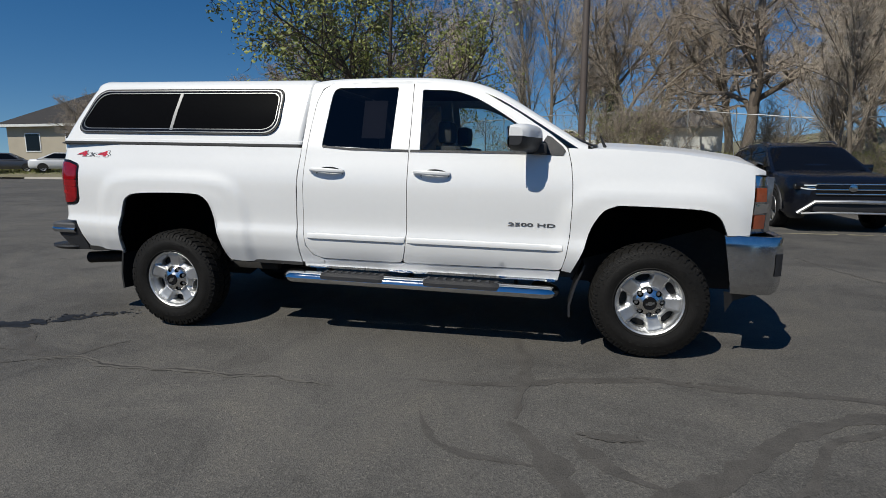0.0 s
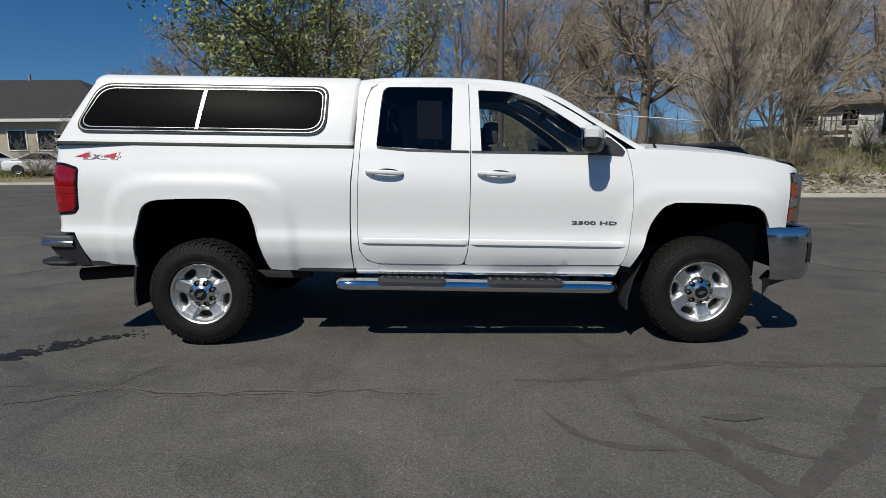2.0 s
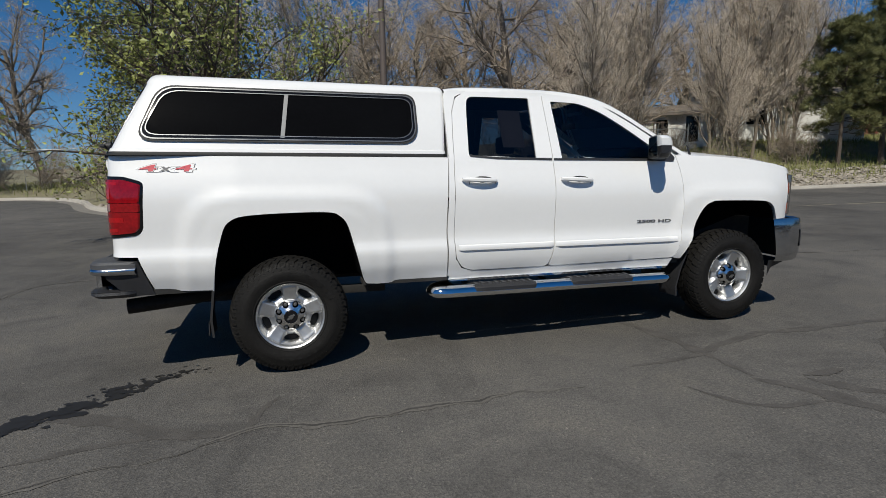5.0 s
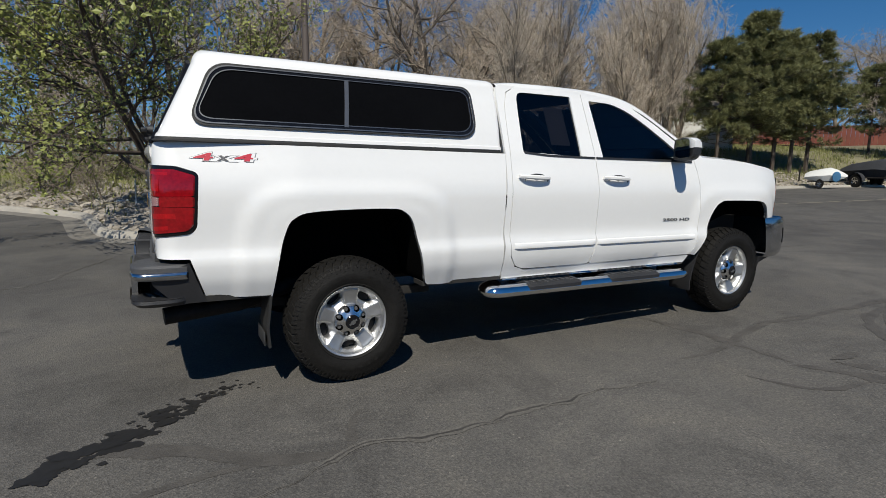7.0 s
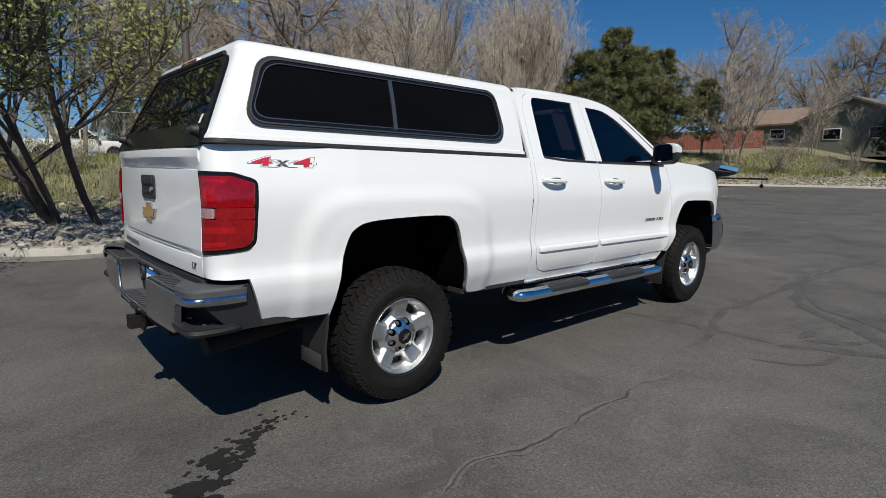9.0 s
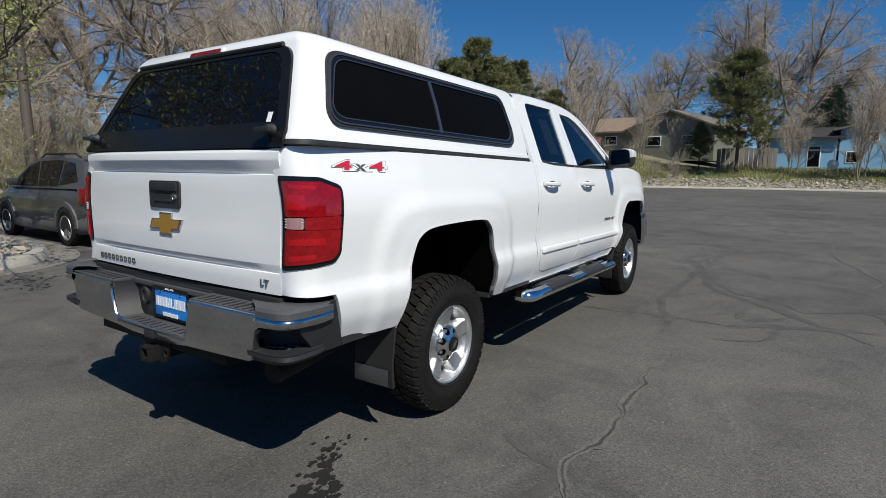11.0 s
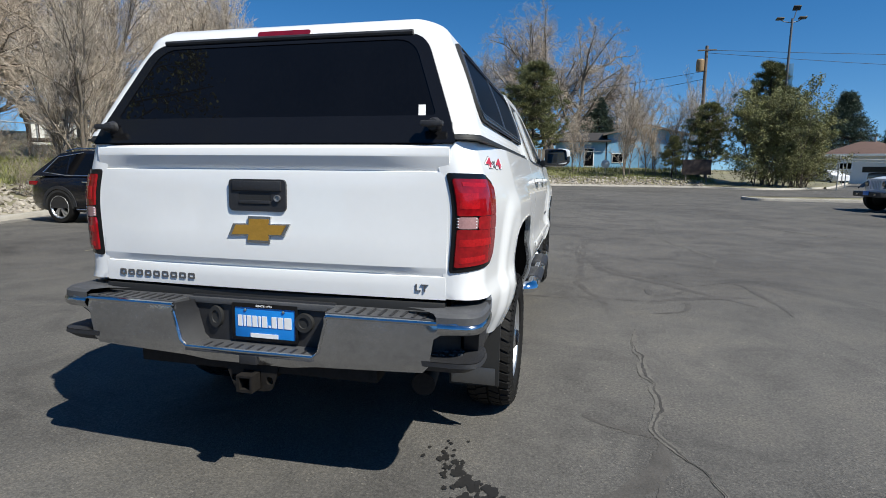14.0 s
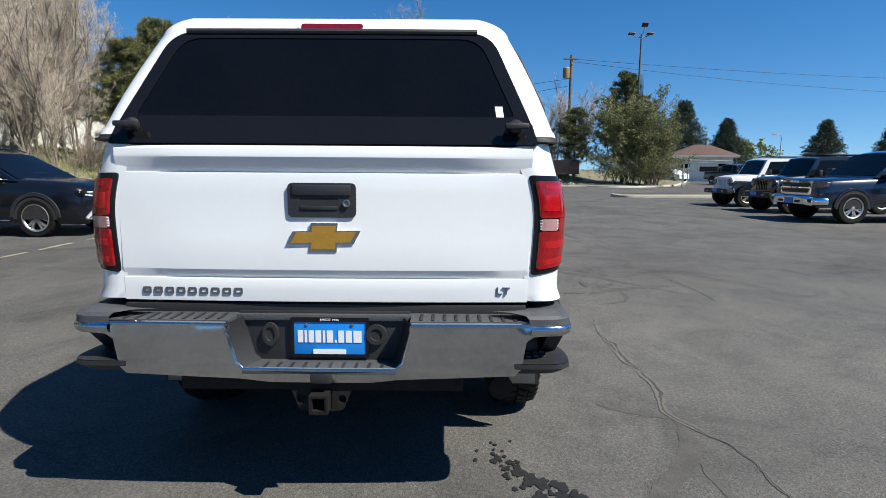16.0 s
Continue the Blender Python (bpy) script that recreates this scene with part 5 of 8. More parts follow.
for sign, side in ((-1, "right"), (1, "left")):
    bed = part("bed_side", on_side(BED, step=0.028, sign=sign), M_PAINT, truck)
    rear_door = part("rear_door", on_side(rounded(REAR_DOOR, 0.03, 3), holes=[REAR_WINDOW], sign=sign), M_PAINT, truck)
    front_door = part("front_door", on_side(rounded(FRONT_DOOR, 0.03, 3), holes=[FRONT_WINDOW], sign=sign), M_PAINT, truck)
    part("front_fender", on_side(FENDER, sign=sign), M_PAINT, truck)
    # cab corner between the rear door and the bed, and the sill under the doors
    part("cab_corner", on_side([(1.121, 0.60), (1.30, 0.60), (1.297, 0.636), (1.219, 0.661), (1.167, 0.738), (1.1535, 0.88), (1.1605, 1.31), (1.1755, 1.60), (1.1925, 1.80), (1.229, 1.9075), (1.315, 1.952), (1.315, 1.957), (1.19, 1.957), (1.150, 1.935), (1.142, 1.90), (1.137, 1.75), (1.130, 1.45), (1.114, 1.20), (1.107, 0.95)], sign=sign), M_PAINT, truck)
    part("sill", on_side([(1.135, 0.566), (3.045, 0.574), (3.06, 0.647), (1.22, 0.632), (1.135, 0.600)], -0.004, sign=sign), M_PAINT, truck)
    part("rocker_trim", on_side([(1.14, 0.556), (3.03, 0.563), (3.035, 0.582), (1.14, 0.575)], 0.008, step=0.1, sign=sign), M_CHROME, truck)
    # glass and black trim
    part("window", sheet(REAR_WINDOW, lambda u, z: side_point(u, z, -0.012, sign), 0.12, 0), M_REARGLASS, rear_door, "dark tinted glass")
    part("window", sheet(FRONT_WINDOW, lambda u, z: side_point(u, z, -0.012, sign), 0.12, 0), M_SIDEGLASS, front_door)
    part("belt_trim", on_side([(1.285, 1.487), (1.295, 1.468), (1.50, 1.452), (1.948, 1.446), (1.948, 1.462), (1.50, 1.468), (1.33, 1.480)], 0.004, step=0.08, thick=0.012, sign=sign), M_BLACK, rear_door)
    part("belt_trim", on_side([(1.964, 1.446), (2.99, 1.446), (2.99, 1.464), (1.964, 1.462)], 0.004, step=0.08, thick=0.012, sign=sign), M_BLACK, front_door)
    part("door_post_trim", on_side([(2.85, 1.446), (3.04, 1.44), (3.056, 1.472), (3.03, 1.505), (2.955, 1.566), (2.925, 1.575)], 0.005, step=0.06, thick=0.015, sign=sign), M_BLACK, front_door)
    # body-side mouldings
    for door, x0, x1 in ((rear_door, 1.19, 1.948), (front_door, 1.968, 3.066)):
        bm = bmesh.new()
        secs = []
        for k in range(25):
            x = x0 + (x1 - x0) * k / 24
            o = 0.012 if 0 < k < 24 else 0.002
            secs.append([(x, sign * (half_width(x, z) + e), z) for z, e in ((0.793, 0.0), (0.797, o), (0.815, o + 0.003), (0.831, o - 0.001), (0.836, 0.0))])
        part("side_moulding", loft(bm, secs), M_PAINT, door)
    # door handles
    for door, x0 in ((rear_door, 1.214), (front_door, 2.005)):
        zc = 1.292
        y = half_width(x0 + 0.12, zc)
        bm = bmesh.new()
        lathe(bm, [(0.0, 0.0), (0.07, -0.012), (0.092, -0.002), (0.098, 0.003)], 24)
        for v in bm.verts:
            v.co = Vector((x0 + 0.155 + v.co.x * 1.05, sign * (y + 0.004 + v.co.y * 0.8), zc - 0.008 + v.co.z * 0.46))
        # grey colour paints the shade inside the cup of the white door
        part("handle_cup", bm, M_GREYPLASTIC, door, "recess behind the handle, its shade painted in grey")
        bm = bmesh.new()
        secs = []
        for k in range(15):
            t = k / 14
            x = x0 + 0.265 * t
            o = 0.012 + 0.034 * math.sin(math.pi * min(1, max(0, t))) ** 0.45
            h = 0.011 + 0.006 * math.sin(math.pi * t) ** 0.6
            zz = zc + 0.016 - 0.010 * t
            secs.append([(x, sign * (y + o + a * 0.012), zz + b * h) for a, b in ((-1, -1), (0.4, -1), (1, -0.4), (1, 0.4), (0.4, 1), (-1, 1))])
        part("door_handle", loft(bm, secs, True, True), M_PAINT, door)
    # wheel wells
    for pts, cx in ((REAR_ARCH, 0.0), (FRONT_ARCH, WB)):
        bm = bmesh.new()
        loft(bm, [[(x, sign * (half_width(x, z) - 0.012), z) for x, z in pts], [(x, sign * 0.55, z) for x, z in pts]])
        # backing sheet closes the arch; its near-black colour stands for shade
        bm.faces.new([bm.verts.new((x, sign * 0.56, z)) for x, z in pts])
        part("wheel_well", bm, M_SHADEBLACK, truck, "inner wheel arch with its deep shade painted near-black")
        bm = bmesh.new()
        lip = [[(x, sign * (half_width(x, z) + o), z) for x, z in pts] for o in (-0.03, 0.004, 0.004)]
        cx2 = sum(p[0] for p in pts) / len(pts)
        lip[2] = [(x + (x - cx2) * 0.018, y, z + max(0, z - 0.75) * 0.02) for x, y, z in lip[2]]
        part("arch_lip", loft(bm, lip), M_PAINT, truck)
    # headlight, turn lights and the chrome between them
    lamp = part("headlight", on_side([(4.246, 0.965), (4.356, 0.965), (4.366, 1.08), (4.363, 1.20), (4.346, 1.325), (4.246, 1.335)], -0.016, sign=sign), M_DULLCHROME, truck)
    part("turn_lens", on_side([(4.258, 1.170), (4.338, 1.170), (4.333, 1.258), (4.258, 1.262)], 0.002, 0.04, 0.01, sign=sign), M_AMBER, lamp, "amber side lens")
    part("turn_lens", on_side([(4.258, 0.995), (4.341, 0.995), (4.341, 1.085), (4.258, 1.085)], 0.002, 0.04, 0.01, sign=sign), M_AMBER, lamp, "amber side lens")
    part("chrome_bar", on_side([(4.252, 1.095), (4.360, 1.10), (4.360, 1.155), (4.252, 1.16)], 0.0, 0.04, 0.01, sign=sign), M_CHROME, lamp)
    part("chrome_bar", on_side([(4.250, 1.275), (4.345, 1.268), (4.338, 1.325), (4.250, 1.335)], -0.006, 0.04, 0.01, sign=sign), M_CHROME, lamp)

# rear lights
LIGHT = rounded([(-1.162, 0.944), (-0.895, 0.972), (-0.866, 1.005), (-0.848, 1.300), (-0.96, 1.335), (-1.162, 1.338)], [0.02, 0.02, 0.02, 0.03, 0.02, 0.02])
for sign in (-1, 1):
    lamp = part("tail_light", on_side(LIGHT, 0.005, 0.03, 0.03, sign=sign, back=0.012), M_GLOSSBLACK, truck, "dark housing of the red tail light")
    lenses = [("lens", M_RED, [(-1.136, 1.172), (-0.874, 1.175), (-0.864, 1.285), (-0.96, 1.316), (-1.136, 1.316)]),
              ("reversing_lens", M_CLEARLENS, [(-1.132, 1.122), (-1.048, 1.122), (-1.048, 1.168), (-1.132, 1.168)]),
              ("lens", M_RED, [(-1.045, 1.119), (-0.874, 1.118), (-0.873, 1.173), (-1.045, 1.171)]),
              ("lens", M_RED, [(-1.136, 0.968), (-0.908, 0.990), (-0.882, 1.018), (-0.874, 1.116), (-1.136, 1.119)])]
    for nm, mt, o in lenses:
        part(nm, on_side(rounded(o, 0.010, 2), 0.011, 0.025, 0.012, sign=sign, back=0.008), mt, lamp, "ribbed clear lens" if mt is M_CLEARLENS else "")
    for o in ([(-1.10, 1.288), (-0.99, 1.284), (-0.99, 1.300), (-1.10, 1.303)], [(-1.12, 1.20), (-1.04, 1.20), (-1.04, 1.262), (-1.12, 1.262)],
              [(-1.12, 1.052), (-0.96, 1.056), (-0.96, 1.085), (-1.12, 1.080)], [(-1.115, 0.985), (-1.00, 0.997), (-1.00, 1.018), (-1.115, 1.008)]):
        part("reflector", on_side(o, 0.0125, 0.03, 0.004, sign=sign, back=0.002), M_BRIGHTRED, lamp, "bright red inner reflector")
    for k in range(4):
        z = 1.126 + k * 0.011
        part("lens_rib", on_side([(-1.132, z + 0.002), (-1.054, z + 0.002), (-1.054, z + 0.005), (-1.132, z + 0.005)], 0.0120, 0.04, 0.003, sign=sign, back=0.002), M_DECALWHITE, lamp)

# tailgate: (height, how far it stands behind its base plane)
GATE = [(0.835, 0.0), (0.88, 0.004), (0.914, 0.004), (0.926, 0.0015), (0.929, -0.009), (0.963, 0.012), (0.966, 0.0125), (1.08, 0.004), (1.26, 0.0), (1.322, 0.0), (1.340, -0.003), (1.343, -0.014), (1.398, 0.018), (1.401, 0.019), (1.411, 0.019), (1.432, 0.014), (1.444, 0.0)]
bm = bmesh.new()
secs = []
for z, o in GATE:
    row = []
    for k in range(33):
        hw = 0.803 + 0.008 * smoothstep(0.85, 1.42, z)
        y = -hw + 2 * hw * k / 32
        bow = 0.022 * (1 - (y / 0.8) ** 2)
        edge = 1 - 0.6 * smoothstep(0.50, 0.80, abs(y))
        row.append((-1.060 - bow - o * edge, y, z))
    secs.append(row)
loft(bm, secs)
rim = [e for e in bm.edges if len(e.link_faces) == 1]
ext = bmesh.ops.extrude_edge_only(bm, edges=rim)
bmesh.ops.translate(bm, vec=(0.03, 0, 0), verts=[g for g in ext["geom"] if isinstance(g, bmesh.types.BMVert)])
gate = part("tailgate", bm, M_PAINT, truck, "", 14)
XG = -1.084
part("handle_bezel", sheet(rounded([(-0.130, 1.170), (0.134, 1.170), (0.134, 1.303), (-0.130, 1.303)], 0.022), lambda y, z: Vector((XG - 0.008, y, z)), 0.05, 0.03, [rounded([(-0.062, 1.198), (0.088, 1.198), (0.088, 1.250), (-0.062, 1.250)], 0.01)], Vector((0.03, 0, 0))), M_BLACK, gate)
bm = boxes((XG - 0.016, XG, -0.112, 0.116, 1.254, 1.296), bevel=0.008)
box(bm, XG - 0.013, XG, -0.060, 0.086, 1.200, 1.215, 0.004)
hb = part("tailgate_handle", bm, M_BLACK, gate)
bm = boxes((XG - 0.0065, XG - 0.003, -0.07, 0.095, 1.19, 1.256))
part("handle_recess", bm, M_SEAL, gate)
bm = lathe(bmesh.new(), [(0.0, -0.012), (0.008, -0.012), (0.010, -0.016), (0.014, -0.016), (0.014, 0.0)], 20, "x")
bmesh.ops.translate(bm, verts=bm.verts, vec=(XG - 0.002, -0.094, 1.225))
part("lock", bm, M_NUT, gate)
CROSS = [(-0.145, 1.072), (-0.052, 1.076), (-0.058, 1.045), (0.050, 1.045), (0.052, 1.076), (0.118, 1.078), (0.145, 1.128), (0.052, 1.126), (0.056, 1.157), (-0.048, 1.157), (-0.050, 1.126), (-0.120, 1.124)]
CROSS = [(-y - 0.003, z - 0.008) for y, z in CROSS]
part("emblem_rim", sheet(CROSS, lambda y, z: Vector((XG - 0.011, y, z)), 0.03, 0.015, (), Vector((0.02, 0, 0))), M_DULLCHROME, gate)
part("emblem", sheet([(y * 0.88, 1.093 + (z - 1.093) * 0.80) for y, z in CROSS], lambda y, z: Vector((XG - 0.0135, y, z)), 0.03, 0.004, (), Vector((0.004, 0, 0))), M_GOLD, gate, "gold cross-shaped emblem")
# a row of nine dark letter blocks, low on the tailgate
for k in range(9):
    y = 0.728 - k * 0.0462
    o = rounded([(y - 0.034, 0.862), (y, 0.862), (y, 0.889), (y - 0.034, 0.889)], 0.006, 2)
    part("badge_block", sheet(o, lambda y, z: Vector((-1.060 - 0.022 * (1 - (y / 0.8) ** 2) - 0.006, y, z)), 0.02, 0.005, [[(y - 0.026, 0.870), (y - 0.008, 0.870), (y - 0.008, 0.881), (y - 0.026, 0.881)]], Vector((0.005, 0, 0))), M_DECALGREY, gate)
bm = fit_text("LT", 0, 0.052, 0.868, 0.896, 0.003)
bmesh.ops.rotate(bm, verts=bm.verts, matrix=Matrix.Rotation(radians(-90), 3, "Z"))
bmesh.ops.translate(bm, verts=bm.verts, vec=(-1.070, -0.682, 0))
part("trim_badge", bm, M_DECALGREY, gate)

# side lettering
for sign in (-1, 1):
    def lettering(word, x0, x1, z0, z1, mt, out, slant=0.0, name="badge", bold=0.03):
        bm = fit_text(word, 0, x1 - x0, 0, z1 - z0, 0.0015, bold)
        for v in bm.verts:
            t = v.co.x + slant * v.co.z
            x, z = (x0 + t, z0 + v.co.z)
            if sign > 0:
                x = x0 + x1 - x
            v.co = Vector((x, sign * (half_width(x, z) + out) + v.co.y, z))
        return part(name, bm, mt, truck)

    lettering("4x4", -0.885, -0.540, 1.360, 1.414, M_DECALGREY, 0.0005, 0.35, "decal_edge", 0.055)
    lettering("4x4", -0.882, -0.543, 1.362, 1.412, M_DECALWHITE, 0.002, 0.35, "decal_edge", 0.042)
    for a, b in ((-0.866, -0.770), (-0.660, -0.564)):
        lettering("4", a, b, 1.366, 1.408, M_DECALRED, 0.0035, 0.35, "decal", 0.04)
    lettering("x", -0.748, -0.684, 1.366, 1.394, M_DECALGREY, 0.0035, 0.35, "decal")
    lettering("2500 HD", 2.69, 3.012, 0.953, 0.978, M_DECALGREY, 0.003)

# roof, pillars and windscreen
TOP = [(1.10, 1.952), (1.19, 1.962), (1.25, 1.975), (1.40, 1.982), (1.70, 1.987), (1.976, 1.986), (2.15, 1.978), (2.301, 1.962), (2.42, 1.938), (2.545, 1.893), (2.66, 1.832), (2.791, 1.752), (3.04, 1.597), (3.198, 1.498)]


def top_z(x):
    return sum(lerp_curve(TOP, x + d) for d in (-0.05, -0.025, 0, 0.025, 0.05)) / 5


def rail(x, sign):
    z = top_z(x)
    g = half_width(x, z - 0.03)
    return [(x, sign * (half_width(x, z - 0.046) - 0.001), z - 0.046), (x, sign * (g - 0.006), z - 0.016), (x, sign * (g - 0.026), z), (x, sign * (g - 0.07), z + 0.010), (x, sign * (g - 0.13), z + 0.014)]


bm = bmesh.new()
secs = []
for k in range(22):
    x = 1.152 + (2.38 - 1.152) * k / 21
    r, lft = rail(x, -1), rail(x, 1)
    zc = top_z(x)
    mid = [(x + 0.06 * max(0, (x - 2.2) / 0.18) * (1 - (y / 0.6) ** 2), y, zc + 0.015 + 0.024 * (1 - (abs(y) / 0.66) ** 2)) for y in (-0.5, -0.35, -0.18, 0, 0.18, 0.35, 0.5)]
    secs.append(r + mid + lft[::-1])
loft(bm, secs)
part("roof", bm, M_PAINT, truck)
for sign in (-1, 1):
    bm = bmesh.new()
    secs = [rail(2.38 + (3.20 - 2.38) * k / 16, sign) for k in range(17)]
    secs = [s + [(s[-1][0], s[-1][1] - sign * 0.004, s[-1][2] - 0.03)] for s in secs]
    part("pillar", loft(bm, secs), M_PAINT, truck)
bm = bmesh.new()
secs = []
for k in range(13):
    x = 2.385 + (3.22 - 2.385) * k / 12
    e = rail(x, 1)[-1]
    secs.append([(x + 0.03 * (1 - v * v), e[1] * v, e[2] - 0.03 * (1 - v * v) - 0.006) for v in [q / 6 - 1 for q in range(13)]])
part("windscreen", loft(bm, secs), M_SCREEN, truck)
# back wall of the cab
bm = bmesh.new()
bm.faces.new([bm.verts.new((1.162, y, z)) for y, z in [(-0.93, 0.6), (0.93, 0.6), (0.89, 1.45), (0.70, 1.90), (0.58, 1.965), (-0.58, 1.965), (-0.70, 1.90), (-0.89, 1.45)]])
part("cab_back", bm, M_PAINT, truck)

# hood, cowl, grille and front bumper
HOOD = [(3.20, 1.492), (3.34, 1.515), (3.55, 1.508), (3.77, 1.495), (4.0, 1.473), (4.16, 1.448), (4.27, 1.416), (4.32, 1.378)]
bm = bmesh.new()
secs = []
for k in range(24):
    x = 3.205 + (4.33 - 3.205) * k / 23
    zc = lerp_curve(HOOD, x)
    w = half_width(x, 1.40) - 0.075 - 0.02 * smoothstep(4.0, 4.33, x)
    row = []
    for q in range(21):
        v = q / 10 - 1
        dome = 0.030 * smoothstep(0.62, 0.50, abs(v)) if x < 4.25 else 0.015 * smoothstep(0.62, 0.50, abs(v))
        row.append((x + 0.10 * (1 - v * v) * smoothstep(4.0, 4.33, x) + 0.12 * (1 - v * v) * smoothstep(3.3, 3.2, x), w * v, zc + dome - (0.035 * smoothstep(0.88, 1.0, abs(v)))))
    secs.append(row)
loft(bm, secs)
part("hood", bm, M_PAINT, truck)
bm = bmesh.new()
secs = []
for k in range(25):
    v = k / 12 - 1
    x, y = 4.280 + 0.12 * (1 - v * v), 0.835 * v
    d = 0.020 * abs(v) ** 4
    secs.append([(x - 0.03, y, 1.400 - d), (x + 0.004, y, 1.434 - d), (x + 0.035, y, 1.426 - d), (x + 0.062, y, 1.388 - d), (x + 0.066, y, 1.335 - d), (x, y, 1.335 - d)])
part("hood_deflector", loft(bm, secs), M_GLOSSBLACK, truck, "black plastic bug deflector")
part("cowl", boxes((3.12, 3.36, -0.83, 0.83, 1.40, 1.49), bevel=0.01), M_BLACK, truck)
for y in (-0.55, 0.05):
    bm = tube(bmesh.new(), [(3.30, y, 1.50), (3.22, y + 0.25, 1.545), (3.12, y + 0.55, 1.60)], 0.008, 6)
    part("wiper", bm, M_BLACK, truck)
grille = part("grille", boxes((4.30, 4.40, -0.66, 0.66, 0.96, 1.34), bevel=0.02), M_GLOSSBLACK, truck)
for z in (1.00, 1.125, 1.305):
    bm = bmesh.new()
    loft(bm, [[(4.33 + 0.09 * (1 - v * v) + a, 0.80 * v, z + b) for a, b in ((-0.03, -0.025), (0.012, -0.022), (0.018, 0), (0.012, 0.022), (-0.03, 0.025))] for v in [q / 8 - 1 for q in range(17)]])
    part("grille_bar", bm, M_CHROME, grille)
for sign in (-1, 1):
    part("headlight_face", boxes((4.30, 4.38, sign * 0.66, sign * 0.88, 0.97, 1.33), bevel=0.015), M_HEADLAMP, truck)
FB = [(0.940, -0.040), (0.952, -0.022), (0.950, -0.006), (0.936, 0.002), (0.88, 0.008), (0.75, 0.013), (0.64, 0.009), (0.590, -0.006), (0.565, -0.030)]
HALF = smooth_line([(4.09, 0.985), (4.18, 0.994), (4.28, 0.993), (4.36, 0.982), (4.430, 0.955), (4.465, 0.885), (4.488, 0.70), (4.503, 0.40), (4.508, 0.0)], 4)
PLAN = HALF + [(x, -y) for x, y in HALF[-2::-1]]


def bumper_section(i, rows, extra=0.0):
    a, b = Vector(PLAN[max(0, i - 1)]), Vector(PLAN[min(len(PLAN) - 1, i + 1)])
    n = Vector(((a - b).y, (b - a).x)).normalized()
    lean = 0.18 * min(1, max(0, (4.28 - PLAN[i][0]) / 0.19))
    return [(PLAN[i][0] + n.x * (o + extra) + lean * max(0.0, 0.94 - z), PLAN[i][1] + n.y * (o + extra), z) for z, o in rows]


fb = part("front_bumper", loft(bmesh.new(), [bumper_section(i, FB) for i in range(len(PLAN))]), M_DULLCHROME, truck)
for sign in (-1, 1):
    ids = range(14, 18) if sign > 0 else range(len(PLAN) - 18, len(PLAN) - 14)
    part("bumper_slot", loft(bmesh.new(), [bumper_section(i, ((0.845, 0.0095), (0.843, 0.013), (0.70, 0.0155), (0.698, 0.011)), 0.001) for i in ids]), M_BLACK, fb)
    bm = bmesh.new()
    loft(bm, [[(4.13, sign * 0.93, 0.57), (4.34, sign * 0.93, 0.57), (4.36, sign * 0.6, 0.57)], [(4.16, sign * 0.90, 0.42), (4.20, sign * 0.90, 0.50), (4.30, sign * 0.6, 0.50)]])
    part("air_dam", bm, M_BLACK, truck)

# door mirrors
def mirror_ring(t, grow=0.0, lo=0.0, hi=1.0):
    """The mirror's outline from front to back at a share of the way outward."""
    r = (1 - 0.16 * t ** 4 - 0.05 * (1 - t) ** 4)
    ring = []
    for k in range(18):
        a = math.tau * k / 18
        c, q = math.cos(a), math.sin(a)
        x = 0.082 * math.copysign(abs(c) ** 0.75, c)
        if x < 0:
            x = max(x, -0.052)
        z = 0.092 * math.copysign(abs(q) ** 0.7, q)
        z = min(0.092 * (2 * hi - 1), max(0.092 * (2 * lo - 1), z))
        ring.append(((x + math.copysign(grow, x)) * r + 0.010 * t, (z + math.copysign(grow, z)) * r))
    return ring


for sign in (-1, 1):
    def mirror_loft(grow, lo, hi, t0=0.0):
        secs = []
        for k in range(11):
            t = t0 + (1 - t0) * k / 10
            f = 1 if k < 9 else (0.93 if k == 9 else 0.72)
            secs.append([(2.82 - 0.10 * t + x * f, sign * (0.975 + 0.255 * t + grow * 0.5), 1.545 + (z - 0.03) * f + 0.03) for x, z in mirror_ring(t, grow, lo, hi)])
        return loft(bmesh.new(), secs, True, True)

    mirror = part("door_mirror", mirror_loft(0.0, 0.0, 1.0), M_BLACK, truck, "mirror with a white cap and black housing")
    cap = mirror_loft(0.004, 0.52, 1.0, 0.05)
    bmesh.ops.delete(cap, geom=[v for v in cap.verts if v.co.x < 2.82 - 0.10 * (abs(v.co.y) - 0.975) / 0.255 - 0.046], context="VERTS")
    part("mirror_cap", cap, M_PAINT, mirror)
    bm = sheet(rounded([(1.00, 1.475), (1.205, 1.478), (1.195, 1.622), (1.005, 1.620)], 0.03), lambda y, z: Vector((2.765 - 0.10 * (y - 0.975) / 0.255 - (z - 1.545) * 0.10, sign * y, z)), 0.06, 0.006, (), Vector((0.006, 0, 0)))
    part("mirror_glass", bm, M_MIRROR, mirror)
    part("mirror_arm", boxes((2.83, 2.93, sign * 0.925, sign * 1.005, 1.450, 1.520), bevel=0.015), M_BLACK, mirror)
bm = tube(bmesh.new(), [(3.32, -0.80, 1.50), (3.28, -0.80, 1.58)], [0.012, 0.004], 8)
part("aerial_base", bm, M_BLACK, truck)

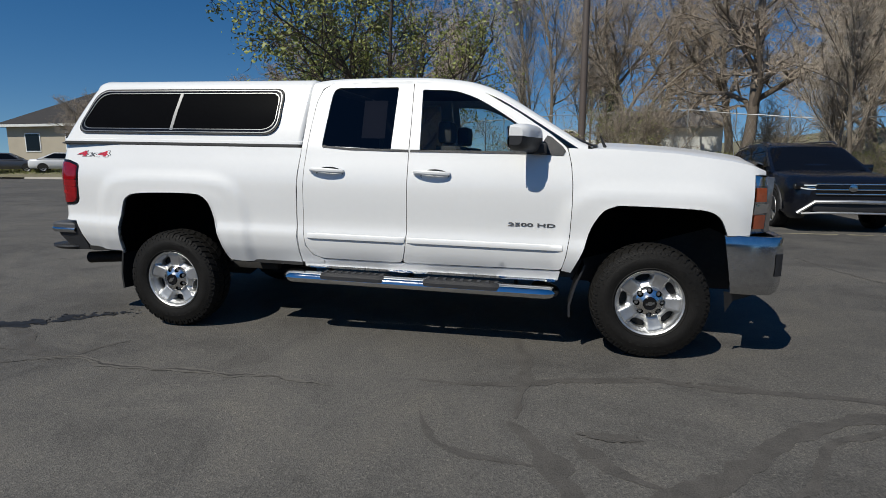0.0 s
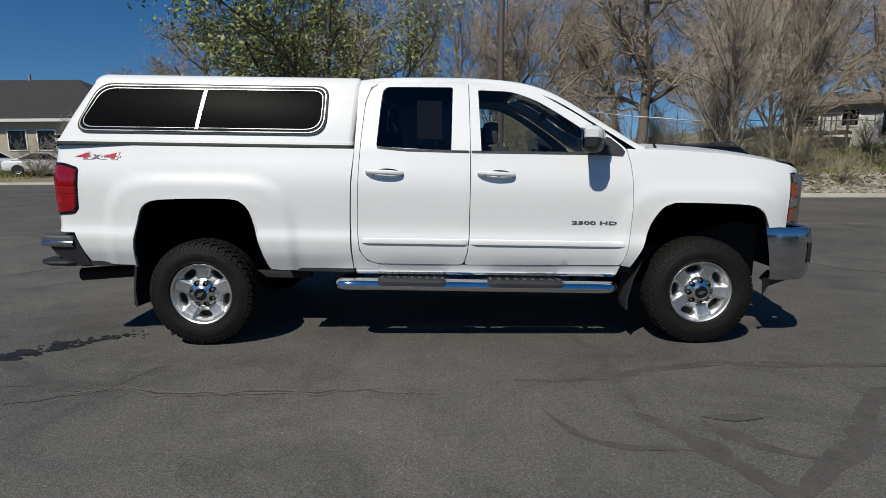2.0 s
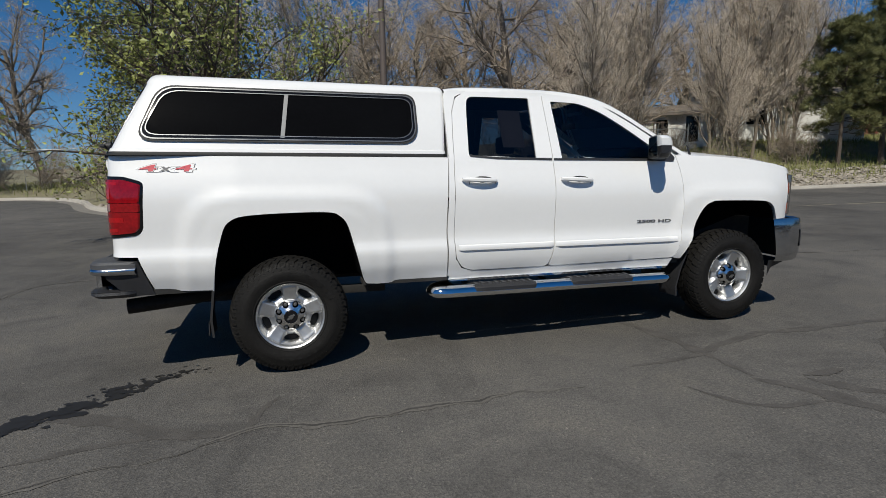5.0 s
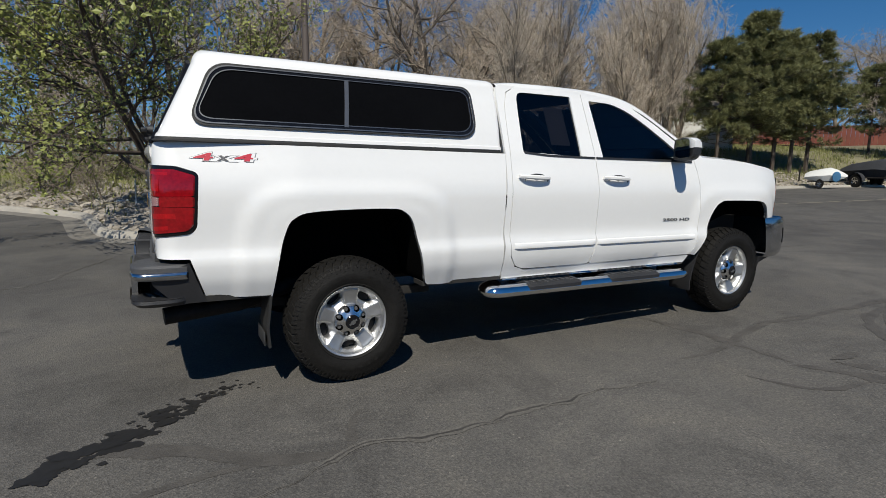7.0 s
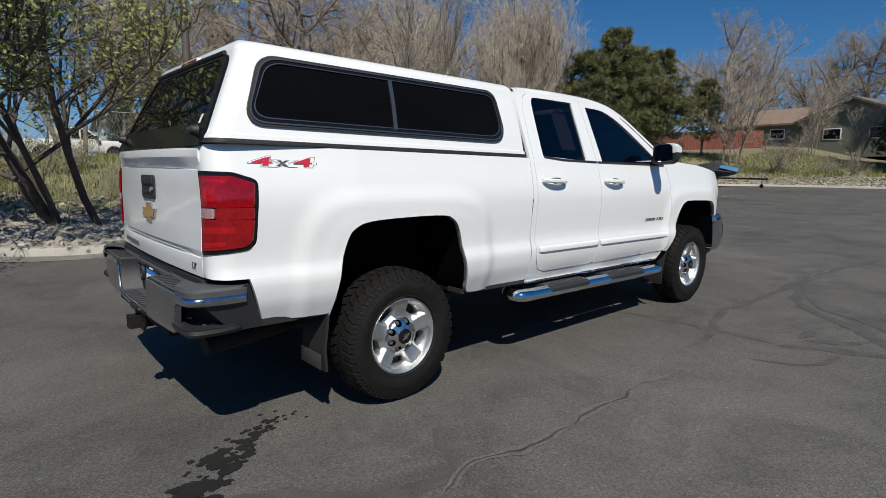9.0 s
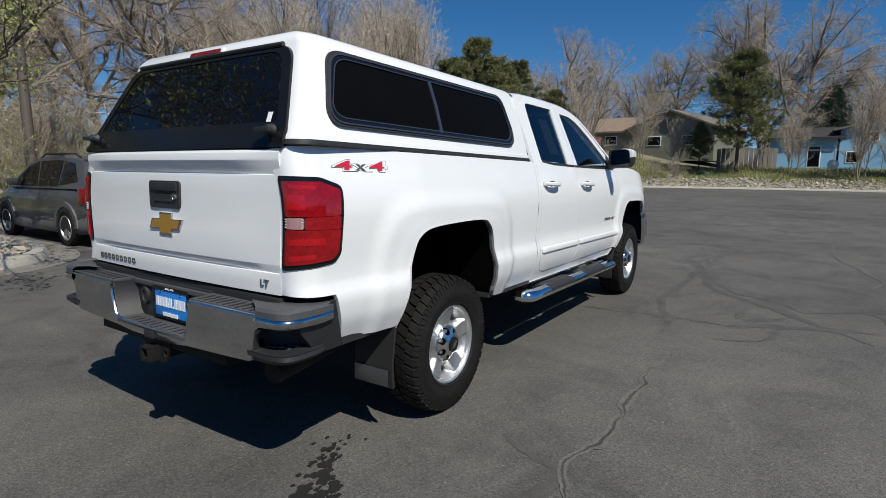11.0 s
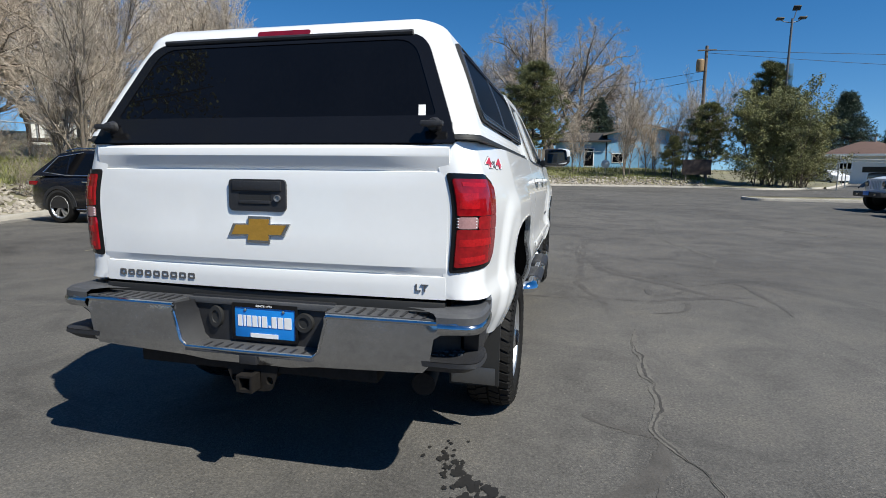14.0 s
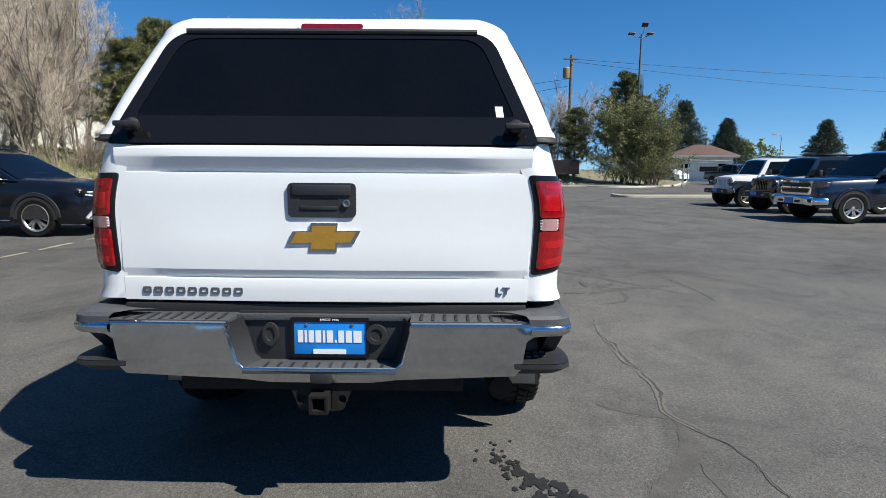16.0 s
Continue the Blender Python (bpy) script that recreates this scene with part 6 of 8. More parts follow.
# ---- canopy over the bed ----
def canopy_ring(z, grow=0.0):
    """The canopy's plan outline at a height, starting at the rear right corner."""
    t = (z - 1.475) / 0.48
    hw = 0.915 - 0.13 * t - 0.065 * t * t + grow
    xr, xf = -1.040 + 0.225 * t - grow, 1.112 + 0.040 * t + grow
    rr, rf = 0.085, 0.035
    pts = []
    for cx, cy, r, a0 in ((xr + rr, -hw + rr, rr, 180), (xf - rf, -hw + rf, rf, 270), (xf - rf, hw - rf, rf, 0), (xr + rr, hw - rr, rr, 90)):
        for k in range(7):
            a = radians(a0 + 15 * k)
            pts.append((cx + r * math.cos(a), cy + r * math.sin(a), z))
    return pts


bm = bmesh.new()
rings = [canopy_ring(1.484), canopy_ring(1.487, 0.005), canopy_ring(1.506, 0.005), canopy_ring(1.511)] + [canopy_ring(1.525 + 0.390 * k / 6) for k in range(7)]
for k in range(1, 7):
    a = radians(15 * k)
    rings.append([(x, y, z + 0.074 * math.sin(a) * max(0.0, 1 - (y / 0.74) ** 2)) for x, y, z in canopy_ring(1.915 + 0.054 * math.sin(a), -0.060 * (1 - math.cos(a)) + 0.020 * math.sin(a))])
last = rings[-1]
cxm = sum(p[0] for p in last) / len(last)
for s, dz in ((0.9, 0.004), (0.75, 0.007), (0.5, 0.010), (0.25, 0.012), (0.02, 0.013)):
    rings.append([(cxm + (x - cxm) * s, y * s, z + dz) for x, y, z in last])
loft(bm, rings, True)
canopy = part("canopy", bm, M_SHELL, truck, "white fibreglass bed canopy", 30)
part("canopy_seal", loft(bmesh.new(), [canopy_ring(1.462, -0.006), canopy_ring(1.466, 0.010), canopy_ring(1.473, 0.011), canopy_ring(1.475, 0.003), canopy_ring(1.486, 0.003)], True), M_SEAL, canopy)


def canopy_side(x, z, out, sign):
    t = (z - 1.475) / 0.48
    return Vector((x, sign * (0.915 - 0.13 * t - 0.065 * t * t + out), z))


SIDE_WIN = rounded([(-0.882, 1.558), (0.915, 1.560), (0.920, 1.908), (-0.742, 1.908)], [0.11, 0.13, 0.08, 0.10], 7)


def inset(poly, d):
    cx, cy = sum(p[0] for p in poly) / len(poly), sum(p[1] for p in poly) / len(poly)
    hx, hy = max(abs(p[0] - cx) for p in poly), max(abs(p[1] - cy) for p in poly)
    return [(cx + (x - cx) * (1 - d / hx), cy + (y - cy) * (1 - d / hy)) for x, y in poly]


for sign in (-1, 1):
    def frame_ring(a, b, o, mt, label=""):
        return part("window_frame", sheet(inset(SIDE_WIN, a), lambda x, z: canopy_side(x, z, o, sign), 0.10, 0.03, [inset(SIDE_WIN, b)], Vector((0, -sign * 0.03, 0))), mt, win, label)

    win = part("side_window", sheet(inset(SIDE_WIN, 0.01), lambda x, z: canopy_side(x, z, 0.009, sign), 0.08, 0), M_CANOPYGLASS, canopy, "black tinted sliding side window")
    frame_ring(-0.004, 0.008, 0.013, M_SEAL)
    frame_ring(0.008, 0.015, 0.018, M_DARKALLOY, "bright outer frame")
    frame_ring(0.015, 0.032, 0.014, M_GLOSSBLACK)
    frame_ring(0.032, 0.037, 0.016, M_DARKALLOY, "bright inner lip")
    bm = bmesh.new()
    pts = [(-0.018, 1.585), (0.008, 1.585), (0.046, 1.878), (0.020, 1.878)]
    part("window_bar", sheet(pts, lambda x, z: canopy_side(x, z, 0.016, sign), 0.1, 0.02, (), Vector((0, -sign * 0.02, 0))), M_DARKALLOY, win)


def canopy_rear(y, z, out):
    t = (z - 1.475) / 0.48
    return Vector((-1.040 + 0.225 * t - out - 0.012 * (1 - (y / 0.9) ** 2), y, z))


HATCH = rounded([(-0.836, 1.448), (0.836, 1.448), (0.805, 1.545), (0.655, 1.920), (-0.655, 1.920), (-0.805, 1.545)], [0.02, 0.02, 0.05, 0.09, 0.09, 0.05], 6)
HATCH_GLASS = rounded([(-0.745, 1.562), (0.745, 1.562), (0.610, 1.892), (-0.610, 1.892)], [0.02, 0.02, 0.08, 0.08], 5)
hatch = part("rear_hatch", sheet(HATCH, lambda y, z: canopy_rear(y, z, 0.010), 0.08, 0.04, [HATCH_GLASS], Vector((0.04, 0, 0))), M_GLOSSBLACK, canopy, "black framed rear hatch")
part("hatch_glass", sheet(HATCH_GLASS, lambda y, z: canopy_rear(y, z, 0.006), 0.15, 0), M_TINTED, hatch, "dark tinted rear glass")
part("hatch_sill", sheet([(-0.83, 1.452), (0.83, 1.452), (0.81, 1.535), (-0.81, 1.535)], lambda y, z: canopy_rear(y, z, 0.016), 0.12, 0.02, (), Vector((0.02, 0, 0))), M_GLOSSBLACK, hatch)
bm = tube(bmesh.new(), [canopy_rear(y, 1.922, 0.012) for y in (-0.60, -0.3, 0, 0.3, 0.60)], 0.012, 8)
part("hatch_hinge", bm, M_BLACK, hatch)
for sign in (-1, 1):
    p = canopy_rear(sign * 0.745, 1.522, 0.02)
    bm = lathe(bmesh.new(), [(0.0, -0.035), (0.022, -0.032), (0.026, -0.012), (0.03, 0.0)], 16, "x")
    bmesh.ops.translate(bm, verts=bm.verts, vec=p)
    grip = part("hatch_handle", bm, M_BLACK, hatch, "black T-handle latch")
    bm = boxes((p.x - 0.06, p.x - 0.03, p.y - 0.045, p.y + 0.045, p.z - 0.010, p.z + 0.012), bevel=0.008)
    part("grip", bm, M_BLACK, grip)
bm = bmesh.new()
part("hatch_sticker", sheet([(-0.706, 1.530), (-0.676, 1.530), (-0.667, 1.606), (-0.697, 1.606)], lambda y, z: canopy_rear(y, z, 0.009), 0.1, 0.0), M_PAPER, hatch, "small white paper label")
lampbar = part("high_brake_light", sheet(rounded([(-0.128, 1.934), (0.128, 1.934), (0.128, 1.958), (-0.128, 1.958)], 0.012), lambda y, z: canopy_rear(y, z, 0.012), 0.06, 0.03, (), Vector((0.04, 0, 0))), M_DARKRED, canopy, "dark red brake light strip")
part("light_rim", sheet(rounded([(-0.140, 1.926), (0.140, 1.926), (0.140, 1.966), (-0.140, 1.966)], 0.02), lambda y, z: canopy_rear(y, z, 0.008), 0.06, 0.03, [rounded([(-0.128, 1.934), (0.128, 1.934), (0.128, 1.958), (-0.128, 1.958)], 0.012)], Vector((0.04, 0, 0))), M_SHELL, lampbar)

# ---- rear bumper ----
def bumper_x(y):
    a = abs(y) / 0.93
    return -1.205 + 0.022 * a * a + 0.03 * max(0, (a - 0.93) / 0.07) ** 2


BUMP = [(0.935, 0.795), (0.935, 0.757), (0.815, 0.746), (0.788, 0.728), (0.770, 0.62), (0.745, 0.592), (0.30, 0.575), (0.19, 0.560), (-0.19, 0.560), (-0.30, 0.575), (-0.745, 0.592), (-0.770, 0.62), (-0.788, 0.728), (-0.815, 0.746), (-0.935, 0.757), (-0.935, 0.795),
        (-0.345, 0.790), (-0.352, 0.760), (-0.318, 0.640), (-0.29, 0.615), (0.29, 0.615), (0.318, 0.640), (0.352, 0.760), (0.345, 0.790)]
rb = part("rear_bumper", sheet(BUMP, lambda y, z: Vector((bumper_x(y) + 0.008 * max(0, (z - 0.782) / 0.013) ** 2 + 0.06 * max(0, (0.62 - z) / 0.06) ** 2 * 0.3, y, z)), 0.04, 0.03, (), Vector((0.03, 0, 0))), M_DULLCHROME, truck, "chrome rear step bumper")
for sign in (-1, 1):
    # bright rolled top edge, ribbed step pad and the corner step
    bm = tube(bmesh.new(), [(bumper_x(y) + 0.008, sign * y, 0.789) for y in (0.35, 0.45, 0.55, 0.65, 0.75, 0.82, 0.87, 0.90, 0.925, 0.94)] , 0.010, 8)
    part("bumper_edge", bm, M_DULLCHROME, rb)
    bm = tube(bmesh.new(), [(bumper_x(0.35) + 0.004, sign * 0.350, 0.785), (bumper_x(0.35) + 0.004, sign * 0.350, 0.76), (bumper_x(0.33) + 0.004, sign * 0.318, 0.640), (bumper_x(0.3) + 0.004, sign * 0.29, 0.617), (bumper_x(0.1), sign * 0.0, 0.617)], 0.008, 8)
    part("notch_edge", bm, M_DULLCHROME, rb)
    notch = [(0.347, 0.796), (0.352, 0.762), (0.320, 0.642), (0.292, 0.616)]
    bm = loft(bmesh.new(), [[(bumper_x(y) + 0.004, sign * y, z) for y, z in notch], [(-1.062, sign * (y - 0.045), z) for y, z in notch]])
    part("notch_wall", bm, M_BLACK, rb)
    bm = bmesh.new()
    top = [(0.345, -1.19), (0.80, -1.182), (0.80, -1.04), (0.345, -1.05)]
    f = [bm.verts.new((x, sign * y, 0.803)) for y, x in top] + [bm.verts.new((x, sign * y, 0.77)) for y, x in top]
    bm.faces.new(f[:4])
    for k in range(4):
        bm.faces.new((f[k], f[(k + 1) % 4], f[4 + (k + 1) % 4], f[4 + k]))
    pad = part("step_pad", bm, M_GREYPLASTIC, rb, "ribbed grey plastic step pad")
    for k in range(9):
        y = 0.38 + k * 0.045
        part("rib", boxes((-1.178, -1.085, sign * y, sign * (y + 0.012), 0.800, 0.8075), bevel=0.002), M_BLACK, pad)
    corner = smooth_line([(-1.193, 0.80), (-1.190, 0.86), (-1.178, 0.922), (-1.145, 0.957), (-1.09, 0.970), (-1.00, 0.973), (-0.92, 0.967)], 4)
    bm = loft(bmesh.new(), [[(x + 0.006, sign * (y - 0.006), 0.748), (x, sign * (y + 0.001), 0.756), (x - 0.003, sign * (y + 0.005), 0.770), (x, sign * (y + 0.002), 0.784), (x + 0.008, sign * (y - 0.008), 0.791)] for x, y in corner])
    part("corner_band", bm, M_DULLCHROME, rb, "", 60)
    secs = []
    for i, (x, y) in enumerate(corner):
        f = 1.0
        secs.append([(x + 0.003, sign * (y - 0.003), 0.788), (x + 0.004, sign * (y - 0.004), 0.802 + 0.012 * f), (x + 0.014, sign * (y - 0.016), 0.808 + 0.018 * f), (x + 0.05, sign * (y - 0.07), 0.812 + 0.018 * f), (x + 0.10, sign * (y - 0.15), 0.812 + 0.012 * f)])
    part("corner_cap", loft(bmesh.new(), secs), M_GREYPLASTIC, rb)
    bm = bmesh.new()
    secs = []
    for x, y in smooth_line([(-1.192, 0.74), (-1.192, 0.87), (-1.172, 0.94), (-1.11, 0.964), (-0.985, 0.958), (-0.93, 0.925)], 4):
        secs.append([(x, sign * y, 0.64), (x, sign * (y + 0.005), 0.622), (x + 0.02, sign * (y - 0.03), 0.598), (x + 0.07, sign * (y - 0.25), 0.60)])
    loft(bm, secs)
    bm.faces.new([bm.verts.new((x, sign * y, 0.642)) for x, y in smooth_line([(-1.192, 0.74), (-1.192, 0.87), (-1.172, 0.94), (-1.11, 0.964), (-0.985, 0.958), (-0.93, 0.925)], 4) + [(-0.94, 0.72)]])
    st = part("corner_step", bm, M_BLACK, rb, "black textured corner step")
    for a in range(3):
        for b in range(4):
            part("tread_stud", boxes((-1.125 + a * 0.045 + 0.01 * b, -1.105 + a * 0.045 + 0.01 * b, sign * (0.765 + b * 0.032), sign * (0.785 + b * 0.032), 0.641, 0.648), bevel=0.002), M_GREYPLASTIC, st)
    bm = bmesh.new()
    loft(bm, [[(-1.10, sign * 0.735, 0.60), (-1.02, sign * 0.86, 0.60), (-0.84, sign * 0.90, 0.60)], [(-1.10, sign * 0.735, 0.79), (-1.02, sign * 0.86, 0.79), (-0.86, sign * 0.91, 0.80)]])
    part("step_recess", bm, M_BLACK, rb)
    bm = sheet([(-1.10, 0.765), (-0.905, 0.832), (-0.824, 0.605), (-0.99, 0.603), (-1.02, 0.65), (-1.085, 0.72)], lambda x, z: Vector((x, sign * (0.964 - 0.17 * (0.832 - z)), z)), 0.06, 0.06, (), Vector((0, -sign * 0.06, 0)))
    part("bumper_wing", bm, M_BLACK, rb)
part("bumper_top", boxes((-1.10, -1.03, -0.80, 0.80, 0.780, 0.806), bevel=0.006), M_GREYPLASTIC, rb)
part("gap_filler", boxes((-1.07, -1.02, -0.80, 0.80, 0.800, 0.840), bevel=0.004), M_SEAL, rb)
part("notch_panel", boxes((-1.085, -1.06, -0.34, 0.34, 0.60, 0.815), bevel=0.004), M_BLACK, rb)
for k in range(10):
    part("notch_rib", boxes((-1.20, -1.13, -0.24 + k * 0.05, -0.23 + k * 0.05, 0.617, 0.621)), M_BLACK, rb)
part("notch_step", boxes((-1.205, -1.06, -0.295, 0.295, 0.598, 0.618), bevel=0.004), M_GREYPLASTIC, rb)
for y, r in ((0.215, 0.036), (-0.205, 0.040)):
    bm = lathe(bmesh.new(), [(0.0, -0.012), (r * 0.55, -0.012), (r * 0.6, -0.018), (r, -0.018), (r * 1.05, 0.0)], 24, "x")
    bmesh.ops.scale(bm, vec=(1, 0.85 if y > 0 else 1, 1.3 if y > 0 else 1), verts=bm.verts)
    bmesh.ops.translate(bm, verts=bm.verts, vec=(-1.086, y, 0.725))
    part("tow_socket", bm, M_SEAL, rb)
rb.location = (0, 0, -0.018)
plate = part("licence_plate", boxes((-1.138, -1.130, -0.167, 0.123, 0.628, 0.770), bevel=0.003), M_BLUE, rb, "bright blue dealer plate in a black frame")
bm = sheet(rounded([(-0.177, 0.618), (0.133, 0.618), (0.133, 0.780), (-0.177, 0.780)], 0.008), lambda y, z: Vector((-1.142, y, z)), 0.06, 0.012, [[(-0.165, 0.630), (0.121, 0.630), (0.121, 0.762), (-0.165, 0.762)]], Vector((0.012, 0, 0)))
part("plate_frame", bm, M_GLOSSBLACK, plate)
y = 0.106
for w, h in ((0.020, 1), (0.009, 1), (0.020, 1), (0.022, 1), (0.009, 1), (0.024, 1), (0.008, 0.2), (0.022, 1), (0.024, 1), (0.032, 1)):
    part("plate_bar", boxes((-1.1405, -1.138, y - w, y, 0.678, 0.678 + 0.048 * h)), M_DECALWHITE, plate)
    y -= w + 0.007
part("plate_bar", boxes((-1.1435, -1.140, -0.085, 0.045, 0.632, 0.650)), M_DECALWHITE, plate)
bm = fit_text("SINCE 1946", 0, 0.075, 0.7665, 0.7755, 0.0008)
bmesh.ops.rotate(bm, verts=bm.verts, matrix=Matrix.Rotation(radians(-90), 3, "Z"))
bmesh.ops.translate(bm, verts=bm.verts, vec=(-1.1425, 0.016, 0))
part("frame_lettering", bm, M_DECALWHITE, plate)
for y in (-0.112, 0.068):
    bm = lathe(bmesh.new(), [(0.0, -0.006), (0.006, -0.005), (0.007, 0.0)], 10, "x")
    bmesh.ops.translate(bm, verts=bm.verts, vec=(-1.138, y, 0.752))
    part("plate_screw", bm, M_CHROME, plate)
plate.location = (0.040, 0, 0.014)
# hitch receiver
bm = sheet([(-0.036, 0.432), (0.036, 0.432), (0.036, 0.504), (-0.036, 0.504)], lambda y, z: Vector((-1.23, y, z)), 0.05, 0.0, [[(-0.024, 0.444), (0.024, 0.444), (0.024, 0.492), (-0.024, 0.492)]])
rim = [e for e in bm.edges if len(e.link_faces) == 1]
ext = bmesh.ops.extrude_edge_only(bm, edges=rim)
bmesh.ops.translate(bm, vec=(0.24, 0, 0), verts=[g for g in ext["geom"] if isinstance(g, bmesh.types.BMVert)])
hitch = part("tow_hitch", bm, M_RUST, truck, "black steel hitch receiver")
bm = bmesh.new()
lathe(bm, [(0.040, -1.232), (0.050, -1.232), (0.050, -1.205), (0.040, -1.205)], 4, "x")
bmesh.ops.rotate(bm, verts=bm.verts, matrix=Matrix.Rotation(radians(45), 3, "X"))
bmesh.ops.translate(bm, verts=bm.verts, vec=(0, 0, 0.468))
part("receiver_collar", bm, M_RUST, hitch)
bm = sheet(rounded([(-0.125, 0.555), (0.125, 0.555), (0.115, 0.50), (0.085, 0.425), (0.045, 0.42), (-0.045, 0.42), (-0.085, 0.425), (-0.115, 0.50)], 0.01), lambda y, z: Vector((-1.17, y, z)), 0.05, 0.012, [[(-0.040, 0.43), (0.040, 0.43), (0.040, 0.508), (-0.040, 0.508)], rounded([(-0.095, 0.452), (-0.065, 0.452), (-0.065, 0.485), (-0.095, 0.485)], 0.012), rounded([(0.065, 0.452), (0.095, 0.452), (0.095, 0.485), (0.065, 0.485)], 0.012)], Vector((0.012, 0, 0)))
part("chain_plate", bm, M_RUST, hitch)
part("hitch_tube", boxes((-1.16, -1.06, -0.55, 0.55, 0.50, 0.575), bevel=0.008), M_RUST, hitch)
part("wiring_socket", boxes((-1.21, -1.15, -0.045, 0.035, 0.545, 0.585), bevel=0.006), M_BLACK, hitch)

# ---- wheels ----
def tyre_mesh():
    bm = bmesh.new()
    prof = [(0.235, 0.098), (0.240, 0.112), (0.252, 0.120), (0.256, 0.117), (0.285, 0.126), (0.325, 0.129), (0.328, 0.127), (0.358, 0.124), (0.380, 0.113), (0.392, 0.100), (0.398, 0.06), (0.399, 0.0)]
    prof = prof + [(r, -a) for r, a in prof[-2::-1]]
    lathe(bm, [(r, -a) for r, a in prof], 72)
    m = 80
    for k in range(m):
        a = k * math.tau / m
        long = k % 2 == 0
        for sgn in (-1, 1):
            r0, r1 = (0.346, 0.386) if long else (0.366, 0.386)
            w = 0.009
            v = []
            for r, y in ((r0, 0.120), (r1, 0.105), (r0, 0.1285), (r1, 0.1175)):
                for e in (-1, 1):
                    t = a + e * w * 0.5 / r
                    v.append(bm.verts.new((r * math.cos(t), sgn * y, r * math.sin(t))))
            for q in ((4, 5, 7, 6), (0, 1, 5, 4), (2, 6, 7, 3), (0, 4, 6, 2), (1, 3, 7, 5)):
                bm.faces.new([v[i] for i in q])
    for sgn in (-1, 1):
        for k in range(10):
            a0 = math.tau * (0.06 + 0.03 * k) + (math.pi if k > 4 else 0)
            v = [bm.verts.new((r * math.cos(t), sgn * y, r * math.sin(t))) for r, y in ((0.292, 0.1290), (0.320, 0.1312)) for t in (a0, a0 + 0.075)]
            bm.faces.new((v[0], v[1], v[3], v[2]))
    return bm


# one tread block for each of the four rows, shared by all the blocks of that row
BLOCKS = []
for y0, y1, z0, z1, w, off in ((-0.117, -0.066, 0.376, 0.4100, 0.044, 0.0), (0.066, 0.117, 0.376, 0.4100, 0.044, 0.5), (-0.060, -0.006, 0.392, 0.4135, 0.050, 0.35), (0.006, 0.060, 0.392, 0.4135, 0.050, 0.8)):
    v = []
    for r, s in ((z0, 0.9), (z1, 1.0)):
        for yy in (y0, y1):
            for e in (-1, 1):
                t = (e * w * 0.5 * s + 0.012 * (1 if yy == y0 else -1) * (1 if y0 < 0 else -1)) / r
                k = 0.014 if abs(yy) > 0.11 and r == z1 else 0.0
                v.append(((r - k) * math.cos(t), yy * (0.955 if k else 1.0), (r - k) * math.sin(t)))
    me = bpy.data.meshes.new("tread_block")
    me.from_pydata(v, [], [(4, 5, 7, 6), (0, 1, 5, 4), (2, 6, 7, 3), (0, 4, 6, 2), (1, 3, 7, 5)])
    me.materials.append(M_TYRE)
    BLOCKS.append((me, off))


def tread(w, n=42):
    for me, off in BLOCKS:
        for k in range(n):
            ob = new("tread_block", me)
            ob.parent = w
            ob.matrix_basis = Matrix.Rotation(-(k + off) * math.tau / n, 4, "Y")


def rim_face(r, th):
    """How far the wheel's face stands out at a radius; the five spokes carry it, the slots open between them."""
    return lerp_curve([(0.07, 0.088), (0.10, 0.080), (0.118, 0.060), (0.13, 0.050), (0.19, 0.062), (0.212, 0.070), (0.222, 0.085)], r)


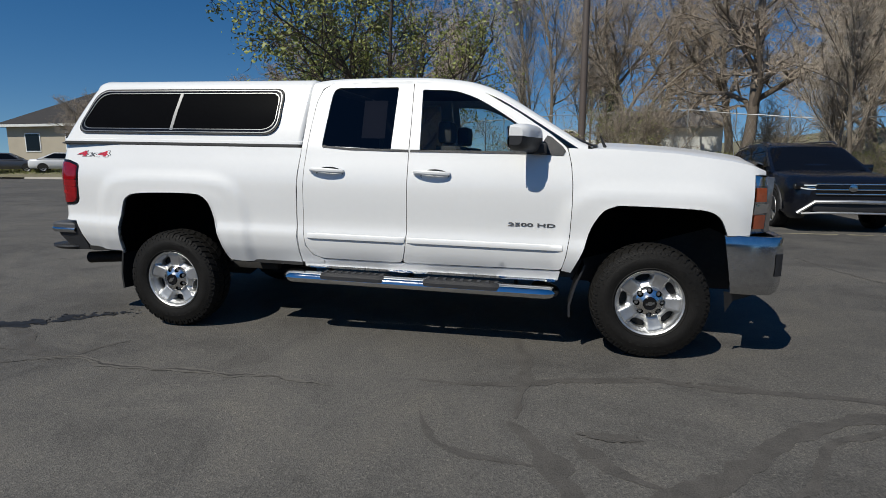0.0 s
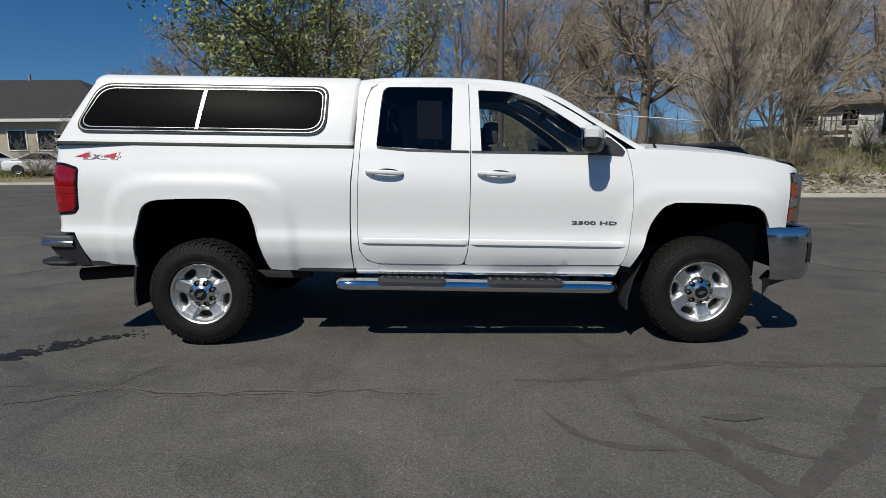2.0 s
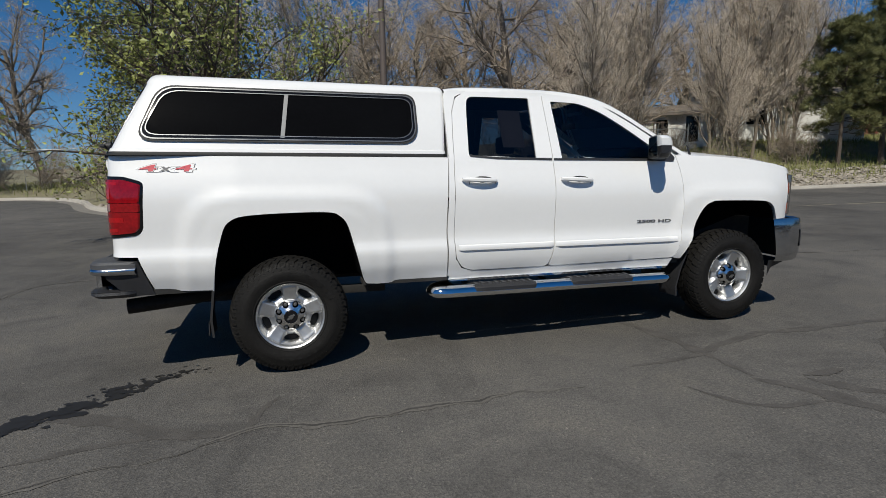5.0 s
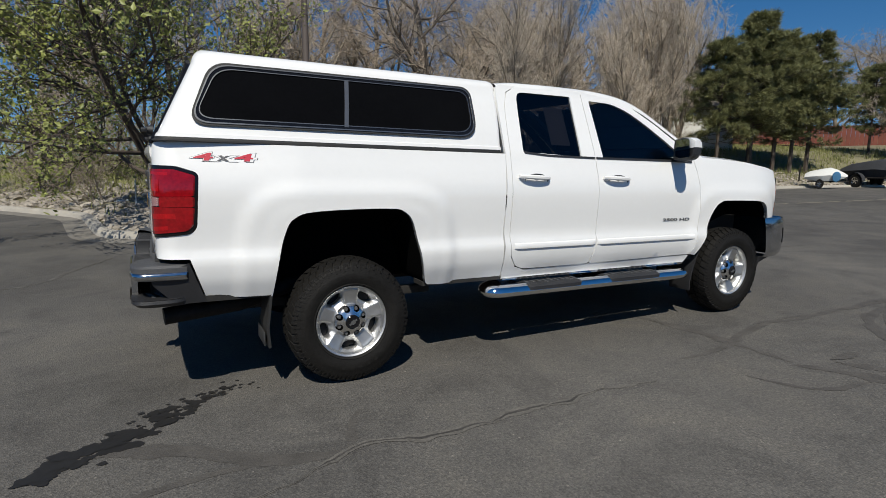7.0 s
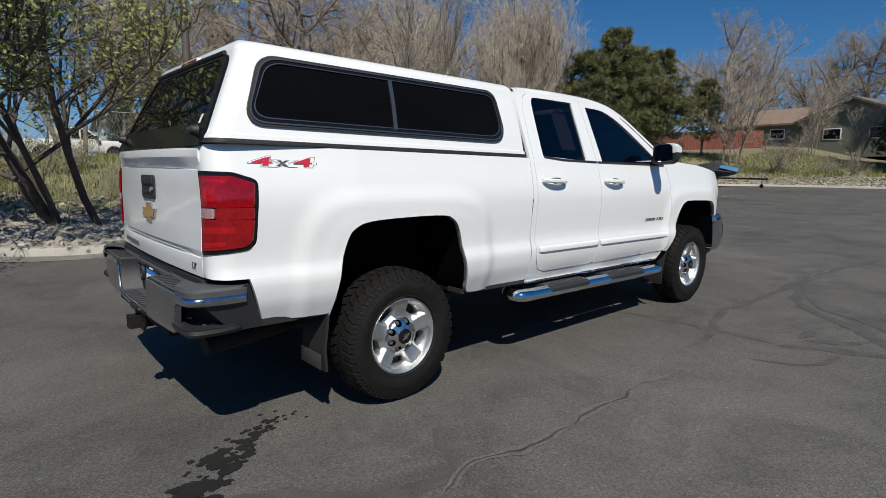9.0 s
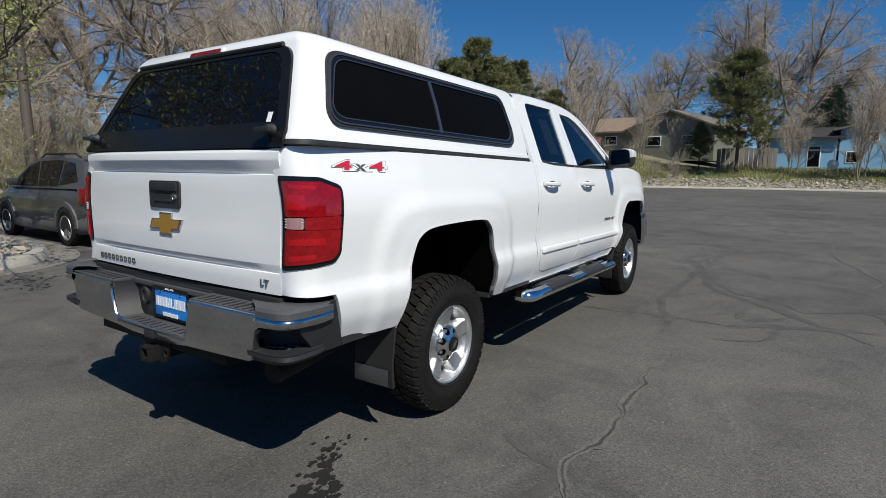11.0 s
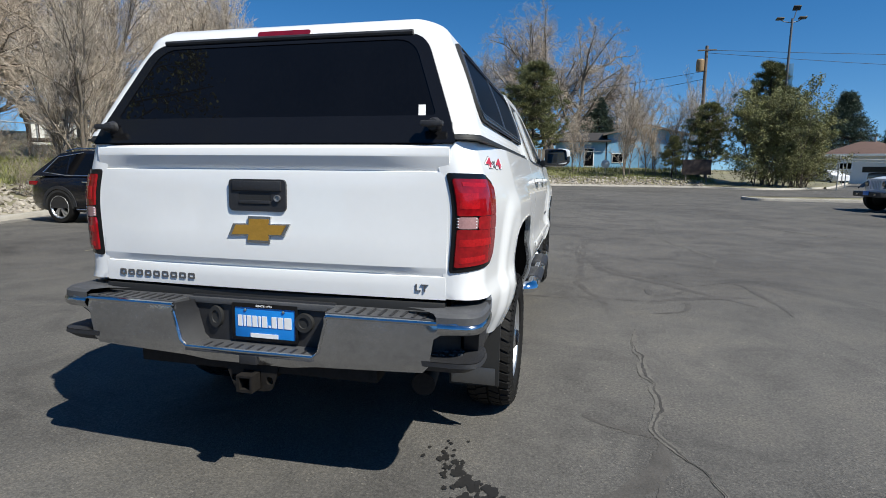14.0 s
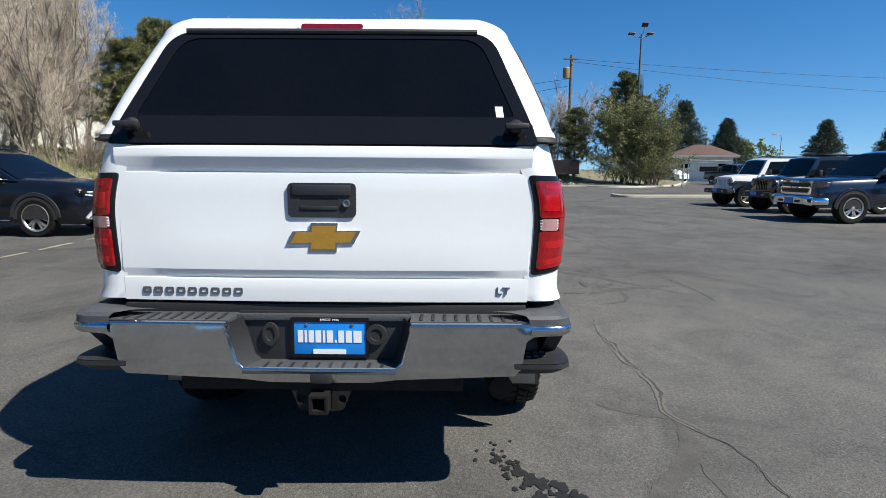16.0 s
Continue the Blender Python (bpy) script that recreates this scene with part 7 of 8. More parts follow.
def wheel(x, sign, name):
    w = part(name, tyre_mesh(), M_TYRE, truck, "all-terrain tyre on a polished alloy wheel", 40)
    tread(w)
    # outline of the slots: one between each pair of spokes
    slots = []
    for k in range(5):
        a0 = math.tau * k / 5 + radians(90 + 36)
        pts = []
        for r, d in ((0.150, -0.17), (0.166, -0.285), (0.187, -0.305), (0.201, -0.25), (0.2045, 0.0), (0.201, 0.25), (0.187, 0.305), (0.166, 0.285), (0.150, 0.17), (0.147, 0.0)):
            pts.append((r * math.cos(a0 + d), r * math.sin(a0 + d)))
        slots.append(rounded(pts, 0.008, 2))
    disc = [(0.222 * math.cos(math.tau * k / 60), 0.222 * math.sin(math.tau * k / 60)) for k in range(60)]

    def at(u, v):
        r, th = math.hypot(u, v), math.atan2(v, u)
        y = rim_face(r, th)
        turn = (th - radians(90) + math.pi / 5) % (math.tau / 5) - math.pi / 5
        d = abs(r * math.sin(turn))
        half = 0.040 + 0.11 * (r - 0.12)
        y += 0.020 * smoothstep(0.112, 0.128, r) * smoothstep(0.222, 0.212, r) * smoothstep(half + 0.007, half - 0.003, d)
        y -= 0.010 * smoothstep(0.12, 0.15, r) * smoothstep(0.215, 0.200, r) * smoothstep(half + 0.006, half + 0.016, d)
        return Vector((u, sign * y, v))

    rim_ob = part("rim", sheet(disc, at, 0.0085, 0.06, slots + [[(0.108 * math.cos(math.tau * k / 40), 0.108 * math.sin(math.tau * k / 40)) for k in range(40)]], Vector((0, -sign * 0.05, 0))), M_ALLOY, w, "polished five-spoke alloy rim", 60)
    bm = lathe(bmesh.new(), [(0.216, sign * 0.060), (0.220, sign * 0.090), (0.226, sign * 0.104), (0.236, sign * 0.110), (0.241, sign * 0.106), (0.239, sign * 0.085), (0.228, sign * 0.03), (0.222, sign * -0.08)], 72)
    part("rim_flange", bm, M_ALLOY, rim_ob)
    bm = bmesh.new()
    lathe(bm, [(0.0, sign * 0.0), (0.226, sign * 0.0)], 40)
    part("brake_disc", bm, M_UNDER, rim_ob)
    # hub dome with eight nut wells and the cap
    wells = []
    for k in range(8):
        a = math.tau * (k + 0.5) / 8
        wells.append([(0.088 * math.cos(a) + 0.0215 * math.cos(b), 0.088 * math.sin(a) + 0.0215 * math.sin(b)) for b in [math.tau * q / 10 for q in range(10)]])
    outer = [(0.115 * math.cos(math.tau * k / 48), 0.115 * math.sin(math.tau * k / 48)) for k in range(48)]
    dome = sheet(outer, lambda u, v: Vector((u, sign * lerp_curve([(0.0, 0.122), (0.045, 0.120), (0.055, 0.112), (0.09, 0.098), (0.105, 0.086), (0.115, 0.058)], math.hypot(u, v)), v)), 0.010, 0.0, wells)
    # near-black disc paints the shade seen through the nut wells
    bm = lathe(bmesh.new(), [(0.0, sign * 0.052), (0.112, sign * 0.052)], 24)
    part("hub_back", bm, M_SHADEBLACK, w)
    hub = part("hub_cover", dome, M_HUB, w)
    for k in range(8):
        a = math.tau * (k + 0.5) / 8
        bm = lathe(bmesh.new(), [(0.0, sign * 0.092), (0.010, sign * 0.092), (0.0135, sign * 0.086), (0.0135, sign * 0.045)], 6)
        bmesh.ops.translate(bm, verts=bm.verts, vec=(0.087 * math.cos(a), 0, 0.087 * math.sin(a)))
        part("wheel_nut", bm, M_NUT, hub)
    bm = lathe(bmesh.new(), [(0.0, sign * 0.127), (0.040, sign * 0.126), (0.043, sign * 0.127), (0.047, sign * 0.124), (0.049, sign * 0.110)], 32)
    cap = part("centre_cap", bm, M_GLOSSBLACK, hub)
    bm = boxes((-0.030, 0.030, sign * 0.126, sign * 0.1305, -0.007, 0.007), (-0.012, 0.012, sign * 0.126, sign * 0.1308, -0.014, 0.014))
    bmesh.ops.rotate(bm, verts=bm.verts, matrix=Matrix.Rotation(radians(-35), 3, "Y"))
    part("cap_emblem", bm, M_DULLCHROME, w)
    w.matrix_basis = pose(x, sign * 0.874, HUB + 0.0201 * x, 0, 0 if x < 1 else 20, 0) @ Matrix.Diagonal((0.952, 1.0, 0.952, 1.0))
    return w


for x in (0.0, WB):
    for sign in (-1, 1):
        wheel(x, sign, "rear_wheel" if x < 1 else "front_wheel")

# ---- side steps ----
for sign in (-1, 1):
    bm = bmesh.new()
    path = smooth_line([(1.16, 0.80), (1.07, 0.86), (1.030, 0.92), (1.045, 0.968), (1.10, 0.985), (1.25, 0.985), (2.0, 0.985), (2.80, 0.985), (2.93, 0.985), (2.985, 0.968), (3.00, 0.92), (2.97, 0.86), (2.90, 0.80)], 3)
    secs = []
    for i, (x, y) in enumerate(path):
        a, b = Vector(path[max(0, i - 1)]), Vector(path[min(len(path) - 1, i + 1)])
        d = (b - a).normalized()
        nrm = Vector((d.y, -d.x)) if sign < 0 else Vector((d.y, -d.x))
        ring = []
        for k in range(14):
            t = k * math.tau / 14
            o, h = 0.066 * math.cos(t), 0.047 * math.sin(t)
            ring.append((x + nrm.x * -o, sign * (y + nrm.y * -o), 0.493 + h))
        secs.append(ring)
    step = part("side_step", loft(bm, secs, True, True), M_CHROME, truck, "chrome side step bar")
    for x0, x1 in ((1.27, 1.83), (2.06, 2.68)):
        bm = bmesh.new()
        secs = []
        for k in range(13):
            t = k / 12
            x = x0 + (x1 - x0) * t
            e = smoothstep(0, 0.10, t) * smoothstep(1.0, 0.90, t)
            y0, y1 = 0.985 - 0.066, 0.985 + 0.030 + 0.033 * e
            secs.append([(x, sign * y0, 0.520), (x, sign * y0, 0.527 + 0.012 * e), (x, sign * (y1 - 0.02), 0.527 + 0.013 * e), (x, sign * (y1 + 0.006), 0.515 + 0.006 * e), (x, sign * (y1 + 0.008), 0.510 - 0.014 * e)])
        pad = part("step_pad", loft(bm, secs), M_BLACK, step, "black rubber tread pad")
        for k in range(9):
            x = x0 + 0.06 + (x1 - x0 - 0.12) * k / 8
            part("pad_rib", boxes((x - 0.012, x + 0.012, sign * 0.94, sign * 1.00, 0.538, 0.545), bevel=0.002), M_GREYPLASTIC, pad)
    for x in (1.30, 1.95, 2.75):
        bm = tube(bmesh.new(), [(x, sign * 0.96, 0.485), (x, sign * 0.80, 0.52), (x, sign * 0.62, 0.62)], 0.022, 8)
        part("step_bracket", bm, M_BLACK, step)

# ---- mud flaps, underbody, exhaust ----
for sign in (-1, 1):
    bm = bmesh.new()
    loft(bm, [[(-0.475 - d, sign * 0.70, z) for z, d in ((0.80, 0), (0.60, 0.01), (0.40, 0.03), (0.27, 0.02))], [(-0.475 - d, sign * 0.955, z) for z, d in ((0.80, 0), (0.60, 0.012), (0.40, 0.035), (0.28, 0.025))], [(-0.460 - d, sign * 0.955, z) for z, d in ((0.80, 0), (0.60, 0.012), (0.40, 0.035), (0.28, 0.025))]])
    flap = part("mud_flap", bm, M_SEAL, truck, "black rubber mud flap")
    bm = boxes((-0.522, -0.516, sign * 0.715, sign * 0.938, 0.290, 0.378), bevel=0.004)
    part("flap_plate", bm, M_DARKALLOY, flap)
    bm = bmesh.new()
    loft(bm, [[(3.16 - d, sign * 0.74, z) for z, d in ((0.70, -0.06), (0.55, 0), (0.40, 0.03), (0.31, 0.02))], [(3.16 - d, sign * 0.96, z) for z, d in ((0.70, -0.06), (0.55, 0), (0.40, 0.035), (0.32, 0.03))], [(3.175 - d, sign * 0.96, z) for z, d in ((0.70, -0.06), (0.55, 0), (0.40, 0.035), (0.32, 0.03))]])
    part("mud_flap", bm, M_BLACK, truck, "black rubber mud flap")
    part("frame_rail", boxes((-1.05, 4.2, sign * 0.36, sign * 0.46, 0.56, 0.72), bevel=0.01), M_UNDER, truck)
    part("spring", boxes((-0.62, 0.72, sign * 0.53, sign * 0.60, 0.44, 0.50), bevel=0.01), M_UNDER, truck)
    part("inner_flank", boxes((0.50, 1.12, sign * 0.80, sign * 0.94, 0.57, 0.60)), M_UNDER, truck)
    part("bed_flank", boxes((-0.95, -0.48, sign * 0.80, sign * 0.92, 0.585, 0.62)), M_UNDER, truck)
part("floor_pan", boxes((0.52, 3.15, -0.93, 0.93, 0.60, 0.66)), M_UNDER, truck)
part("bed_floor", boxes((-1.02, 1.10, -0.54, 0.54, 0.72, 0.78)), M_UNDER, truck)
part("engine_bay", boxes((3.15, 4.28, -0.54, 0.54, 0.50, 1.38)), M_UNDER, truck)
part("bed_lining", boxes((-1.02, 1.13, -0.54, 0.54, 0.80, 1.44)), M_UNDER, truck)
bm = tube(bmesh.new(), [(0, -0.85, HUB), (0, -0.12, HUB), (0, 0.12, HUB), (0, 0.85, HUB)], [0.05, 0.06, 0.06, 0.05], 12)
tube(bm, [(-0.17, 0, HUB), (-0.08, 0, HUB), (0.1, 0, HUB), (0.22, 0, HUB)], [0.05, 0.15, 0.15, 0.05], 16)
part("rear_axle", bm, M_UNDER, truck)
bm = tube(bmesh.new(), [(WB, -0.85, HUB + 0.06), (WB, 0.85, HUB + 0.06)], 0.05, 10)
part("front_axle", bm, M_UNDER, truck)
bm = tube(bmesh.new(), [(1.4, -0.30, 0.55), (0.4, -0.50, 0.60), (-0.3, -0.62, 0.58), (-0.62, -0.66, 0.50), (-1.04, -0.71, 0.470)], 0.050, 14)
part("exhaust_pipe", bm, M_RUST, truck)
part("spare_wheel", lathe(bmesh.new(), [(0.12, 0.52), (0.36, 0.50), (0.40, 0.56), (0.36, 0.66), (0.12, 0.66)], 32, "z"), M_UNDER, truck).location = (-0.62, 0, 0)

# ---- cab interior ----
def seat(x, y, w, back_z):
    bm = bmesh.new()
    box(bm, x - 0.05, x + 0.48, y - w / 2, y + w / 2, 0.86, 1.02, 0.05)
    s = part("seat_cushion", bm, M_SEAT, truck)
    bm = bmesh.new()
    secs = []
    for z, dx, d, k in ((0.96, 0.02, 0.12, 1.0), (1.15, -0.03, 0.13, 1.0), (1.35, -0.08, 0.12, 0.96), (back_z, -0.13, 0.09, 0.82)):
        secs.append([(x + dx + a * d, y + b * w / 2 * k, z) for a, b in ((-1, -0.9), (-0.6, -1), (0.7, -1), (1, -0.8), (0.75, 0), (1, 0.8), (0.7, 1), (-0.6, 1), (-1, 0.9))])
    part("seat_back", loft(bm, secs, True, True), M_SEAT, s)
    part("headrest", boxes((x - 0.22, x - 0.11, y - 0.13, y + 0.13, back_z + 0.02, back_z + 0.19), bevel=0.035), M_SEAT, s)
    return s


for y in (-0.42, 0.42):
    seat(2.30, y, 0.52, 1.50)
seat(1.50, 0.0, 1.35, 1.44)
part("blue_cover", boxes((2.43, 2.72, 0.25, 0.60, 1.02, 1.20), bevel=0.05), M_BLUECLOTH, truck, "blue cover lying on the seat")
bm = bmesh.new()
loft(bm, [[(3.22, y, 1.42), (3.05, y, 1.47), (2.90, y, 1.44), (2.84, y, 1.36), (2.86, y, 1.15), (2.98, y, 0.95)] for y in (-0.84, -0.4, 0, 0.4, 0.84)])
part("dashboard", bm, M_BLACK, truck)
bm = bmesh.new()
m = Matrix.Translation((2.70, 0.42, 1.32)) @ Matrix.Rotation(radians(65), 4, "Y")
ring = [m @ Vector((0.19 * math.cos(k * math.tau / 28), 0.19 * math.sin(k * math.tau / 28), 0)) for k in range(29)]
tube(bm, ring, 0.016, 8, False)
box(bm, -0.06, 0.06, -0.08, 0.08, -0.03, 0.0, 0.015, m)
box(bm, -0.02, 0.02, -0.18, 0.18, -0.02, -0.005, 0.0, m)
part("steering_wheel", bm, M_BLACK, truck)
for sign in (-1, 1):
    part("door_lining", boxes((1.25, 3.05, sign * 0.86, sign * 0.90, 0.70, 1.43)), M_BLACK, truck)
part("rear_view_mirror", boxes((2.60, 2.63, -0.12, 0.12, 1.74, 1.80), bevel=0.01), M_BLACK, truck)
part("head_lining", boxes((1.20, 2.35, -0.60, 0.60, 1.955, 1.965)), M_SEAT, truck)
part("window_sheet", sheet([(1.575, 1.54), (1.755, 1.54), (1.745, 1.82), (1.565, 1.82)], lambda u, z: side_point(u, z, -0.03, -1), 0.1, 0), M_PAPER, truck, "paper sheet behind the tinted rear window")
part("cabin_rear_lining", boxes((1.165, 1.20, -0.68, 0.68, 0.7, 1.90)), M_SEAT, truck)


# ---- parked vehicles ----
M_NAVY = material("dark_navy_paint", (0.005, 0.006, 0.010), 0.25, coat=0.55, var=0.1, spec=0.3)
M_GREYCAR = material("grey_metallic_paint", (0.085, 0.085, 0.09), 0.32, metal=0.4, coat=1.0, var=0.06)
M_GREYCLAD = material("grey_cladding", (0.085, 0.085, 0.085), 0.6, var=0.1)
M_BLACKCAR = material("black_car_paint", (0.008, 0.008, 0.009), 0.25, coat=1.0, var=0.1)
M_BLUECAR = material("midnight_blue_paint", (0.006, 0.012, 0.032), 0.25, coat=1.0, var=0.1)
M_CAN = material("canvas_cover", (0.03, 0.032, 0.036), 0.8, var=0.3)


def shell(stations, low=0.3):
    """A car body's lower shell. stations: (x, top, bottom, half width)."""
    bm = bmesh.new()
    secs = []
    for x, t, b, w in stations:
        half = [(w * 0.90, b), (w * 0.985, b + (t - b) * 0.14), (w, b + (t - b) * 0.40), (w * 0.992, b + (t - b) * 0.70), (w * 0.955, b + (t - b) * 0.90), (w * 0.88, t - 0.008), (w * 0.6, t + 0.012), (0, t + 0.022)]
        secs.append([(x, -y, z) for y, z in half] + [(x, y, z) for y, z in half[-2::-1]])
    loft(bm, secs, False, False)
    for s in (secs[0], secs[-1]):
        bm.faces.new([bm.verts.new(p) for p in s])
    return bm


def cabin(outline, w0, zb, tumble):
    """A greenhouse over a side outline of (x, z); it leans inwards going up."""
    f = lambda z: w0 - (z - zb) * tumble
    bm = bmesh.new()
    ring = densify(outline, 0.25)
    secs = []
    for k in range(9):
        v = k / 4 - 1
        secs.append([(x, f(z) * v, z + 0.03 * (1 - v * v) * (1 if z > zb + 0.1 else 0)) for x, z in ring])
    loft(bm, secs, True, True)
    return bm


def cabin_side(outline, w0, zb, tumble, sign, out=0.008, step=0.3):
    return sheet(outline, lambda x, z: Vector((x, sign * (w0 - (z - zb) * tumble + out), z)), step, 0.01, (), Vector((0, -sign * 0.01, 0)))


def cross_pane(x0, z0, x1, z1, w0, w1, out=0.012):
    """A front or rear pane, bowed across the car, between two heights."""
    bm = bmesh.new()
    n = Vector((z1 - z0, 0, x0 - x1)).normalized() * out
    if n.z < 0:
        n = -n
    rows = []
    for k in range(5):
        t = k / 4
        rows.append([(x0 + (x1 - x0) * t + n.x, (w0 + (w1 - w0) * t) * (q / 4 - 1), z0 + (z1 - z0) * t + n.z + 0.03 * (1 - (q / 4 - 1) ** 2) * t) for q in range(9)])
    return loft(bm, rows)


def car_wheel(e, x, y, r, w, rim_r, spokes, rim_mat, twin=False):
    s = 1 if y > 0 else -1
    bm = lathe(bmesh.new(), [(rim_r * 0.97, s * 0.02), (rim_r, s * w * 0.46), (rim_r * 1.08, s * w * 0.5), (r * 0.93, s * w * 0.5), (r * 0.99, s * w * 0.40), (r, s * w * 0.2), (r, -s * w * 0.35), (r * 0.93, -s * w * 0.5), (rim_r, -s * w * 0.5)], 36)
    t = part("wheel", bm, M_TYRE, e)
    bm = lathe(bmesh.new(), [(0.0, s * 0.02), (rim_r * 0.97, s * 0.02)], 28)
    part("brake", bm, M_BLACK, t)
    bm = lathe(bmesh.new(), [(rim_r * 0.86, s * w * 0.36), (rim_r * 0.92, s * w * 0.48), (rim_r, s * w * 0.51), (rim_r * 1.02, s * w * 0.46)], 36)
    lathe(bm, [(0.0, s * w * 0.46), (rim_r * 0.18, s * w * 0.45), (rim_r * 0.22, s * w * 0.36)], 16)
    for k in range(spokes):
        for d in ((-0.09, 0.09) if twin else (0.0,)):
            a = math.tau * k / spokes + 0.3
            b = a + d
            u, v = Vector((math.cos(a), 0, math.sin(a))), Vector((math.cos(b + d), 0, math.sin(b + d)))
            side = Vector((-math.sin(a), 0, math.cos(a)))
            wd0, wd1 = rim_r * (0.10 if twin else 0.13), rim_r * (0.07 if twin else 0.11)
            p0, p1 = u * rim_r * 0.15, v * rim_r * 0.9
            y0, y1 = s * w * 0.44, s * w * 0.42
            f = [bm.verts.new(p) for p in ((p0 - side * wd0) + Vector((0, y0, 0)), (p0 + side * wd0) + Vector((0, y0, 0)), (p1 + side * wd1) + Vector((0, y1, 0)), (p1 - side * wd1) + Vector((0, y1, 0)))]
            g = [bm.verts.new(q.co - Vector((0, s * 0.05, 0))) for q in f]
            bm.faces.new(f)
            for q in range(4):
                bm.faces.new((f[q], f[(q + 1) % 4], g[(q + 1) % 4], g[q]))
    part("rim", bm, rim_mat, t)
    t.location = (x, y, r)
    return t


def arches(e, xs, y, r, mat, ring=0.07):
    for x in xs:
        for s in (-1, 1):
            bm = bmesh.new()
            n = 17
            rows = []
            for rr, yy in ((r + 0.03, y - 0.15), (r + 0.03, y + 0.008), (r + 0.03 + ring, y + 0.010), (r + 0.035 + ring, y - 0.02)):
                rows.append([(x + rr * math.cos(math.pi * k / (n - 1)), s * yy, r + rr * math.sin(math.pi * k / (n - 1)) * 0.98) for k in range(n)])
            loft(bm, rows)
            part("arch_trim", bm, mat, e)
            # dark half disc on the uncut body stands for the shaded arch opening
            bm = bmesh.new()
            bm.faces.new([bm.verts.new((x + (r + 0.035) * math.cos(math.pi * k / 16), s * (y + 0.004), r * 0.9 + (r + 0.035) * math.sin(math.pi * k / 16))) for k in range(17)])
            part("arch_gap", bm, M_UNDER, e)


# dark SUV nose to the truck; it faces -y
suv = thing("suv", "dark navy midsize SUV with chrome grille bars, parked nose out", "car", (8.30, 9.02, 0), -90)
body = part("body", shell([(2.46, 0.80, 0.42, 0.70), (2.40, 0.92, 0.26, 0.84), (2.25, 1.02, 0.24, 0.93), (1.9, 1.07, 0.25, 0.975), (1.2, 1.12, 0.25, 0.985), (0.6, 1.13, 0.25, 0.985), (-1.0, 1.14, 0.26, 0.985), (-1.9, 1.12, 0.28, 0.975), (-2.25, 1.06, 0.32, 0.93), (-2.44, 0.95, 0.36, 0.82)]), M_NAVY, suv, smooth=50)
ROOF = [(1.18, 1.08), (0.25, 1.60), (-0.2, 1.685), (-0.9, 1.70), (-1.6, 1.62), (-2.28, 1.10)]
part("cabin", cabin(ROOF, 0.93, 1.10, 0.36), M_NAVY, suv, smooth=40)
for s in (-1, 1):
    part("side_glass", cabin_side([(0.98, 1.13), (0.22, 1.545), (-0.2, 1.615), (-0.30, 1.13)], 0.93, 1.10, 0.36, s), M_TINTED, suv)
    part("side_glass", cabin_side([(-0.36, 1.13), (-0.26, 1.615), (-0.9, 1.63), (-1.25, 1.60), (-1.25, 1.14)], 0.93, 1.10, 0.36, s), M_TINTED, suv)
    part("side_glass", cabin_side([(-1.31, 1.15), (-1.31, 1.585), (-1.6, 1.52), (-1.90, 1.20)], 0.93, 1.10, 0.36, s), M_TINTED, suv)
    part("window_trim", tube(bmesh.new(), [(1.0, s * 0.93, 1.115), (-1.3, s * 0.93, 1.12), (-1.95, s * 0.91, 1.19), (-1.6, s * 0.785, 1.545), (-0.9, s * 0.755, 1.648)], 0.010, 6), M_CHROME, suv)
    part("sill_trim", tube(bmesh.new(), [(1.0, s * 0.975, 0.33), (-1.0, s * 0.975, 0.33)], 0.014, 6), M_CHROME, suv)
    part("roof_rail", tube(bmesh.new(), [(0.2, s * 0.66, 1.66), (0.0, s * 0.66, 1.73), (-1.2, s * 0.66, 1.74), (-1.5, s * 0.66, 1.68)], 0.016, 6), M_DULLCHROME, suv)
    part("door_mirror", boxes((0.62, 0.80, s * 0.93, s * 1.12, 1.10, 1.25), bevel=0.04), M_NAVY, suv)
    part("headlight", boxes((2.16, 2.41, s * 0.55, s * 0.90, 0.80, 0.91), bevel=0.03), M_GLOSSBLACK, suv)
    part("light_strip", boxes((2.40, 2.448, s * 0.57, s * 0.78, 0.864, 0.888), bevel=0.004), M_DECALWHITE, suv)
    part("lamp_lens", boxes((2.40, 2.440, s * 0.60, s * 0.74, 0.815, 0.852), bevel=0.008), M_CHROME, suv)
    part("light_strip", tube(bmesh.new(), [(2.448, s * 0.57, 0.800), (2.442, s * 0.72, 0.804), (2.405, s * 0.82, 0.825), (2.34, s * 0.90, 0.88)], 0.013, 6), M_DECALWHITE, suv)
    part("tail_light", boxes((-2.40, -2.15, s * 0.62, s * 0.92, 0.88, 0.98), bevel=0.02), M_RED, suv)
    for x in (1.5, -1.48):
        car_wheel(suv, x, s * 0.87, 0.375, 0.24, 0.265, 5, M_ALLOY, True)
    for x in (0.35, -0.65):
        part("door_handle", boxes((x - 0.12, x + 0.12, s * 0.975, s * 1.0, 0.96, 0.985), bevel=0.008), M_CHROME, suv)
arches(suv, (1.5, -1.48), 0.985, 0.39, M_BLACK)
part("windscreen", cross_pane(1.12, 1.12, 0.30, 1.585, 0.84, 0.70), M_TINTED, suv)
part("rear_glass", cross_pane(-2.22, 1.16, -1.70, 1.58, 0.80, 0.68), M_TINTED, suv)
part("grille", boxes((2.36, 2.475, -0.58, 0.58, 0.68, 0.93), bevel=0.03), M_GLOSSBLACK, suv)
for z in (0.90, 0.80, 0.72):
    part("grille_bar", boxes((2.44, 2.49, -0.60, 0.60, z - 0.012, z + 0.012), bevel=0.006), M_CHROME, suv)
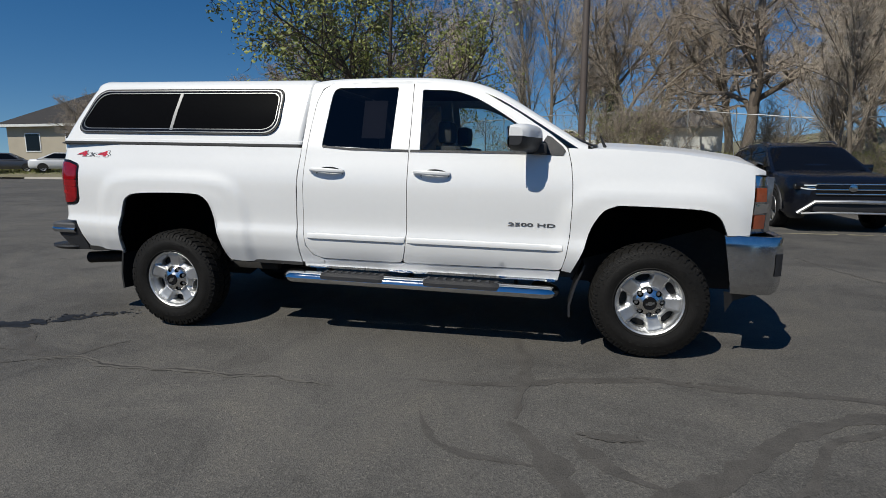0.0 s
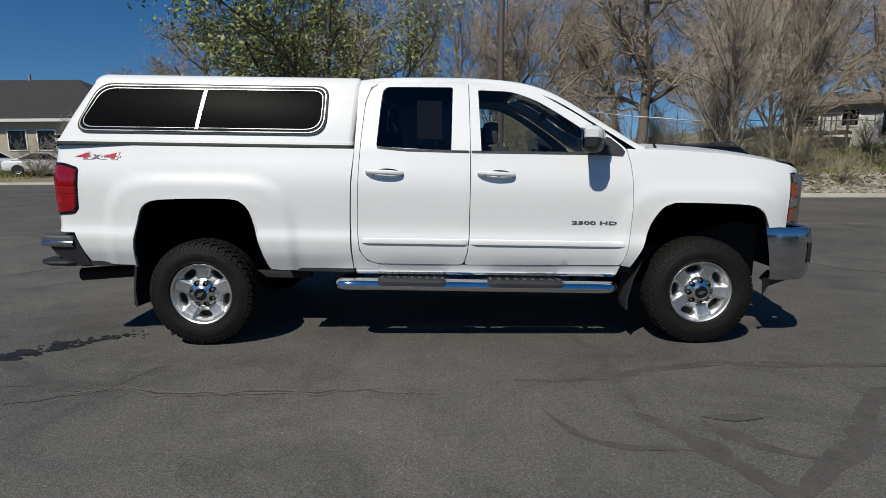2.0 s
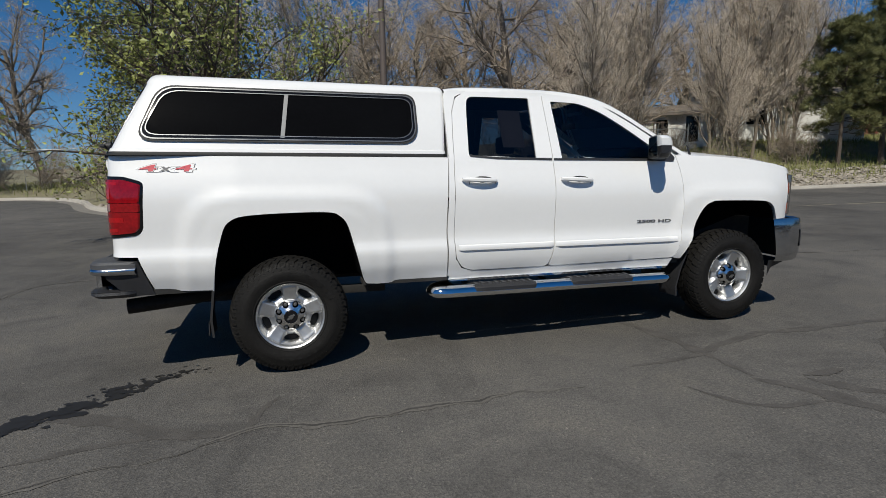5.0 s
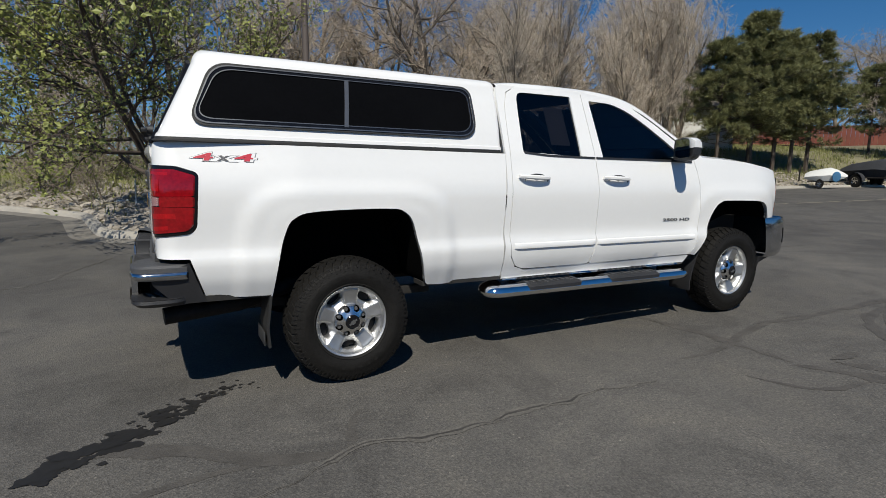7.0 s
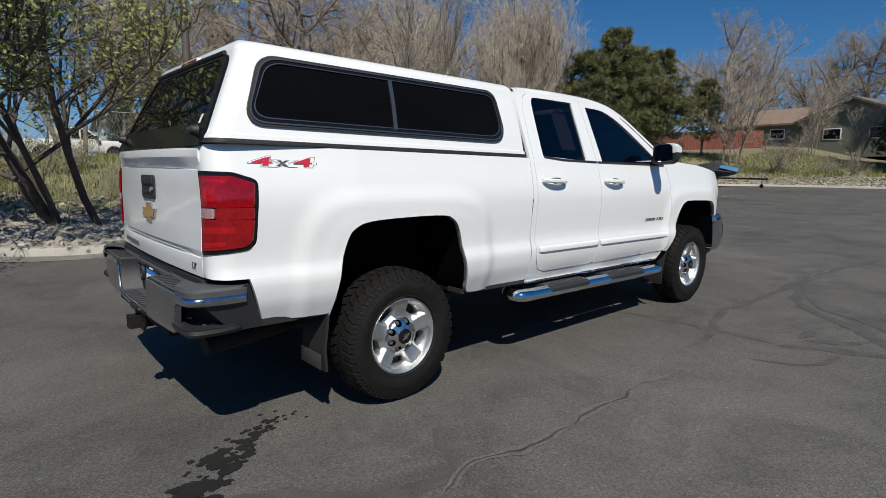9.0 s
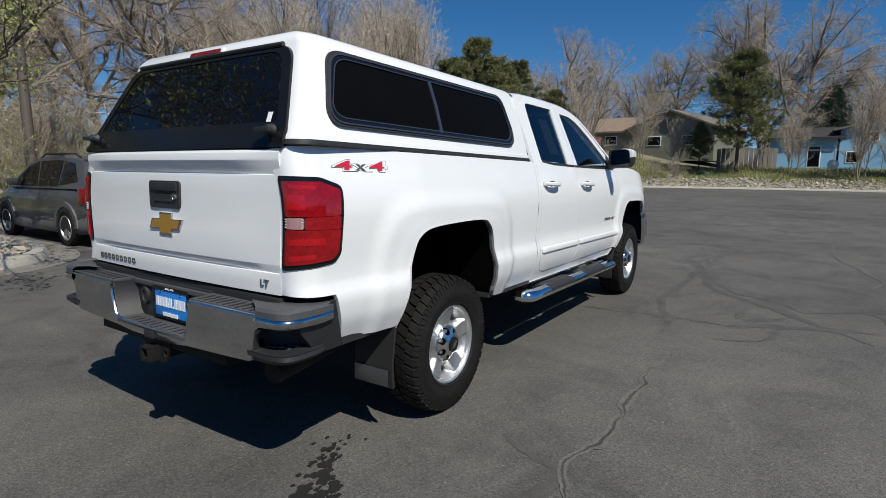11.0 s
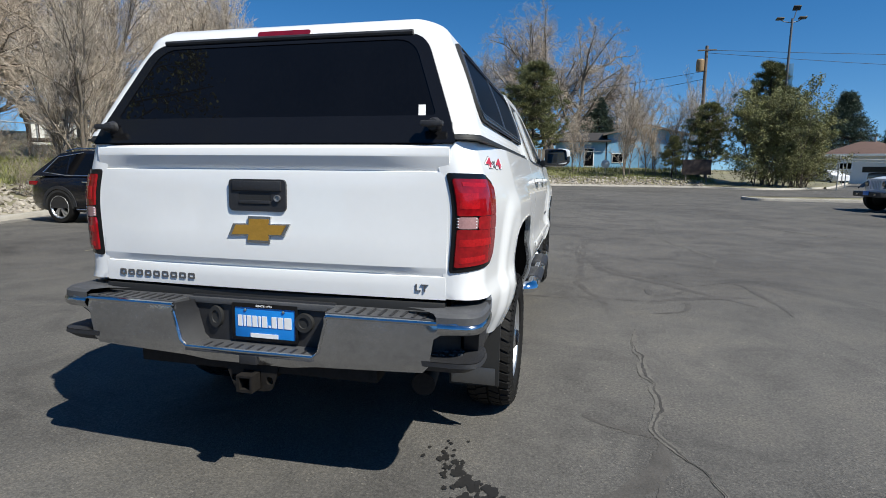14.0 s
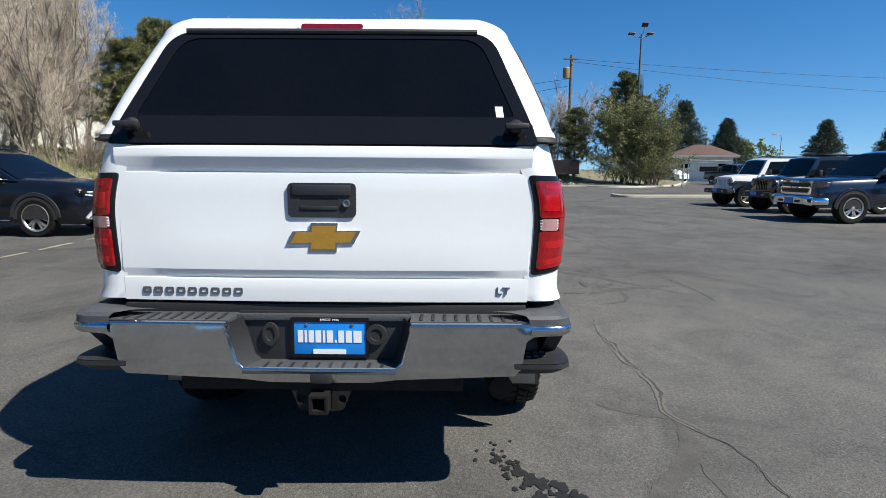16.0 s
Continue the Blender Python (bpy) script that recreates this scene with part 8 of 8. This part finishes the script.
bm = lathe(bmesh.new(), [(0.0, 2.50), (0.055, 2.50), (0.070, 2.495), (0.075, 2.46)], 24, "x")
bmesh.ops.translate(bm, verts=bm.verts, vec=(0, 0, 0.83))
part("emblem", bm, M_DULLCHROME, suv, "plain round chrome emblem")
part("lower_grille", boxes((2.38, 2.475, -0.62, 0.62, 0.40, 0.55), bevel=0.03), M_BLACK, suv)
part("skid_trim", tube(bmesh.new(), [(2.44, -0.80, 0.355), (2.49, -0.5, 0.375), (2.50, 0, 0.378), (2.49, 0.5, 0.375), (2.44, 0.80, 0.355)], 0.020, 8), M_ALLOY, suv)
part("chrome_trim", tube(bmesh.new(), [(2.42, -0.86, 0.36), (2.49, -0.60, 0.575), (2.51, 0, 0.585), (2.49, 0.60, 0.575), (2.42, 0.86, 0.36)], 0.036, 8), M_ALLOY, suv)

# grey compact wagon, tail to the lot; it faces +y
hatch_car = thing("compact_wagon", "small grey five-door wagon parked tail out at the kerb", "car", (2.58, 9.45, 0), 90)
part("body", shell([(2.16, 0.70, 0.40, 0.55), (2.08, 0.78, 0.28, 0.74), (1.8, 0.86, 0.24, 0.84), (1.2, 0.98, 0.24, 0.875), (0.5, 1.0, 0.24, 0.885), (-1.0, 1.02, 0.25, 0.885), (-1.75, 1.02, 0.27, 0.87), (-2.05, 0.98, 0.36, 0.83), (-2.12, 0.85, 0.40, 0.78)]), M_GREYCAR, hatch_car, smooth=50)
part("lower_cladding", shell([(2.18, 0.52, 0.30, 0.56), (2.10, 0.54, 0.22, 0.76), (1.6, 0.52, 0.20, 0.885), (0.0, 0.44, 0.20, 0.895), (-1.6, 0.52, 0.20, 0.892), (-2.06, 0.60, 0.26, 0.86), (-2.18, 0.58, 0.30, 0.78)]), M_GREYCLAD, hatch_car, smooth=50)
CAB = [(1.15, 0.97), (0.45, 1.42), (0.0, 1.535), (-0.8, 1.555), (-1.5, 1.50), (-1.72, 1.45), (-2.03, 1.00)]
part("cabin", cabin(CAB, 0.84, 0.99, 0.34), M_GREYCAR, hatch_car, smooth=40)
for s in (-1, 1):
    for o in ([(0.95, 1.02), (0.42, 1.375), (0.02, 1.475), (-0.15, 1.02)], [(-0.21, 1.02), (-0.06, 1.475), (-0.8, 1.49), (-0.95, 1.48), (-0.98, 1.03)], [(-1.05, 1.05), (-1.03, 1.475), (-1.42, 1.43), (-1.70, 1.12)]):
        part("side_glass", cabin_side(o, 0.84, 0.99, 0.34, s), M_TINTED, hatch_car)
    part("tail_light", boxes((-2.10, -1.80, s * 0.66, s * 0.868, 0.74, 1.02), bevel=0.03), M_RED, hatch_car)
    part("roof_rail", tube(bmesh.new(), [(0.1, s * 0.62, 1.54), (-0.1, s * 0.62, 1.60), (-1.3, s * 0.62, 1.60), (-1.5, s * 0.62, 1.53)], 0.016, 6), M_BLACK, hatch_car)
    part("door_mirror", boxes((0.62, 0.74, s * 0.86, s * 1.02, 1.02, 1.15), bevel=0.04), M_GREYCAR, hatch_car)
    part("headlight", boxes((1.85, 2.08, s * 0.45, s * 0.74, 0.66, 0.80), bevel=0.03), M_HEADLAMP, hatch_car)
    for x in (1.28, -1.32):
        car_wheel(hatch_car, x, s * 0.80, 0.315, 0.20, 0.215, 5, M_ALLOY, True)
arches(hatch_car, (1.28, -1.32), 0.892, 0.33, M_GREYCLAD, 0.09)
part("windscreen", cross_pane(1.10, 1.0, 0.48, 1.41, 0.76, 0.66), M_TINTED, hatch_car)
part("rear_glass", cross_pane(-2.02, 1.05, -1.74, 1.43, 0.70, 0.62), M_TINTED, hatch_car)
part("spoiler", boxes((-1.86, -1.55, -0.62, 0.62, 1.47, 1.52), bevel=0.02), M_GREYCAR, hatch_car)
part("plate_recess", boxes((-2.128, -2.11, -0.22, 0.22, 0.69, 0.90), bevel=0.01), M_BLACK, hatch_car)
part("hatch_grip", boxes((-2.16, -2.12, -0.40, 0.40, 0.885, 0.91), bevel=0.008), M_GREYCAR, hatch_car)
bm = tube(bmesh.new(), [(-2.06, 0.30, 1.07), (-2.02, 0.05, 1.13), (-1.98, -0.25, 1.17)], 0.012, 6)
part("rear_wiper", bm, M_BLACK, hatch_car)
part("window_sticker", cross_pane(-1.905, 1.205, -1.85, 1.275, 0.07, 0.05, 0.02), M_PAPER, hatch_car, "small white paper on the rear glass").location = (0, 0.42, 0)
part("tail_pipe", tube(bmesh.new(), [(-1.7, 0.45, 0.24), (-2.2, 0.45, 0.235)], 0.03, 10), M_DULLCHROME, hatch_car)
for s in (-1, 1):
    part("bumper_reflector", boxes((-2.20, -2.16, s * 0.58, s * 0.74, 0.46, 0.55), bevel=0.02), M_DECALWHITE, hatch_car)
npl = part("number_plate", boxes((-2.155, -2.125, -0.155, 0.155, 0.70, 0.85), bevel=0.006), M_BLUE, hatch_car)
for k in range(5):
    part("plate_bar", boxes((-2.158, -2.154, -0.115 + k * 0.048, -0.085 + k * 0.048, 0.745, 0.80)), M_DECALWHITE, npl)
part("model_bar", boxes((-2.13, -2.118, -0.58, -0.42, 0.775, 0.79)), M_DULLCHROME, hatch_car)


def pickup(name, label, x, y, z, rz, paint, chrome, wheel_mat, flat=False, hood=1.17, roof=1.93):
    e = thing(name, label, "pickup truck", (x, y, z), rz)
    part("body", shell([(2.75, 0.98, 0.48, 0.80), (2.68, 1.10, 0.40, 0.93), (2.4, hood, 0.42, 0.99), (1.4, hood + 0.05, 0.45, 1.01), (1.0, hood + 0.06, 0.45, 1.01), (-0.9, hood + 0.06, 0.45, 1.01), (-2.6, hood + 0.04, 0.50, 1.0), (-2.85, hood + 0.02, 0.52, 0.98)]), paint, e, smooth=50)
    zb = hood + 0.05
    CB = [(1.30, zb), (0.55, roof - 0.08), (0.2, roof), (-0.75, roof), (-1.0, roof - 0.06), (-1.15, zb)]
    part("cabin", cabin(CB, 0.95, zb, 0.30), paint, e, smooth=40)
    for s in (-1, 1):
        for o in ([(1.05, zb + 0.05), (0.50, roof - 0.12), (0.22, roof - 0.07), (0.15, zb + 0.05)], [(0.09, zb + 0.05), (0.14, roof - 0.07), (-0.70, roof - 0.07), (-0.85, roof - 0.12), (-0.92, zb + 0.05)]):
            part("side_glass", cabin_side(o, 0.95, zb, 0.30, s), M_TINTED, e)
        lamp = part("headlight", sheet(rounded([(0.66, 0.94), (1.00, 0.96), (1.03, 1.10), (0.70, 1.13)], 0.03), lambda y, z: Vector((2.80 - 0.55 * max(0, y - 0.62) ** 1.3 - 0.10 * (z - 0.95), s * y, z)), 0.06, 0.06, (), Vector((-0.08, 0, 0))), M_HEADLAMP, e)
        part("turn_light", sheet([(0.96, 0.985), (1.005, 0.985), (1.015, 1.06), (0.965, 1.06)], lambda y, z: Vector((2.806 - 0.55 * max(0, y - 0.62) ** 1.3 - 0.10 * (z - 0.95), s * y, z)), 0.06, 0.01, (), Vector((-0.02, 0, 0))), M_AMBER, lamp)
        part("door_mirror", boxes((0.85, 1.02, s * 1.0, s * 1.26, zb + 0.02, zb + 0.25), bevel=0.04), M_BLACK, e)
        for wx in (1.85, -1.80):
            car_wheel(e, wx, s * 0.89, 0.42, 0.28, 0.27, 6, wheel_mat, True)
    arches(e, (1.85, -1.80), 1.01, 0.44, paint, 0.05)
    part("windscreen", cross_pane(1.24, zb + 0.05, 0.62, roof - 0.09, 0.86, 0.74), M_TINTED, e)
    part("grille", boxes((2.50, 2.70, -0.60, 0.60, 0.74, 1.12), bevel=0.04), M_GLOSSBLACK, e)
    ring = rounded([(-0.60, 0.74), (0.60, 0.74), (0.70, 0.92), (0.66, 1.12), (-0.66, 1.12), (-0.70, 0.92)], 0.05)
    bow = lambda y, z: Vector((2.83 - 0.10 * (y / 0.7) ** 2 - 0.10 * max(0, z - 0.95), y, z))
    part("grille_frame", sheet(ring, bow, 0.08, 0.05, [[(y * 0.88, 0.93 + (z - 0.93) * 0.70) for y, z in ring]], Vector((-0.06, 0, 0))), chrome, e)
    part("grille_mesh", sheet([(y * 0.9, 0.93 + (z - 0.93) * 0.75) for y, z in ring], lambda y, z: bow(y, z) - Vector((0.025, 0, 0)), 0.1, 0), M_BLACK, e)
    part("grille_bar", sheet([(-0.60, 0.915), (0.60, 0.915), (0.60, 0.955), (-0.60, 0.955)], lambda y, z: bow(y, z) + Vector((0.004, 0, 0)), 0.1, 0.03, (), Vector((-0.03, 0, 0))), chrome, e)
    for k in range(3):
        part("badge_bar", boxes((2.836, 2.844, -0.16 + k * 0.12, -0.07 + k * 0.12, 0.905, 0.965), bevel=0.004), chrome, e)
    part("bumper", shell([(2.92, 0.66, 0.50, 0.60), (2.86, 0.72, 0.46, 0.90), (2.70, 0.72, 0.46, 1.0), (2.52, 0.70, 0.48, 1.01)]), chrome, e, smooth=50)
    part("plate", boxes((2.92, 2.935, -0.17, 0.17, 0.50, 0.66), bevel=0.004), M_BLUE, e)
    for s in (-1, 1):
        part("fog_light", boxes((2.84, 2.895, s * 0.58, s * 0.84, 0.55, 0.64), bevel=0.015), M_BLACK, e)
        part("air_slot", boxes((2.89, 2.925, s * 0.24, s * 0.46, 0.53, 0.60), bevel=0.012), M_BLACK, e)
    return e


pickup("dark_blue_pickup", "dark blue pickup truck with chrome grille and bumper", 12.35, -12.95, 0, 92, M_BLUECAR, M_CHROME, M_ALLOY)


def jeep(name, label, x, y, rz, paint, trim):
    e = thing(name, label, "off-road car", (x, y, 0), rz)
    part("body", boxes((-2.05, 1.0, -0.78, 0.78, 0.55, 1.20), bevel=0.04), paint, e)
    secs = []
    for hx, hw, ht in ((0.85, 0.76, 1.22), (1.2, 0.73, 1.21), (1.6, 0.68, 1.18), (1.82, 0.64, 1.13), (1.90, 0.62, 1.06)):
        secs.append([(hx, -hw, 0.70), (hx, -hw, ht - 0.07), (hx, -hw * 0.93, ht - 0.01), (hx, -hw * 0.5, ht + 0.02), (hx, 0, ht + 0.03), (hx, hw * 0.5, ht + 0.02), (hx, hw * 0.93, ht - 0.01), (hx, hw, ht - 0.07), (hx, hw, 0.70)])
    part("hood", loft(bmesh.new(), secs, True, True), paint, e, smooth=40)
    face = rounded([(-0.62, 0.66), (0.62, 0.66), (0.70, 0.82), (0.70, 1.02), (0.60, 1.12), (-0.60, 1.12), (-0.70, 1.02), (-0.70, 0.82)], 0.05)
    slots = [rounded([(-0.300 + k * 0.09, 0.74), (-0.240 + k * 0.09, 0.74), (-0.240 + k * 0.09, 1.06), (-0.300 + k * 0.09, 1.06)], 0.025, 3) for k in range(7)]
    part("grille", sheet(face, lambda y, z: Vector((1.955 - 0.05 * (y / 0.7) ** 2 - 0.06 * max(0, z - 0.95), y, z)), 0.07, 0.05, slots, Vector((-0.07, 0, 0))), paint, e)
    part("grille_back", boxes((1.86, 1.885, -0.66, 0.66, 0.70, 1.08)), M_GLOSSBLACK, e)
    part("bumper", boxes((1.96, 2.20, -0.86, 0.86, 0.50, 0.68), bevel=0.04), M_BLACK, e)
    part("plate", boxes((2.20, 2.215, -0.17, 0.17, 0.56, 0.70), bevel=0.004), M_BLUE, e)
    CB = [(0.95, 1.18), (0.62, 1.78), (0.4, 1.84), (-1.95, 1.84), (-2.04, 1.18)]
    part("cabin", cabin(CB, 0.76, 1.18, 0.14), trim, e, smooth=40)
    part("windscreen", cross_pane(0.91, 1.24, 0.66, 1.74, 0.66, 0.60), M_TINTED, e)
    for s in (-1, 1):
        for o in ([(0.72, 1.24), (0.50, 1.72), (-0.30, 1.74), (-0.30, 1.24)], [(-0.38, 1.24), (-0.38, 1.74), (-1.15, 1.74), (-1.20, 1.24)], [(-1.28, 1.24), (-1.25, 1.74), (-1.88, 1.74), (-1.95, 1.24)]):
            part("side_glass", cabin_side(o, 0.76, 1.18, 0.14, s), M_TINTED, e)
        bm = lathe(bmesh.new(), [(0.0, 1.968), (0.075, 1.965), (0.092, 1.962), (0.105, 1.93)], 24, "x")
        bmesh.ops.translate(bm, verts=bm.verts, vec=(0, s * 0.50, 0.95))
        part("headlight", bm, M_HEADLAMP, e)
        part("fog_light", boxes((2.19, 2.21, s * 0.46, s * 0.62, 0.55, 0.64), bevel=0.02), M_HEADLAMP, e)
        for wx in (1.42, -1.52):
            car_wheel(e, wx, s * 0.80, 0.41, 0.27, 0.24, 5, M_ALLOY, True)
            bm = loft(bmesh.new(), [[(wx - 0.58, s * yy, 0.72), (wx - 0.42, s * yy, 0.97), (wx + 0.42, s * yy, 0.99), (wx + 0.60, s * yy, 0.80)] for yy in (0.60, 0.92)] + [[(wx - 0.58, s * 0.92, 0.68), (wx - 0.42, s * 0.92, 0.91), (wx + 0.42, s * 0.92, 0.93), (wx + 0.60, s * 0.92, 0.74)]])
            part("fender", bm, M_BLACK, e)
        part("door_mirror", boxes((0.60, 0.72, s * 0.82, s * 1.0, 1.22, 1.42), bevel=0.03), M_BLACK, e)
    part("roof_rack", boxes((-1.8, 0.3, -0.55, 0.55, 1.90, 1.93), bevel=0.01), M_BLACK, e)
    return e


jeep("white_off_roader", "white boxy off-road car with black fenders and slotted grille", 18.6, -13.2, 92, material("white_enamel", (0.78, 0.78, 0.77), 0.35, coat=0.8, var=0.03), M_PAINT)
jeep("black_off_roader", "black boxy off-road car with roof rack", 15.5, -13.0, 92, M_BLACKCAR, M_BLACKCAR)
pickup("white_parked_pickup", "white pickup truck parked behind the tree", 3.45, 36.2, verge_z(3.45, 36.2) + 0.02, 5, material("white_truck_enamel", (0.70, 0.70, 0.68), 0.4, coat=0.5, var=0.03), M_DULLCHROME, M_DULLCHROME)
fb = pickup("flatbed_truck", "grey flatbed truck in the dirt yard", 49.5, -28.0, 0, 205, M_GREYCAR, M_BLACK, M_DULLCHROME)
part("flatbed", boxes((-3.3, -1.2, -1.1, 1.1, 1.25, 1.75), bevel=0.02), M_UNDER, fb)


def sedan(name, label, x, y, z, rz, paint):
    e = thing(name, label, "car", (x, y, z), rz)
    part("body", shell([(2.25, 0.62, 0.36, 0.60), (2.1, 0.76, 0.25, 0.82), (1.2, 0.90, 0.24, 0.90), (-1.2, 0.95, 0.24, 0.90), (-2.1, 0.93, 0.28, 0.84), (-2.25, 0.80, 0.36, 0.70)]), paint, e, smooth=50)
    part("cabin", cabin([(1.15, 0.90), (0.35, 1.40), (-0.6, 1.43), (-1.7, 0.94)], 0.84, 0.92, 0.36), paint, e, smooth=40)
    for s in (-1, 1):
        part("side_glass", cabin_side([(0.9, 0.96), (0.3, 1.35), (-0.6, 1.37), (-1.35, 0.99)], 0.84, 0.92, 0.36, s), M_TINTED, e)
        for wx in (1.35, -1.35):
            car_wheel(e, wx, s * 0.80, 0.31, 0.2, 0.21, 5, M_ALLOY)
    arches(e, (1.35, -1.35), 0.90, 0.32, paint, 0.03)
    return e


WHITE_CAR = material("white_sedan_enamel", (0.72, 0.72, 0.72), 0.35, coat=0.8, var=0.03)
for x, y, rz, m in ((-33.5, 30.5, 40, WHITE_CAR), (-37.5, 29.2, 40, M_GREYCAR), (-29.5, 33.5, 40, WHITE_CAR), (-24.0, 31, 20, WHITE_CAR), (-19.5, 32.5, 20, M_GREYCAR)):
    sedan("parked_car", "car parked far off beside the road", x, y, verge_z(x, y), rz, m)["group"] = "parked cars"
sedan("white_sedan", "white sedan parked behind the yard fence", 62.5, -27.0, 0.02, 20, WHITE_CAR)

# personal watercraft on trailers and a covered boat
def trailer(name, label, x, y, rz, cover, hull):
    e = thing(name, label, "trailer", (x, y, 0), rz)
    bm = tube(bmesh.new(), [(1.6, 0, 0.42), (0.6, -0.5, 0.42), (-1.2, -0.5, 0.42), (-1.2, 0.5, 0.42), (0.6, 0.5, 0.42), (1.6, 0, 0.42)], 0.035, 6)
    part("chassis", bm, M_RUST, e)
    for s in (-1, 1):
        car_wheel(e, -0.35, s * 0.72, 0.28, 0.17, 0.15, 5, M_DULLCHROME)
        bm = loft(bmesh.new(), [[(-0.35 + 0.36 * math.cos(math.pi * k / 8), s * y2, 0.28 + 0.36 * math.sin(math.pi * k / 8)) for k in range(9)] for y2 in (0.6, 0.84)])
        part("mudguard", bm, hull, e)
    bm = bmesh.new()
    secs = []
    for x2, w, b, t in ((-1.45, 0.42, 0.55, 0.85), (-1.1, 0.52, 0.48, 1.0), (-0.4, 0.56, 0.46, 1.12), (0.3, 0.55, 0.46, 1.22), (0.8, 0.46, 0.50, 1.10), (1.25, 0.25, 0.60, 0.92), (1.5, 0.04, 0.72, 0.80)):
        secs.append([(x2, -w, (b + t) / 2 - 0.05), (x2, -w * 0.7, b), (x2, w * 0.7, b), (x2, w, (b + t) / 2 - 0.05), (x2, w * 0.55, t - 0.08), (x2, 0, t), (x2, -w * 0.55, t - 0.08)])
    part("craft", loft(bm, secs, True, True), hull, e, cover)
    return e


tr = trailer("craft_trailer", "small white watercraft on a trailer at the kerb", 31.7, 13.0, -63, "white hull", M_WHITEWALL)
tr.scale = (0.66, 0.85, 0.95)
for y in (-0.5, -0.17, 0.17, 0.5):
    part("gate_upright", boxes((-1.86, -1.80, y - 0.03, y + 0.03, 0.42, 1.35), bevel=0.005), M_RUST, tr)
part("gate_rail", boxes((-1.87, -1.79, -0.55, 0.55, 0.40, 0.47), bevel=0.005), M_RUST, tr)
bm = lathe(bmesh.new(), [(0.0, -0.92), (0.26, -0.91), (0.30, -0.86), (0.30, -0.76), (0.26, -0.74)], 28)
bmesh.ops.translate(bm, verts=bm.verts, vec=(0.75, 0.12, 0.70))
part("spare_cover", bm, M_BLUECLOTH, tr, "round blue and white spare wheel cover")
tr = trailer("covered_craft_trailer", "watercraft under a dark cover on a trailer", 36.0, 12.6, -98, "dark fitted cover", M_CAN)
tr.scale = (1.25, 1.25, 1.35)
bm = bmesh.new()
loft(bm, [[(x2, -w, z - 0.10), (x2, -w * 0.6, z + 0.02), (x2, 0, z + 0.06), (x2, w * 0.6, z + 0.02), (x2, w, z - 0.10)] for x2, w, z in ((0.75, 0.47, 1.02), (1.1, 0.36, 0.94), (1.4, 0.16, 0.86), (1.53, 0.03, 0.80))])
part("nose", bm, M_BLUECLOTH, tr, "blue nose of the craft")
part("tongue", boxes((1.5, 3.0, -0.04, 0.04, 0.38, 0.46), bevel=0.01), M_RUST, tr)
part("jack_post", tube(bmesh.new(), [(2.7, 0.08, 0.16), (2.7, 0.08, 0.75)], 0.025, 8), M_STEEL, tr)
bm = lathe(bmesh.new(), [(0.0, -0.03), (0.09, -0.03), (0.09, 0.03), (0.0, 0.03)], 16)
bmesh.ops.translate(bm, verts=bm.verts, vec=(2.7, 0.08, 0.09))
part("jack_wheel", bm, M_TYRE, tr)
